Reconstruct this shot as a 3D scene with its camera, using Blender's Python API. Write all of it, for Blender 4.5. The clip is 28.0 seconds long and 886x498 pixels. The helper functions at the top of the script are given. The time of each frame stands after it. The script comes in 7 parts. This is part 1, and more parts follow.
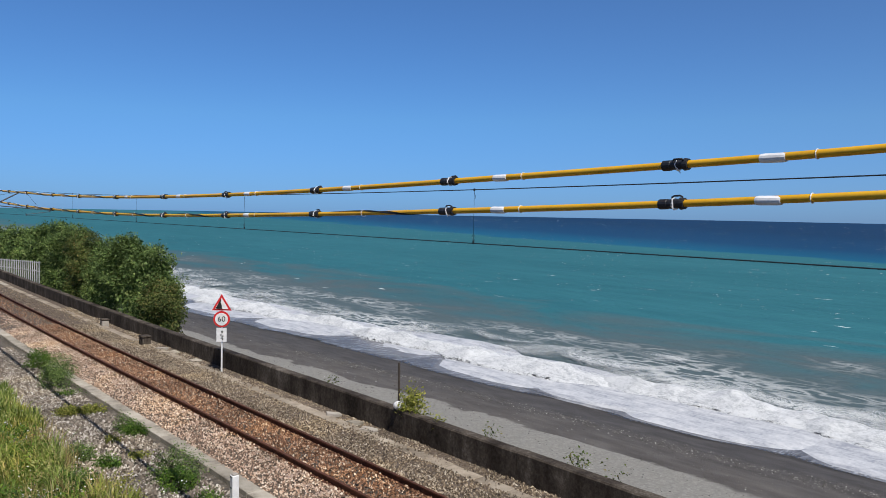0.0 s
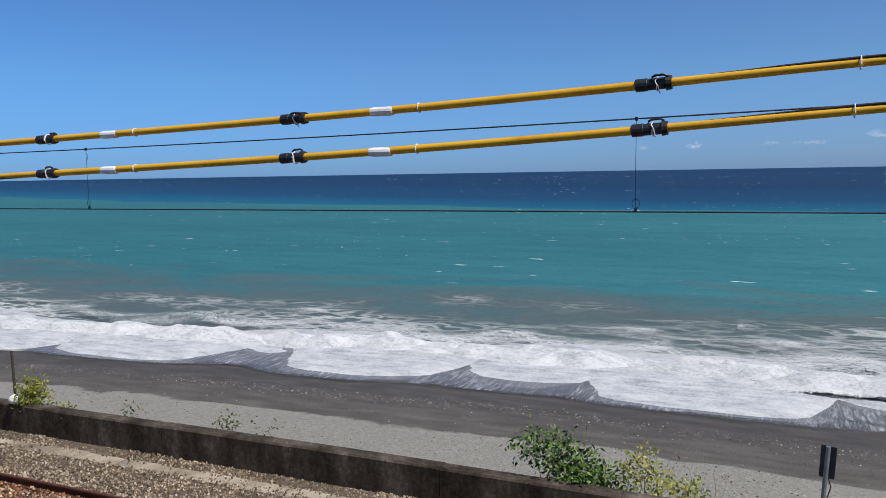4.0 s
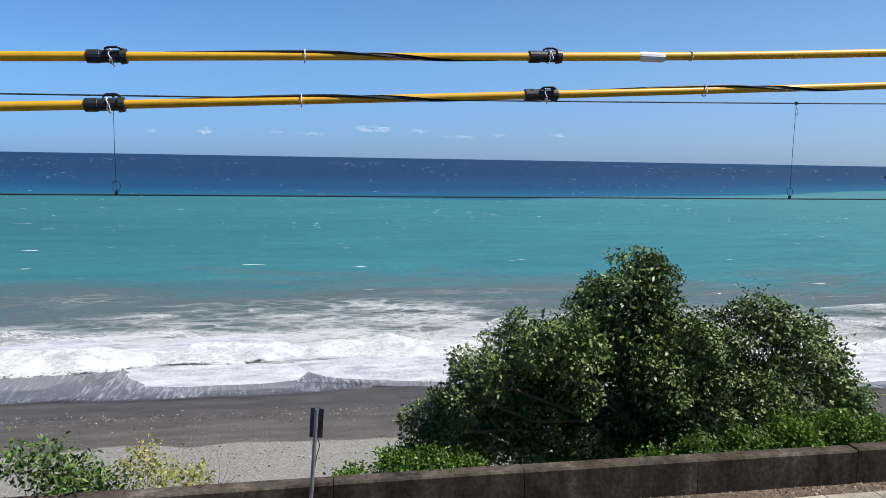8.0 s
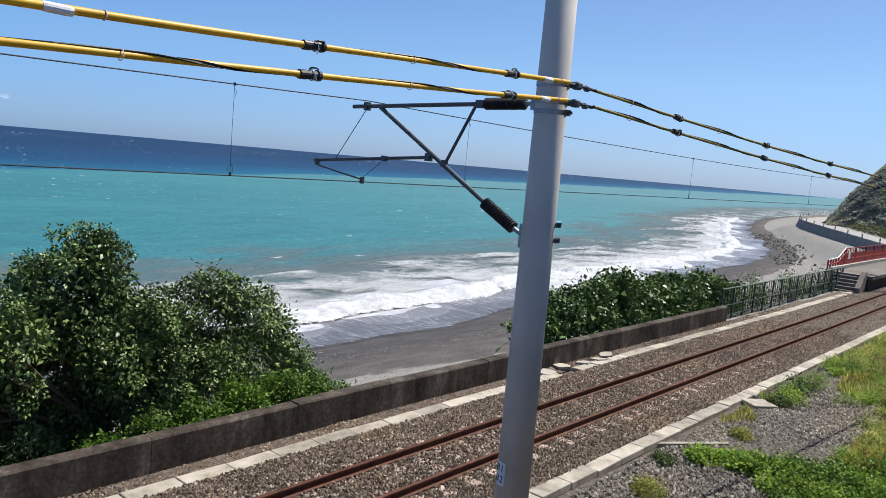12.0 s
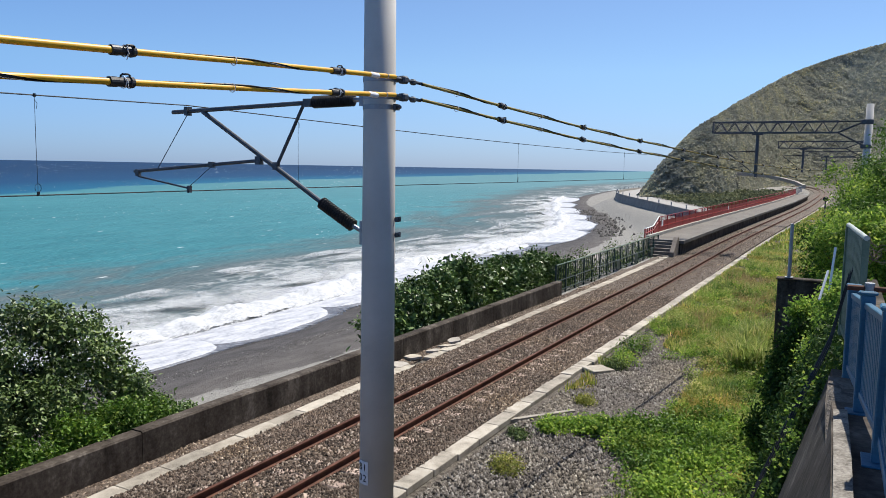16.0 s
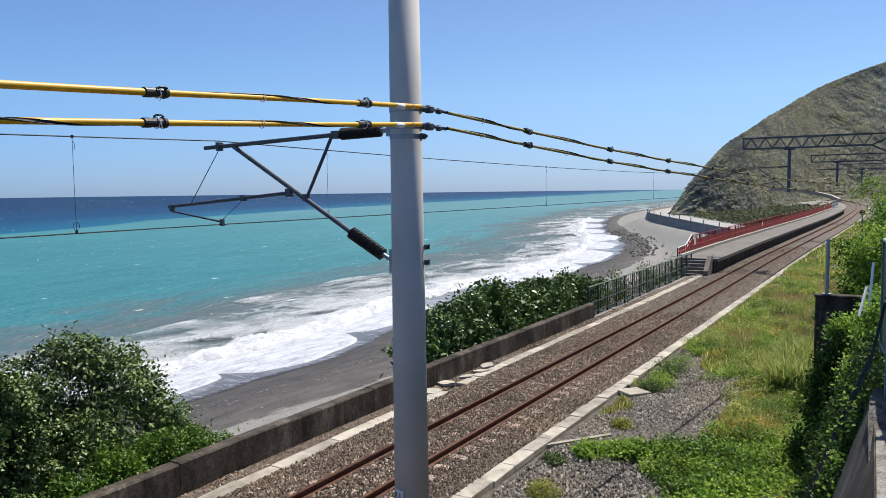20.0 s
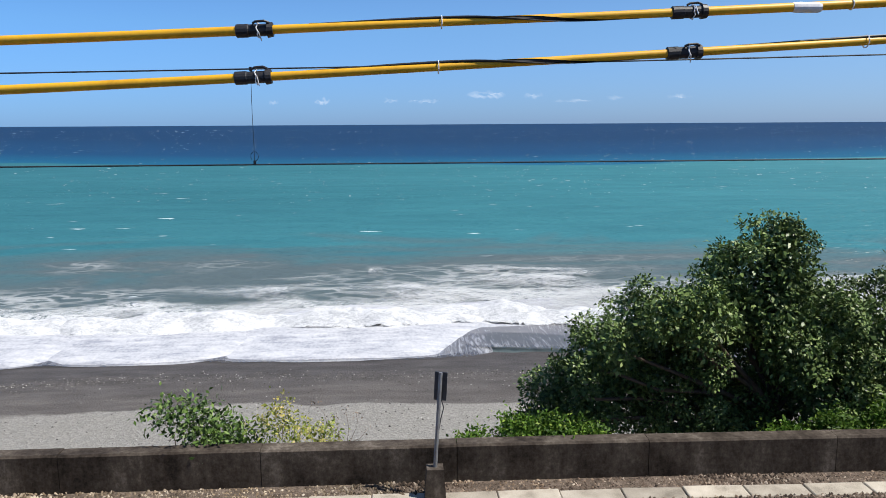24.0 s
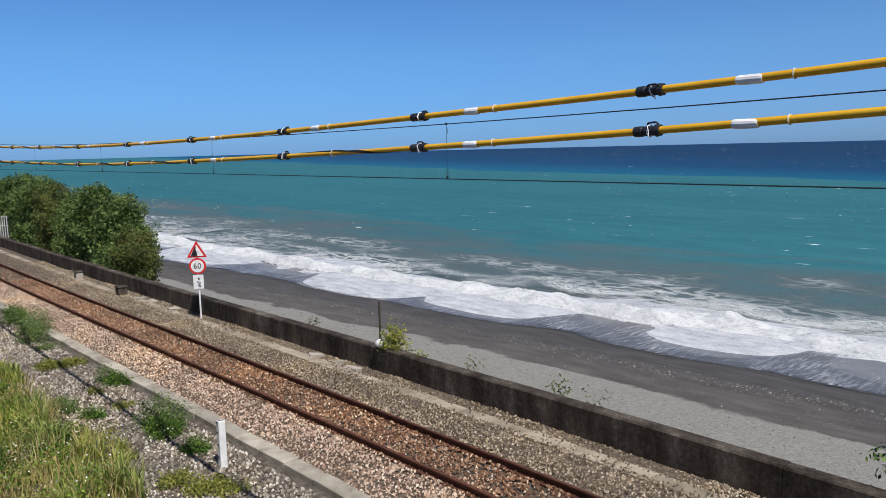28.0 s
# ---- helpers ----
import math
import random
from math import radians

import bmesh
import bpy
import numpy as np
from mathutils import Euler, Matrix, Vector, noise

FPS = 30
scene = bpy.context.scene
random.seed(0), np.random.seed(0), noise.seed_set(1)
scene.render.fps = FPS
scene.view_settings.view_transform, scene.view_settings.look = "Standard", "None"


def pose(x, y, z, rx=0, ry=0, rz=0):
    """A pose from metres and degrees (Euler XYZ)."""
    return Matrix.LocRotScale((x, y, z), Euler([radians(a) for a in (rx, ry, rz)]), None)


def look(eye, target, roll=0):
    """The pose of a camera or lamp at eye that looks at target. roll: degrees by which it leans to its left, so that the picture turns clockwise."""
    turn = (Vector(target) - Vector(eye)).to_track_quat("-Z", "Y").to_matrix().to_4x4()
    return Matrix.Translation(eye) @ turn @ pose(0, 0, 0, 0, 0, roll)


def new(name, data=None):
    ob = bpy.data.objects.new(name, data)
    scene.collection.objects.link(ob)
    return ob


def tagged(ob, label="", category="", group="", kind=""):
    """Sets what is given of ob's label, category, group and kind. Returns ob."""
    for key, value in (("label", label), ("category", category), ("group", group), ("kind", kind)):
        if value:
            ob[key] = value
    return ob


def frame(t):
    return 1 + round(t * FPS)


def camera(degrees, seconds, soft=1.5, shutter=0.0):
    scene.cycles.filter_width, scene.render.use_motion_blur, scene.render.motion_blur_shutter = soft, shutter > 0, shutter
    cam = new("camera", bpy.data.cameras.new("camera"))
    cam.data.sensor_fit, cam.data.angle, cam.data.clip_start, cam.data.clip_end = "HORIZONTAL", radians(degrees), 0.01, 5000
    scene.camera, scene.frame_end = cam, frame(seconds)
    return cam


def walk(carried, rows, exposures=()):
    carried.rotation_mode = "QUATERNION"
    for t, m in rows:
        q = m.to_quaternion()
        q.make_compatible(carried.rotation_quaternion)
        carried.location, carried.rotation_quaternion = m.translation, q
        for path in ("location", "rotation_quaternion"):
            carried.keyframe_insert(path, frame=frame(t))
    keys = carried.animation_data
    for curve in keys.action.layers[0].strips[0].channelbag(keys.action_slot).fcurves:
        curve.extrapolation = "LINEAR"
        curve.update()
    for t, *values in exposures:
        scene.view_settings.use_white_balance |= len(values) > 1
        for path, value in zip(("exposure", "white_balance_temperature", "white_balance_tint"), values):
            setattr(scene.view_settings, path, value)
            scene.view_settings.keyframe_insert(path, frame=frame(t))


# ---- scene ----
cam = camera(60.75, 28.0, 0.6)
# seconds, eye, pitch from straight down, roll, yaw
PATH = [
    (0.0, 0.086, -0.058, 5.317, 87.30, -1.08, 51.15),
    (0.5, 0.089, -0.045, 5.313, 86.68, -0.89, 49.23),
    (1.0, 0.101, -0.037, 5.312, 85.99, -0.61, 46.35),
    (1.5, 0.098, -0.027, 5.311, 85.39, -0.42, 42.58),
    (2.0, 0.104, -0.018, 5.316, 84.93, -0.44, 39.56),
    (2.5, 0.107, -0.007, 5.311, 84.79, -0.25, 36.78),
    (3.0, 0.112, 0.018, 5.301, 84.39, 0.43, 32.99),
    (3.5, 0.121, 0.034, 5.301, 84.22, 0.70, 28.40),
    (5.5, 0.183, 0.136, 5.288, 83.66, 2.30, 15.87),
    (6.0, 0.214, 0.133, 5.288, 83.23, 2.43, 13.22),
    (6.5, 0.245, 0.143, 5.292, 83.00, 1.35, 7.01),
    (7.0, 0.293, 0.148, 5.274, 83.37, 0.25, -0.49),
    (7.5, 0.347, 0.149, 5.275, 83.29, -0.63, -6.79),
    (8.0, 0.390, 0.157, 5.273, 83.05, -1.00, -11.34),
    (8.5, 0.432, 0.144, 5.272, 82.73, -1.13, -15.82),
    (9.0, 0.473, 0.138, 5.267, 82.52, -1.29, -19.92),
    (9.5, 0.523, 0.098, 5.276, 82.62, -1.64, -24.07),
    (10.0, 0.577, 0.078, 5.278, 83.07, -1.99, -29.24),
    (10.5, 0.618, 0.077, 5.278, 83.39, -2.63, -34.51),
    (11.0, 0.652, 0.102, 5.263, 83.48, -3.38, -39.90),
    (11.5, 0.676, 0.105, 5.251, 83.41, -4.53, -45.20),
    (12.0, 0.694, 0.103, 5.249, 83.40, -4.95, -49.92),
    (12.5, 0.707, 0.109, 5.247, 83.45, -3.35, -53.79),
    (13.0, 0.708, 0.109, 5.255, 83.57, -1.27, -57.18),
    (13.5, 0.713, 0.126, 5.261, 83.64, -0.45, -60.49),
    (15.5, 0.712, 0.146, 5.266, 83.72, -1.07, -62.36),
    (16.0, 0.715, 0.144, 5.265, 83.70, -1.00, -62.50),
    (16.5, 0.715, 0.141, 5.267, 83.83, -0.89, -62.91),
    (17.0, 0.715, 0.138, 5.265, 84.07, -0.77, -63.16),
    (17.5, 0.712, 0.140, 5.270, 84.25, -0.51, -62.71),
    (18.0, 0.705, 0.136, 5.270, 84.37, -0.29, -62.01),
    (18.5, 0.708, 0.136, 5.267, 84.26, -0.12, -61.55),
    (19.0, 0.706, 0.133, 5.276, 84.24, 0.11, -61.23),
    (19.5, 0.692, 0.126, 5.279, 84.76, 0.65, -60.63),
    (20.0, 0.692, 0.113, 5.295, 85.56, 0.74, -60.33),
    (20.5, 0.640, 0.102, 5.288, 85.75, 0.32, -57.24),
    (22.5, 0.352, 0.171, 5.270, 81.88, -0.46, -28.60),
    (23.0, 0.291, 0.165, 5.262, 81.28, -0.24, -19.39),
    (23.5, 0.257, 0.179, 5.266, 80.70, 0.05, -10.99),
    (24.0, 0.253, 0.178, 5.266, 80.48, 0.32, -2.90),
    (24.5, 0.206, 0.170, 5.267, 80.39, 0.14, 4.23),
    (25.0, 0.164, 0.161, 5.282, 80.43, -0.16, 10.84),
    (25.5, 0.125, 0.142, 5.277, 80.47, -0.09, 17.65),
    (26.0, 0.106, 0.112, 5.269, 80.53, 0.22, 23.07),
    (26.5, 0.095, 0.065, 5.285, 80.76, 0.34, 28.46),
    (27.0, 0.070, 0.060, 5.290, 81.27, 0.80, 36.11),
    (27.5, 0.043, 0.025, 5.327, 81.70, 1.33, 43.37),
    (28.0, 0.006, 0.028, 5.330, 82.40, 1.32, 49.15),
]
STOPS = [(0.0, 0.0), (3.0, 0.0), (6.0, 0.2), (8.0, 0.4), (12.0, 0.47), (17.0, 0.5), (20.5, 0.5), (23.0, 0.5), (25.0, 0.29), (26.0, 0.15), (27.0, 0.07), (28.0, 0.05)]
walk(cam, [(t, pose(*p)) for t, *p in PATH], STOPS)
# ---- world, sun, exposure ----
SUN_AZ, SUN_EL = -13.0, 58.0
world = bpy.data.worlds.new("sky")
scene.world = world
world.use_nodes = True
wn = world.node_tree
sky = wn.nodes.new("ShaderNodeTexSky")
sky.sky_type, sky.sun_disc = "NISHITA", False
sky.sun_elevation, sky.sun_rotation = radians(SUN_EL), radians(90 - SUN_AZ)
sky.air_density, sky.dust_density, sky.ozone_density = 1.0, 0.15, 1.0
wn.nodes["Background"].inputs["Strength"].default_value = 0.075
# clear sea air: bluer than the model's haze towards the horizon
tint = wn.nodes.new("ShaderNodeMix")
tint.data_type, tint.blend_type = "RGBA", "MULTIPLY"
tint.inputs[0].default_value = 1.0
way = wn.nodes.new("ShaderNodeTexCoord")
axes = wn.nodes.new("ShaderNodeSeparateXYZ")
haze = wn.nodes.new("ShaderNodeValToRGB")
for e, (at, c) in zip((haze.color_ramp.elements[0], haze.color_ramp.elements[1], haze.color_ramp.elements.new(0.1)), ((0.0, (0.345, 0.62, 1.36, 1)), (0.6, (0.62, 0.92, 1.28, 1)), (0.12, (0.55, 0.86, 1.28, 1)))):
    e.position, e.color = at, c
wn.links.new(way.outputs["Generated"], axes.inputs[0])
wn.links.new(axes.outputs["Z"], haze.inputs[0])
# the side away from the sun is the deeper blue
lean = wn.nodes.new("ShaderNodeVectorMath")
lean.operation = "DOT_PRODUCT"
lean.inputs[1].default_value = (math.cos(radians(SUN_AZ)), math.sin(radians(SUN_AZ)), 0)
side = wn.nodes.new("ShaderNodeMapRange")
side.inputs[1].default_value, side.inputs[2].default_value = -0.9, 0.8
deep_sky = wn.nodes.new("ShaderNodeMix")
deep_sky.data_type, deep_sky.blend_type = "RGBA", "MIX"
deep_sky.inputs[6].default_value, deep_sky.inputs[7].default_value = (0.78, 0.97, 1.13, 1), (1.245, 1.01, 0.905, 1)
both = wn.nodes.new("ShaderNodeMix")
both.data_type, both.blend_type = "RGBA", "MULTIPLY"
both.inputs[0].default_value = 1.0
wn.links.new(way.outputs["Generated"], lean.inputs[0])
wn.links.new(lean.outputs["Value"], side.inputs[0])
wn.links.new(side.outputs[0], deep_sky.inputs[0])
wn.links.new(haze.outputs[0], both.inputs[6])
wn.links.new(deep_sky.outputs[2], both.inputs[7])
wn.links.new(both.outputs[2], tint.inputs[7])
wn.links.new(sky.outputs[0], tint.inputs[6])
wn.links.new(tint.outputs[2], wn.nodes["Background"].inputs[0])
sun = new("sun", bpy.data.lights.new("sun", "SUN"))
sun.data.energy, sun.data.angle, sun.data.color = 5.0, radians(0.53), (1.0, 0.95, 0.87)
sun_way = Vector((math.cos(radians(SUN_EL)) * math.cos(radians(SUN_AZ)), math.cos(radians(SUN_EL)) * math.sin(radians(SUN_AZ)), math.sin(radians(SUN_EL))))
sun.matrix_world = look(sun_way * 50, (0, 0, 0))


# ---- materials ----
def material(name, rough=0.8, metal=0.0, spec=0.3):
    m = bpy.data.materials.new(name)
    m.use_nodes = True
    b = m.node_tree.nodes["Principled BSDF"]
    b.inputs["Roughness"].default_value, b.inputs["Metallic"].default_value = rough, metal
    b.inputs["Specular IOR Level"].default_value = spec
    return m, m.node_tree, b


def node(nt, kind, **values):
    n = nt.nodes.new("ShaderNode" + kind)
    for k, v in values.items():
        if k in n.inputs:
            n.inputs[k].default_value = v
    return n


def ramp(nt, fac, stops):
    r = nt.nodes.new("ShaderNodeValToRGB")
    els = r.color_ramp.elements
    while len(els) < len(stops):
        els.new(0.5)
    for e, (p, c) in zip(els, stops):
        e.position, e.color = p, (*c, 1) if len(c) == 3 else c
    nt.links.new(fac, r.inputs[0])
    return r.outputs[0]


def mix(nt, fac, a, b, how="MIX"):
    n = nt.nodes.new("ShaderNodeMix")
    n.data_type, n.blend_type = "RGBA", how
    for v, i in ((fac, 0), (a, 6), (b, 7)):
        if isinstance(v, (int, float)):
            n.inputs[i].default_value = v
        elif isinstance(v, tuple):
            n.inputs[i].default_value = (*v, 1)
        else:
            nt.links.new(v, n.inputs[i])
    return n.outputs[2]


def maths(nt, op, a, b=0.0, clamp=False):
    n = nt.nodes.new("ShaderNodeMath")
    n.operation, n.use_clamp = op, clamp
    for v, i in ((a, 0), (b, 1)):
        if isinstance(v, (int, float)):
            n.inputs[i].default_value = v
        else:
            nt.links.new(v, n.inputs[i])
    return n.outputs[0]


def place(nt, scale=(1, 1, 1)):
    g = nt.nodes.new("ShaderNodeNewGeometry")
    m = nt.nodes.new("ShaderNodeMapping")
    m.inputs["Scale"].default_value = scale
    nt.links.new(g.outputs["Position"], m.inputs[0])
    return m.outputs[0]


def noise_tex(nt, vec, scale, detail=4.0, rough=0.55, distort=0.0):
    n = node(nt, "TexNoise", Scale=scale, Detail=detail, Roughness=rough, Distortion=distort)
    nt.links.new(vec, n.inputs["Vector"])
    return n.outputs["Fac"]


def bump(nt, b, height, strength=0.4, distance=0.02):
    n = node(nt, "Bump", Strength=strength, Distance=distance)
    nt.links.new(height, n.inputs["Height"])
    nt.links.new(n.outputs[0], b.inputs["Normal"])


def grainy(name, stops, scale=6.0, fine=60.0, rough=0.85, metal=0.0, spec=0.25, relief=0.4, dist=0.01, vary=0.0, local=False):
    """A surface with stains at one scale and grain at another. vary: how far single pieces differ."""
    m, nt, b = material(name, rough, metal, spec)
    if local:
        tc = nt.nodes.new("ShaderNodeTexCoord")
        v = tc.outputs["Object"]
    else:
        v = place(nt)
    big, small = noise_tex(nt, v, scale, 5), noise_tex(nt, v, fine, 3)
    f = maths(nt, "ADD", maths(nt, "MULTIPLY", big, 0.65), maths(nt, "MULTIPLY", small, 0.35))
    c = ramp(nt, f, stops)
    if vary:
        oi = nt.nodes.new("ShaderNodeObjectInfo")
        c = mix(nt, 1.0, c, ramp(nt, oi.outputs["Random"], [(0, (1 - vary,) * 3), (1, (1 + vary * 0.5,) * 3)]), "MULTIPLY")
    nt.links.new(c, b.inputs["Base Color"])
    if relief:
        bump(nt, b, f, relief, dist)
    return m


def islands(name, stops, rough=0.8, spec=0.25, trans=0.0, patch=0.0, low=(0.62, 0.62, 0.6), high=(1.25, 1.2, 1.05)):
    """Colour that differs from piece to piece of a joined mesh, with larger patches over them."""
    m, nt, b = material(name, rough, 0, spec)
    g = nt.nodes.new("ShaderNodeNewGeometry")
    c = ramp(nt, g.outputs["Random Per Island"], stops)
    if patch:
        p = noise_tex(nt, place(nt), patch, 3)
        c = mix(nt, 1.0, c, ramp(nt, p, [(0.3, low), (0.5, (1, 1, 1)), (0.7, high)]), "MULTIPLY")
    nt.links.new(c, b.inputs["Base Color"])
    if trans:
        t = nt.nodes.new("ShaderNodeBsdfTranslucent")
        nt.links.new(c, t.inputs[0])
        ms = nt.nodes.new("ShaderNodeMixShader")
        ms.inputs[0].default_value = trans
        nt.links.new(b.outputs[0], ms.inputs[1])
        nt.links.new(t.outputs[0], ms.inputs[2])
        nt.links.new(ms.outputs[0], nt.nodes["Material Output"].inputs[0])
    return m


M_CONC = grainy("concrete", [(0.3, (0.22, 0.2, 0.18)), (0.55, (0.38, 0.35, 0.31)), (0.75, (0.46, 0.43, 0.39))], 2.5, 90)
M_SLAB = grainy("kerb_concrete", [(0.32, (0.17, 0.15, 0.12)), (0.48, (0.35, 0.315, 0.26)), (0.62, (0.45, 0.41, 0.345)), (0.75, (0.53, 0.49, 0.425))], 2.6, 80, vary=0.28, relief=0.6)
M_DIRTSLAB = grainy("dirty_kerb_concrete", [(0.34, (0.13, 0.105, 0.08)), (0.46, (0.25, 0.21, 0.165)), (0.58, (0.35, 0.3, 0.24)), (0.72, (0.45, 0.4, 0.33))], 1.8, 60, vary=0.3, relief=0.7)
M_RUST = grainy("rusty_rail", [(0.3, (0.06, 0.025, 0.016)), (0.55, (0.11, 0.045, 0.028)), (0.75, (0.17, 0.075, 0.045))], 5, 120, 0.75, 0.2)
M_SLEEP = grainy("sleeper_concrete", [(0.3, (0.25, 0.17, 0.13)), (0.6, (0.48, 0.38, 0.32)), (0.8, (0.6, 0.5, 0.43))], 6, 90, vary=0.25)
M_STONE = islands("ballast_stone", [(0, (0.085, 0.056, 0.04)), (0.35, (0.265, 0.178, 0.132)), (0.65, (0.41, 0.295, 0.225)), (0.9, (0.52, 0.42, 0.335)), (1, (0.64, 0.56, 0.48))], 0.85, 0.2, 0, 0.5)
M_BROWNSTONE = islands("brown_stone", [(0, (0.02, 0.015, 0.012)), (0.4, (0.07, 0.05, 0.038)), (0.7, (0.135, 0.1, 0.076)), (0.92, (0.23, 0.18, 0.145)), (1, (0.4, 0.345, 0.29))], 0.85, 0.2, 0, 0.5)
M_GREYSTONE = islands("grey_stone", [(0, (0.037, 0.033, 0.029)), (0.5, (0.119, 0.104, 0.092)), (0.9, (0.204, 0.187, 0.17)), (1, (0.34, 0.32, 0.292))], 0.85, 0.2, 0, 0.4)
M_ROCK = islands("dark_rock", [(0, (0.025, 0.024, 0.023)), (0.6, (0.07, 0.067, 0.064)), (1, (0.14, 0.135, 0.13))], 0.8, 0.2)
M_STEEL = grainy("galvanised_steel", [(0.3, (0.2, 0.21, 0.23)), (0.7, (0.34, 0.36, 0.38))], 8, 60, 0.5, 0.6, 0.5, 0.1)
M_DARKSTEEL = grainy("weathered_steel", [(0.3, (0.045, 0.052, 0.063)), (0.7, (0.1, 0.112, 0.13))], 8, 60, 0.55, 0.4, 0.4, 0.1)
M_BLACK = grainy("black_rubber", [(0.3, (0.008, 0.008, 0.01)), (0.7, (0.03, 0.03, 0.035))], 12, 90, 0.5, 0, 0.4, 0.2)
M_WIRE = grainy("wire", [(0.3, (0.012, 0.014, 0.018)), (0.7, (0.04, 0.045, 0.05))], 20, 80, 0.6, 0.3)
M_YELLOW = grainy("yellow_sleeve", [(0.25, (0.5, 0.25, 0.012)), (0.5, (0.68, 0.36, 0.015)), (0.8, (0.8, 0.46, 0.03))], 3, 40, 0.45, 0, 0.4, 0.1)
M_WHITE = grainy("white_plastic", [(0.3, (0.62, 0.62, 0.63)), (0.7, (0.85, 0.85, 0.86))], 8, 60, 0.5)
M_RED = grainy("red_paint", [(0.3, (0.2, 0.01, 0.014)), (0.6, (0.33, 0.018, 0.026)), (0.8, (0.42, 0.04, 0.045))], 1.5, 30, 0.5)
M_SIGNRED = grainy("red_sign_paint", [(0.3, (0.5, 0.02, 0.025)), (0.7, (0.65, 0.04, 0.04))], 4, 40, 0.4)
M_SIGNBLACK = grainy("black_sign_paint", [(0.3, (0.015, 0.015, 0.015)), (0.7, (0.03, 0.03, 0.03))], 4, 40, 0.4)
M_BLUE = grainy("blue_paint", [(0.3, (0.025, 0.085, 0.14)), (0.6, (0.045, 0.14, 0.22)), (0.8, (0.075, 0.19, 0.28))], 3, 50, 0.45)
M_GREENPAINT = grainy("faded_green_paint", [(0.3, (0.07, 0.11, 0.078)), (0.7, (0.16, 0.22, 0.16))], 4, 50, 0.6)
M_FENCE = grainy("dark_green_paint", [(0.3, (0.025, 0.045, 0.038)), (0.7, (0.07, 0.1, 0.088))], 4, 50, 0.6)
M_POLE = grainy("pole_concrete", [(0.3, (0.38, 0.362, 0.335)), (0.55, (0.49, 0.47, 0.435)), (0.8, (0.57, 0.55, 0.515))], 1.2, 90, 0.7, relief=0.15)
M_BARK = grainy("bark", [(0.3, (0.05, 0.035, 0.025)), (0.7, (0.16, 0.12, 0.09))], 6, 40)
M_TWIG = grainy("dry_twig", [(0.3, (0.14, 0.1, 0.075)), (0.7, (0.28, 0.22, 0.17))], 6, 40)
M_LEAF = islands("dark_leaf", [(0, (0.034, 0.062, 0.018)), (0.5, (0.088, 0.142, 0.04)), (0.85, (0.16, 0.225, 0.07)), (1, (0.25, 0.31, 0.115))], 0.5, 0.1, 0.08, 0.5)
M_BANYAN = islands("glossy_leaf", [(0, (0.038, 0.07, 0.02)), (0.5, (0.1, 0.163, 0.045)), (0.85, (0.18, 0.25, 0.08)), (1, (0.25, 0.315, 0.115))], 0.42, 0.25, 0.05, 0.5)
M_LEAF2 = islands("bright_leaf", [(0, (0.035, 0.08, 0.01)), (0.5, (0.075, 0.16, 0.02)), (0.85, (0.13, 0.23, 0.035)), (1, (0.22, 0.3, 0.05))], 0.55, 0.2, 0.3, 0.6)
M_LEAF3 = islands("brownish_leaf", [(0, (0.035, 0.052, 0.014)), (0.4, (0.075, 0.11, 0.028)), (0.75, (0.12, 0.15, 0.042)), (1, (0.2, 0.16, 0.06))], 0.6, 0.2, 0.25, 0.4)
M_YELLOWLEAF = islands("yellow_leaf", [(0, (0.1, 0.12, 0.025)), (0.5, (0.22, 0.25, 0.05)), (0.85, (0.34, 0.34, 0.085)), (1, (0.48, 0.42, 0.14))], 0.6, 0.15, 0.4, 0.6)
M_HEDGE = islands("broad_leaf", [(0, (0.03, 0.062, 0.014)), (0.5, (0.07, 0.13, 0.03)), (0.85, (0.12, 0.195, 0.05)), (1, (0.2, 0.27, 0.09))], 0.4, 0.3, 0.08, 0.5)
M_GRASS = islands("grass_blade", [(0, (0.12, 0.19, 0.032)), (0.4, (0.255, 0.335, 0.07)), (0.75, (0.41, 0.425, 0.14)), (1, (0.58, 0.5, 0.25))], 0.6, 0.15, 0.6, 0.55, (0.6, 0.78, 0.6), (1.35, 0.95, 0.8))
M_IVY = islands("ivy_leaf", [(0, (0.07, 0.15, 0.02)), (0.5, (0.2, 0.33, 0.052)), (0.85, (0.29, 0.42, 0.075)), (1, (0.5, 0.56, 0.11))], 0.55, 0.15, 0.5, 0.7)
M_PLAT = grainy("worn_platform", [(0.3, (0.1, 0.09, 0.079)), (0.55, (0.15, 0.138, 0.122)), (0.75, (0.21, 0.195, 0.175))], 0.8, 60)
M_STEP = grainy("worn_step", [(0.3, (0.12, 0.1, 0.082)), (0.55, (0.2, 0.172, 0.145)), (0.75, (0.29, 0.255, 0.22))], 1.2, 50)
# ivy green darkened to stand for the shade on the wall
M_SHADEIVY = islands("shaded_ivy_leaf", [(0, (0.016, 0.036, 0.008)), (0.5, (0.038, 0.078, 0.014)), (0.88, (0.07, 0.13, 0.022)), (1, (0.2, 0.28, 0.05))], 0.6, 0.12, 0.12)
M_REDSTONE = islands("rust_stained_stone", [(0, (0.055, 0.027, 0.015)), (0.4, (0.165, 0.085, 0.05)), (0.75, (0.27, 0.15, 0.092)), (0.92, (0.38, 0.26, 0.18)), (1, (0.62, 0.52, 0.41))], 0.85, 0.2, 0, 0.5)
M_PALESTONE = islands("pale_stone", [(0, (0.056, 0.044, 0.034)), (0.4, (0.16, 0.132, 0.108)), (0.75, (0.272, 0.24, 0.204)), (1, (0.528, 0.496, 0.456))], 0.85, 0.2, 0, 0.5)
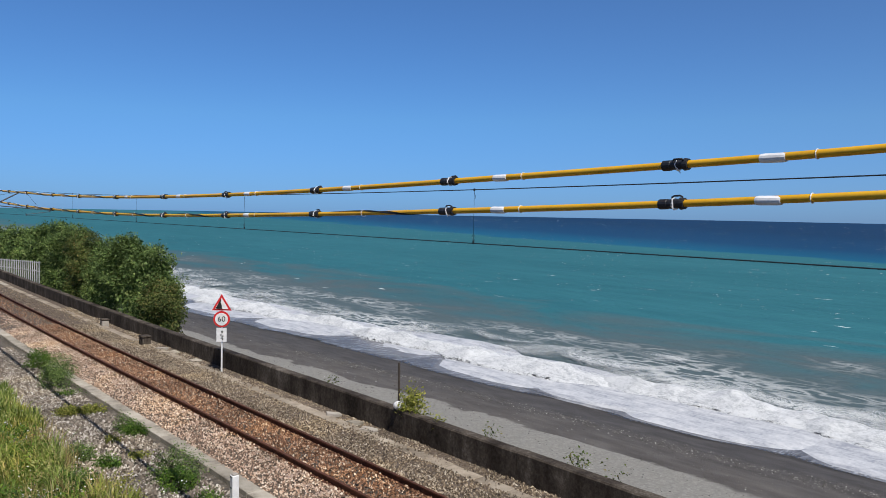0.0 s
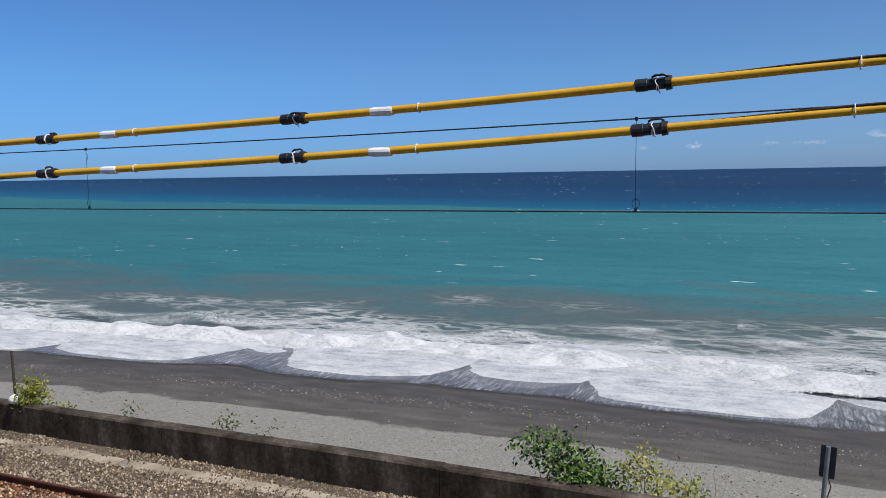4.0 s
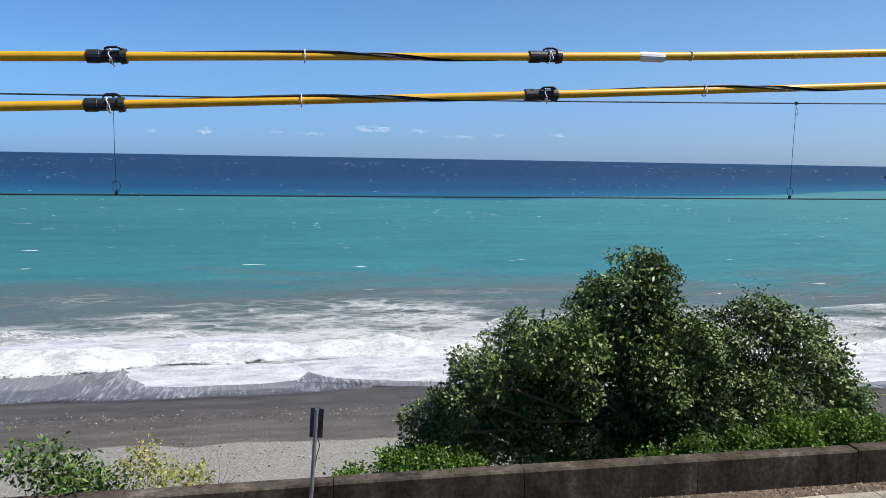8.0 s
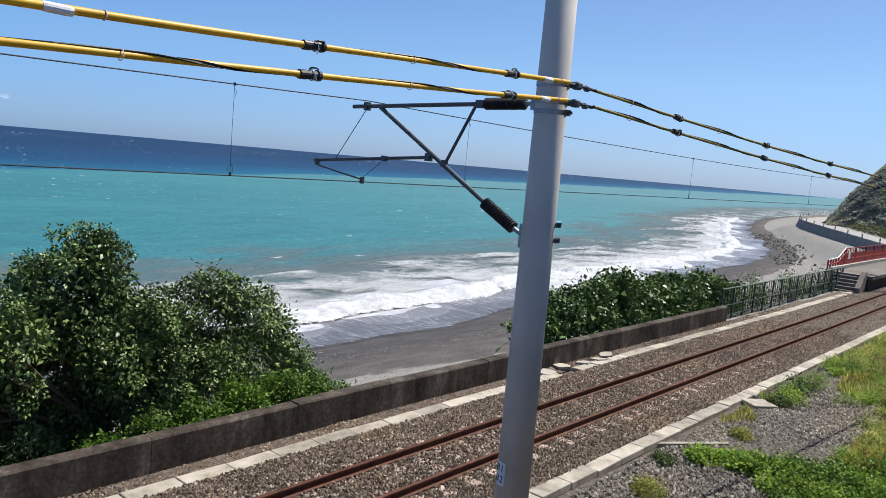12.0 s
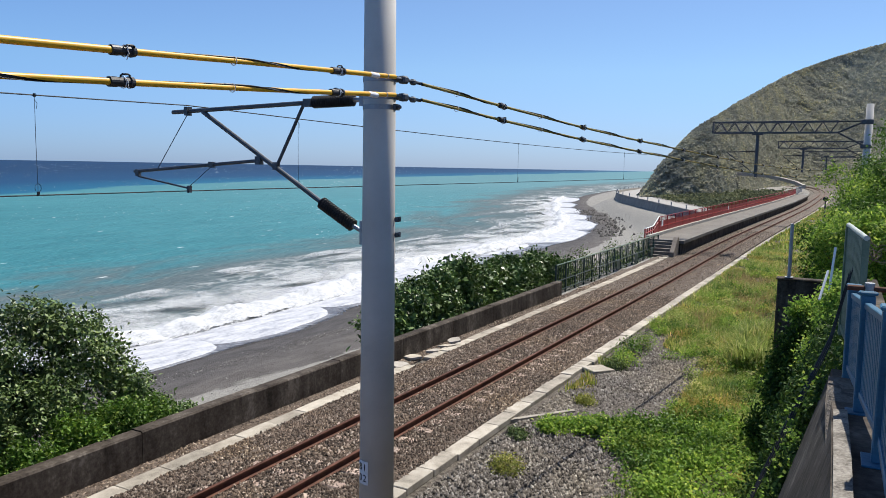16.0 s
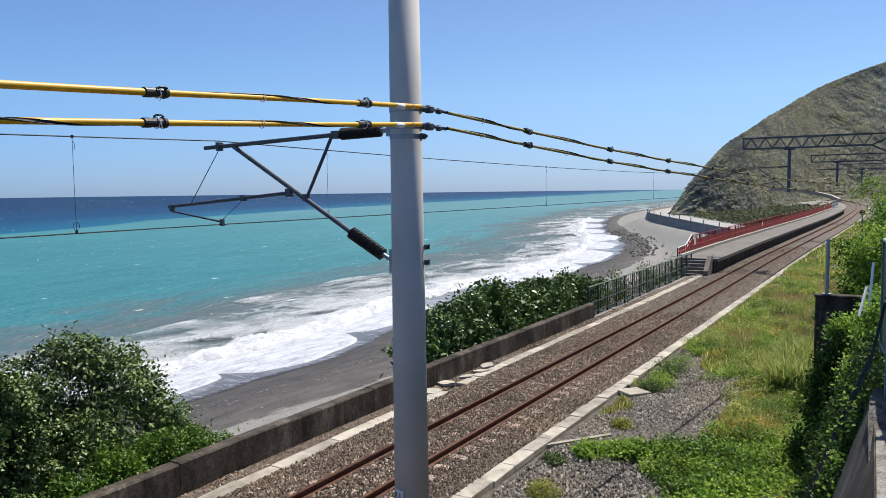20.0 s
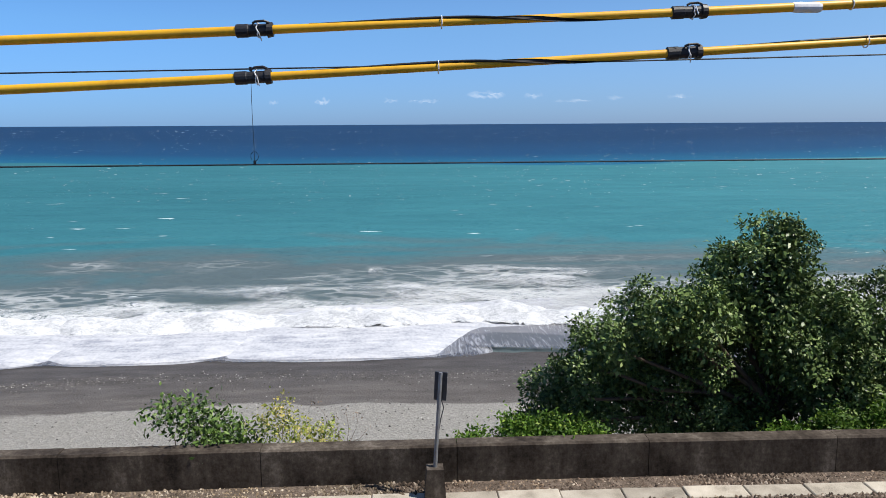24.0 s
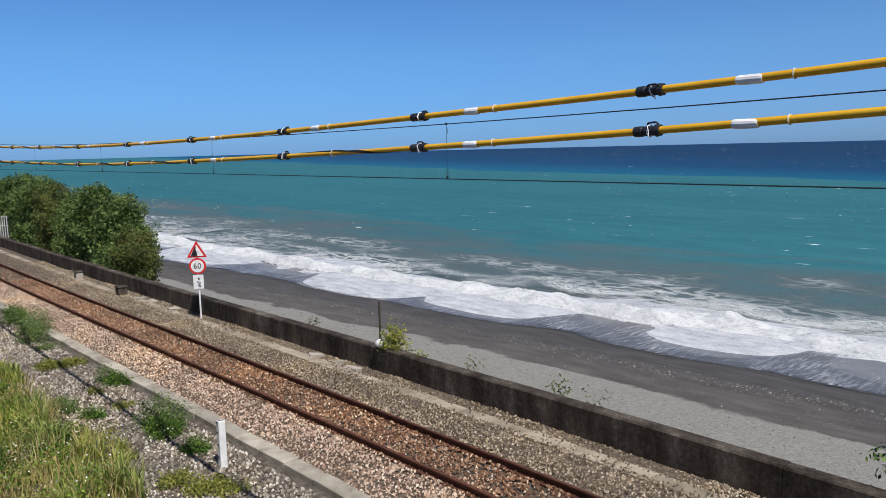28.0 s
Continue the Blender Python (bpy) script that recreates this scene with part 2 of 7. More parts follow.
M_GRASS2 = islands("green_blade", [(0, (0.11, 0.165, 0.035)), (0.4, (0.26, 0.345, 0.075)), (0.75, (0.43, 0.47, 0.14)), (1, (0.6, 0.56, 0.28))], 0.6, 0.15, 0.45, 0.6, (0.55, 0.72, 0.6), (1.25, 1.0, 0.85))
M_WORN = grainy("worn_coping", [(0.36, (0.045, 0.04, 0.034)), (0.47, (0.15, 0.135, 0.115)), (0.56, (0.25, 0.23, 0.2)), (0.68, (0.36, 0.335, 0.29))], 4.0, 45, relief=0.7, dist=0.02)
M_DARKBALLAST = islands("grey_brown_stone", [(0, (0.041, 0.03, 0.021)), (0.35, (0.126, 0.095, 0.067)), (0.65, (0.215, 0.169, 0.122)), (0.9, (0.318, 0.266, 0.204)), (1, (0.444, 0.392, 0.326))], 0.85, 0.2, 0, 0.5)


def wall_material():
    """Old concrete: dark algae streaks running down, paler worn top."""
    m, nt, b = material("stained_concrete", 0.9, 0, 0.2)
    streak = noise_tex(nt, place(nt, (1.0, 1.0, 0.3)), 2.2, 6, 0.7)
    blot = noise_tex(nt, place(nt), 0.9, 5)
    fine = noise_tex(nt, place(nt), 14, 6, 0.7)
    f = maths(nt, "ADD", maths(nt, "MULTIPLY", streak, 0.4), maths(nt, "ADD", maths(nt, "MULTIPLY", blot, 0.33), maths(nt, "MULTIPLY", fine, 0.27)))
    c = ramp(nt, f, [(0.4, (0.016, 0.012, 0.009)), (0.47, (0.042, 0.033, 0.026)), (0.54, (0.075, 0.062, 0.05)), (0.62, (0.16, 0.138, 0.115))])
    nt.links.new(c, b.inputs["Base Color"])
    bump(nt, b, f, 0.6, 0.02)
    return m


M_WALL = wall_material()


def ground_material():
    """Gravel terrace, pale dry shingle, and wet dark sand towards the water, by height and distance up the beach."""
    m, nt, b = material("ground", 0.9, 0, 0.25)
    at = nt.nodes.new("ShaderNodeAttribute")
    at.attribute_name = "shore"
    v = place(nt)
    peb = node(nt, "TexVoronoi", Scale=9.0)
    nt.links.new(v, peb.inputs["Vector"])
    grit = noise_tex(nt, v, 30, 4)
    big = noise_tex(nt, place(nt, (0.5, 1, 1)), 0.22, 5, 0.6, 0.6)
    mid = noise_tex(nt, place(nt, (0.35, 1, 1)), 1.1, 4)
    dry = ramp(nt, maths(nt, "ADD", maths(nt, "MULTIPLY", peb.outputs["Color"], 0.45), maths(nt, "MULTIPLY", grit, 0.5)), [(0.2, (0.175, 0.17, 0.155)), (0.5, (0.222, 0.215, 0.197)), (0.75, (0.28, 0.27, 0.25))])
    wet = ramp(nt, maths(nt, "ADD", maths(nt, "MULTIPLY", mid, 0.6), maths(nt, "MULTIPLY", grit, 0.4)), [(0.35, (0.046, 0.042, 0.041)), (0.5, (0.066, 0.061, 0.06)), (0.65, (0.092, 0.086, 0.084))])
    edge = maths(nt, "ADD", at.outputs["Fac"], maths(nt, "MULTIPLY", maths(nt, "SUBTRACT", big, 0.5), 0.2))
    damp = ramp(nt, edge, [(0.7, (1.32, 1.3, 1.24)), (0.86, (0.92, 0.93, 0.95))])
    wet = mix(nt, 1.0, wet, damp, "MULTIPLY")
    k = ramp(nt, edge, [(0.642, (0, 0, 0)), (0.652, (1, 1, 1))])
    beach = mix(nt, k, dry, wet)
    terrace = ramp(nt, maths(nt, "ADD", maths(nt, "MULTIPLY", peb.outputs["Color"], 0.4), maths(nt, "MULTIPLY", grit, 0.6)), [(0.25, (0.045, 0.038, 0.031)), (0.5, (0.1, 0.086, 0.071)), (0.75, (0.18, 0.158, 0.135))])
    up = ramp(nt, at.outputs["Fac"], [(0.005, (1, 1, 1)), (0.02, (0, 0, 0))])
    nt.links.new(mix(nt, up, beach, terrace), b.inputs["Base Color"])
    bump(nt, b, maths(nt, "ADD", peb.outputs["Distance"], grit), 0.7, 0.05)
    return m


M_GROUND = ground_material()


def sea_material():
    """Turbid water by the shore, turquoise, then deep blue past a sharp uneven line; lace of old foam near the breakers."""
    m, nt, b = material("sea_water", 0.22, 0, 0.5)
    at = nt.nodes.new("ShaderNodeAttribute")
    at.attribute_name = "out"
    v = place(nt)
    wob = noise_tex(nt, place(nt, (0.4, 1, 1)), 0.012, 4, 0.6)
    wob2 = noise_tex(nt, place(nt, (0.5, 1, 1)), 0.05, 4, 0.65, 1.0)
    d = maths(nt, "ADD", at.outputs["Fac"], maths(nt, "MULTIPLY", maths(nt, "SUBTRACT", wob, 0.5), 0.16))
    patch = noise_tex(nt, place(nt, (0.3, 1, 1)), 0.02, 3)
    ripple = noise_tex(nt, place(nt, (0.25, 1, 1)), 0.22, 6, 0.7)
    teal = mix(nt, 1.0, mix(nt, patch, (0.017, 0.103, 0.124), (0.037, 0.162, 0.19)), ramp(nt, ripple, [(0.3, (0.83, 0.86, 0.88)), (0.7, (1.15, 1.12, 1.1))]), "MULTIPLY")
    deep = ramp(nt, maths(nt, "MULTIPLY", at.outputs["Fac"], 0.5), [(0.25, (0.006, 0.09, 0.17)), (0.34, (0.005, 0.044, 0.112)), (0.6, (0.004, 0.029, 0.08))])
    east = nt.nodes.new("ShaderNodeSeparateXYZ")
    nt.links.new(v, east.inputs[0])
    # the turquoise is multiplied darker in the west, paler in the east
    east_gain = ramp(nt, maths(nt, "ADD", maths(nt, "MULTIPLY", east.outputs["X"], 0.002), 0.5), [(0.2, (0.92, 0.93, 0.94)), (0.44, (1, 1, 1)), (0.56, (1.14, 1.13, 1.12)), (0.8, (1.3, 1.28, 1.25))])
    teal = mix(nt, 1.0, teal, east_gain, "MULTIPLY")
    # haze towards the point, painted in as a paler grey-teal
    point_haze = ramp(nt, maths(nt, "MULTIPLY", east.outputs["X"], 0.001), [(0.06, (0, 0, 0)), (0.5, (0.75, 0.75, 0.75))])
    teal = mix(nt, point_haze, teal, (0.095, 0.2, 0.225))
    silt = mix(nt, patch, (0.062, 0.094, 0.1), (0.093, 0.118, 0.12))
    c = mix(nt, ramp(nt, d, [(0.49, (0, 0, 0)), (0.505, (1, 1, 1))]), teal, deep)
    s = maths(nt, "ADD", at.outputs["Fac"], maths(nt, "MULTIPLY", maths(nt, "SUBTRACT", wob2, 0.5), 0.16))
    c = mix(nt, ramp(nt, s, [(0.065, (1, 1, 1)), (0.11, (0, 0, 0))]), c, silt)
    # lace of spent foam
    cell = node(nt, "TexVoronoi", Scale=0.55)
    cell.feature = "DISTANCE_TO_EDGE"
    warp = node(nt, "TexNoise", Scale=0.35, Detail=5.0)
    nt.links.new(place(nt, (0.6, 1, 1)), warp.inputs["Vector"])
    vm = nt.nodes.new("ShaderNodeVectorMath")
    vm.operation = "MULTIPLY_ADD"
    nt.links.new(warp.outputs["Color"], vm.inputs[0])
    vm.inputs[1].default_value = (5, 5, 5)
    nt.links.new(place(nt, (0.5, 1, 1)), vm.inputs[2])
    nt.links.new(vm.outputs[0], cell.inputs["Vector"])
    lace = ramp(nt, cell.outputs["Distance"], [(0.02, (1, 1, 1)), (0.16, (0, 0, 0))])
    near = ramp(nt, s, [(0.03, (1, 1, 1)), (0.07, (0, 0, 0))])
    gate = ramp(nt, noise_tex(nt, place(nt, (0.4, 1, 1)), 0.11, 4), [(0.42, (0, 0, 0)), (0.6, (1, 1, 1))])
    foam = mix(nt, 1.0, mix(nt, 1.0, lace, near, "MULTIPLY"), gate, "MULTIPLY")
    # small crests breaking in the wind
    chop = noise_tex(nt, place(nt, (0.16, 0.5, 1)), 1.0, 3, 0.5)
    caps = ramp(nt, chop, [(0.71, (0, 0, 0)), (0.75, (1, 1, 1))])
    c = mix(nt, foam, c, (0.48, 0.5, 0.5))
    c = mix(nt, mix(nt, 1.0, caps, (0.7, 0.7, 0.7), "MULTIPLY"), c, (0.7, 0.76, 0.78))
    w1 = noise_tex(nt, place(nt, (0.35, 1, 1)), 0.35, 4, 0.6)
    w2 = noise_tex(nt, place(nt, (0.6, 1, 1)), 1.6, 4, 0.6)
    bp = node(nt, "Bump", Strength=1.0, Distance=0.8)
    nt.links.new(maths(nt, "ADD", w1, maths(nt, "MULTIPLY", w2, 0.3)), bp.inputs["Height"])
    body, shine = nt.nodes.new("ShaderNodeBsdfDiffuse"), nt.nodes.new("ShaderNodeBsdfGlossy")
    shine.inputs["Roughness"].default_value = 0.3
    for sh in (body, shine):
        nt.links.new(bp.outputs[0], sh.inputs["Normal"])
    nt.links.new(c, body.inputs["Color"])
    ms = nt.nodes.new("ShaderNodeMixShader")
    ms.inputs[0].default_value = 0.105
    nt.links.new(body.outputs[0], ms.inputs[1])
    nt.links.new(shine.outputs[0], ms.inputs[2])
    nt.links.new(ms.outputs[0], nt.nodes["Material Output"].inputs[0])
    nt.nodes.remove(b)
    return m


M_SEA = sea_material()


def foam_material(name, low, high, scale, lumps):
    """Dense white froth with fine lumps; attribute 'thin' is 1 where it is torn open."""
    m, nt, b = material(name, 0.9, 0, 0.15)
    at = nt.nodes.new("ShaderNodeAttribute")
    at.attribute_name = "thin"
    tc = nt.nodes.new("ShaderNodeTexCoord")
    mp = nt.nodes.new("ShaderNodeMapping")
    mp.inputs["Scale"].default_value = (0.6, 1, 1)
    nt.links.new(tc.outputs["Object"], mp.inputs[0])
    n1 = noise_tex(nt, mp.outputs[0], scale, 9, 0.72, 0.6)
    n2 = noise_tex(nt, mp.outputs[0], scale * 5, 6, 0.65)
    n3 = noise_tex(nt, mp.outputs[0], scale * 14, 4, 0.6, 0.4)
    f = maths(nt, "ADD", maths(nt, "MULTIPLY", n1, 0.4), maths(nt, "ADD", maths(nt, "MULTIPLY", n2, 0.3), maths(nt, "MULTIPLY", n3, 0.3)))
    nt.links.new(ramp(nt, f, [(0.4, low), (0.47, tuple(0.5 * (a + b) for a, b in zip(low, high))), (0.53, high)]), b.inputs["Base Color"])
    bump(nt, b, f, 1.0, lumps)
    cut = maths(nt, "SUBTRACT", maths(nt, "ADD", f, 0.25), maths(nt, "MULTIPLY", at.outputs["Fac"], 0.5))
    nt.links.new(ramp(nt, cut, [(0.43, (0, 0, 0)), (0.47, (1, 1, 1))]), b.inputs["Alpha"])
    return m


M_FOAM = foam_material("breaker_foam", (0.31, 0.33, 0.355), (0.57, 0.585, 0.605), 1.1, 0.12)


def lace_material(name="lace_foam", level=0.345, white=0.53):
    """Threads and scraps of spent foam spread over the water, finer and fewer towards the edges."""
    m, nt, b = material(name, 0.9, 0, 0.15)
    at = nt.nodes.new("ShaderNodeAttribute")
    at.attribute_name = "thin"
    tc = nt.nodes.new("ShaderNodeTexCoord")
    mp = nt.nodes.new("ShaderNodeMapping")
    mp.inputs["Scale"].default_value = (0.5, 1, 1)
    nt.links.new(tc.outputs["Object"], mp.inputs[0])
    n1 = noise_tex(nt, mp.outputs[0], 2.9, 8, 0.7, 1.4)
    n2 = noise_tex(nt, mp.outputs[0], 0.16, 3, 0.55, 0.5)
    thread = maths(nt, "ABSOLUTE", maths(nt, "SUBTRACT", n1, 0.5))
    want = maths(nt, "SUBTRACT", maths(nt, "MULTIPLY", maths(nt, "SUBTRACT", n2, level), 0.34), maths(nt, "MULTIPLY", at.outputs["Fac"], 0.055))
    a = ramp(nt, maths(nt, "SUBTRACT", want, thread), [(0.0, (0, 0, 0)), (0.035, (0.92, 0.92, 0.92))])
    b.inputs["Base Color"].default_value = (white, white + 0.02, white + 0.03, 1)
    nt.links.new(a, b.inputs["Alpha"])
    return m


M_LACE = lace_material()
M_THICKLACE = lace_material("thick_lace_foam", 0.265, 0.46)


def wash_material():
    """A smooth sheet of spent froth, faintly streaked down the beach, with a clean edge."""
    m, nt, b = material("wash_foam", 0.6, 0, 0.3)
    tc = nt.nodes.new("ShaderNodeTexCoord")

    def lay(scale, tilt):
        mp = nt.nodes.new("ShaderNodeMapping")
        mp.inputs["Scale"].default_value, mp.inputs["Rotation"].default_value = scale, (0, 0, tilt)
        nt.links.new(tc.outputs["Object"], mp.inputs[0])
        return mp.outputs[0]
    at = nt.nodes.new("ShaderNodeAttribute")
    at.attribute_name = "thin"
    n1 = noise_tex(nt, lay((0.35, 1, 1), 0.12), 1.3, 7, 0.65, 0.5)
    n2 = noise_tex(nt, lay((1, 0.5, 1), 0.5), 5, 4, 0.6)
    f = maths(nt, "ADD", maths(nt, "MULTIPLY", n1, 0.7), maths(nt, "MULTIPLY", n2, 0.3))
    c = ramp(nt, f, [(0.38, (0.26, 0.275, 0.315)), (0.48, (0.4, 0.415, 0.45)), (0.6, (0.52, 0.53, 0.555))])
    nt.links.new(c, b.inputs["Base Color"])
    bump(nt, b, f, 0.3, 0.06)
    cut = maths(nt, "SUBTRACT", maths(nt, "ADD", f, 0.3), maths(nt, "MULTIPLY", at.outputs["Fac"], 0.55))
    nt.links.new(ramp(nt, cut, [(0.42, (0, 0, 0)), (0.5, (1, 1, 1))]), b.inputs["Alpha"])
    return m


M_WASH = wash_material()


def backwash_material():
    """Thin water running back down the sand, its foam drawn into slanting white streaks."""
    m, nt, b = material("backwash", 0.35, 0, 0.4)
    at = nt.nodes.new("ShaderNodeAttribute")
    at.attribute_name = "thin"
    tc = nt.nodes.new("ShaderNodeTexCoord")
    mp = nt.nodes.new("ShaderNodeMapping")
    mp.inputs["Scale"].default_value, mp.inputs["Rotation"].default_value = (2.4, 0.34, 1), (0, 0, 0.75)
    nt.links.new(tc.outputs["Object"], mp.inputs[0])
    n1 = noise_tex(nt, mp.outputs[0], 1.5, 8, 0.72, 1.2)
    n2 = noise_tex(nt, tc.outputs["Object"], 0.12, 3)
    f = maths(nt, "ADD", maths(nt, "MULTIPLY", n1, 0.65), maths(nt, "MULTIPLY", n2, 0.35))
    white = ramp(nt, maths(nt, "SUBTRACT", maths(nt, "ADD", f, 0.03), maths(nt, "MULTIPLY", at.outputs["Fac"], 0.08)), [(0.5, (0, 0, 0)), (0.68, (1, 1, 1))])
    nt.links.new(mix(nt, white, (0.135, 0.138, 0.155), (0.42, 0.43, 0.45)), b.inputs["Base Color"])
    nt.links.new(maths(nt, "ADD", maths(nt, "MULTIPLY", white, 0.7), maths(nt, "SUBTRACT", 0.55, at.outputs["Fac"]), True), b.inputs["Alpha"])
    return m


M_BACKWASH = backwash_material()


def hill_material():
    """Scrub and bare rock between the crowns on the headland: grey-green, with paler slips of rock, all lightened to
    stand for haze.
    """
    m, nt, b = material("hillside_scrub", 0.95, 0, 0.05)
    v = place(nt)
    a, c2, c3 = noise_tex(nt, v, 0.03, 5, 0.6), noise_tex(nt, v, 0.22, 5, 0.65), noise_tex(nt, v, 0.9, 4, 0.6)
    f = maths(nt, "ADD", maths(nt, "MULTIPLY", a, 0.45), maths(nt, "ADD", maths(nt, "MULTIPLY", c2, 0.33), maths(nt, "MULTIPLY", c3, 0.22)))
    c = ramp(nt, f, [(0.36, (0.17, 0.175, 0.145)), (0.46, (0.215, 0.22, 0.175)), (0.55, (0.26, 0.262, 0.195)), (0.68, (0.33, 0.32, 0.235))])
    nt.links.new(c, b.inputs["Base Color"])
    bump(nt, b, maths(nt, "ADD", c2, maths(nt, "MULTIPLY", c3, 0.5)), 0.4, 1.2)
    return m


M_HILL = hill_material()
# dark copy of the yellow sleeve; the shade seen from below is in its colour
M_SHADESLEEVE = grainy("shaded_sleeve", [(0.3, (0.12, 0.085, 0.015)), (0.55, (0.26, 0.2, 0.045)), (0.8, (0.42, 0.36, 0.12))], 3, 30, 0.5, 0, 0.35, 0.1)


# ---- mesh helpers ----
class Shape:
    """Vertices and faces that become one mesh."""

    def __init__(self):
        self.v, self.f = [], []

    def add(self, verts, faces):
        k = len(self.v)
        self.v += [tuple(p) for p in verts]
        self.f += [tuple(i + k for i in f) for f in faces]
        return self

    def box(self, c, s, m=None, worn=0.0):
        """A box about c with edge lengths s, its edges taken off by worn."""
        hx, hy, hz = (a / 2 for a in s)
        w = worn if worn else 0.0
        if not w:
            vs = [Vector((x, y, z)) for x in (-hx, hx) for y in (-hy, hy) for z in (-hz, hz)]
            fs = [(0, 1, 3, 2), (4, 6, 7, 5), (0, 4, 5, 1), (2, 3, 7, 6), (0, 2, 6, 4), (1, 5, 7, 3)]
        else:
            vs, ix = [], {}
            for sx in (-1, 1):
                for sy in (-1, 1):
                    for sz in (-1, 1):
                        for a in range(3):
                            p = [sx * (hx - w), sy * (hy - w), sz * (hz - w)]
                            p[a] = (sx * hx, sy * hy, sz * hz)[a]
                            ix[(sx, sy, sz, a)] = len(vs)
                            vs.append(Vector(p))
            fs = []
            for a in range(3):
                b, c2 = (a + 1) % 3, (a + 2) % 3
                for s0 in (-1, 1):
                    q = []
                    for sb, sc in ((-1, -1), (1, -1), (1, 1), (-1, 1)):
                        k = [0, 0, 0]
                        k[a], k[b], k[c2] = s0, sb, sc
                        q.append(ix[(*k, a)])
                    fs.append(tuple(q if s0 > 0 else q[::-1]))
                for sb in (-1, 1):
                    for sc in (-1, 1):
                        q = []
                        for s0, ax in ((-1, b), (1, b), (1, c2), (-1, c2)):
                            k = [0, 0, 0]
                            k[a], k[b], k[c2] = s0, sb, sc
                            q.append(ix[(*k, ax)])
                        fs.append(tuple(q if sb * sc > 0 else q[::-1]))
            for sx in (-1, 1):
                for sy in (-1, 1):
                    for sz in (-1, 1):
                        q = [ix[(sx, sy, sz, a)] for a in range(3)]
                        fs.append(tuple(q if sx * sy * sz > 0 else q[::-1]))
        mm = Matrix.Translation(c) @ (m if m else Matrix())
        return self.add([mm @ p for p in vs], fs)

    def tube(self, path, r, n=8, caps=True):
        """A round bar along a path; r is one radius or one for each point."""
        pts = [Vector(p) for p in path]
        rs = r if isinstance(r, (list, tuple)) else [r] * len(pts)
        k = len(self.v)
        up = Vector((0, 0, 1))
        for i, p in enumerate(pts):
            d = (pts[min(i + 1, len(pts) - 1)] - pts[max(i - 1, 0)]).normalized()
            a = d.cross(up if abs(d.z) < 0.95 else Vector((1, 0, 0))).normalized()
            b = a.cross(d)
            for j in range(n):
                t = math.tau * j / n
                self.v.append(tuple(p + (a * math.cos(t) + b * math.sin(t)) * rs[i]))
        for i in range(len(pts) - 1):
            for j in range(n):
                self.f.append((k + i * n + j, k + i * n + (j + 1) % n, k + (i + 1) * n + (j + 1) % n, k + (i + 1) * n + j))
        if caps:
            self.f.append(tuple(k + j for j in range(n - 1, -1, -1)))
            self.f.append(tuple(k + (len(pts) - 1) * n + j for j in range(n)))
        return self

    def sweep(self, frames, profile, closed=True):
        """A profile of (across, up) carried along frames of (place, across, up)."""
        k, n = len(self.v), len(profile)
        for p, a, u in frames:
            self.v += [tuple(p + a * x + u * y) for x, y in profile]
        for i in range(len(frames) - 1):
            for j in range(n if closed else n - 1):
                self.f.append((k + i * n + j, k + i * n + (j + 1) % n, k + (i + 1) * n + (j + 1) % n, k + (i + 1) * n + j))
        if closed:
            self.f.append(tuple(k + j for j in range(n - 1, -1, -1)))
            self.f.append(tuple(k + (len(frames) - 1) * n + j for j in range(n)))
        return self

    def prism(self, outline, depth, m=None):
        """A flat outline of (x, z) given depth along y."""
        n = len(outline)
        mm = m if m else Matrix()
        vs = [mm @ Vector((x, y, z)) for y in (-depth / 2, depth / 2) for x, z in outline]
        fs = [tuple(range(n)), tuple(range(2 * n - 1, n - 1, -1))] + [(i, i + n, (i + 1) % n + n, (i + 1) % n) for i in range(n)]
        return self.add(vs, fs)

    def mesh(self, name, mat, smooth=False):
        me = bpy.data.meshes.new(name)
        me.from_pydata(self.v, [], self.f)
        me.validate()
        me.materials.append(mat)
        if smooth:
            me.polygons.foreach_set("use_smooth", [True] * len(me.polygons))
        return me


def part(name, shape, mat, parent=None, label="", smooth=False):
    ob = new(name, shape if isinstance(shape, bpy.types.Mesh) else shape.mesh(name, mat, smooth))
    ob.parent = parent
    if label:
        tagged(ob, label)
    return ob


def thing(name, label, category, at=(0, 0, 0), group="", kind=""):
    ob = new(name)
    ob.empty_display_size = 0.2
    ob.location = at
    return tagged(ob, label, category, group, kind)


def raw_mesh(name, co, tris, mat, attr=None):
    """A mesh from numpy arrays of corners and triangles (or quads)."""
    me = bpy.data.meshes.new(name)
    n = tris.shape[1]
    me.vertices.add(len(co))
    me.vertices.foreach_set("co", np.asarray(co, np.float32).ravel())
    me.loops.add(tris.size)
    me.loops.foreach_set("vertex_index", tris.astype(np.int32).ravel())
    me.polygons.add(len(tris))
    me.polygons.foreach_set("loop_start", np.arange(0, tris.size, n, dtype=np.int32))
    for key, values in (attr or {}).items():
        a = me.attributes.new(key, "FLOAT", "POINT")
        a.data.foreach_set("value", np.asarray(values, np.float32).ravel())
    me.update(calc_edges=True)
    me.materials.append(mat)
    return me


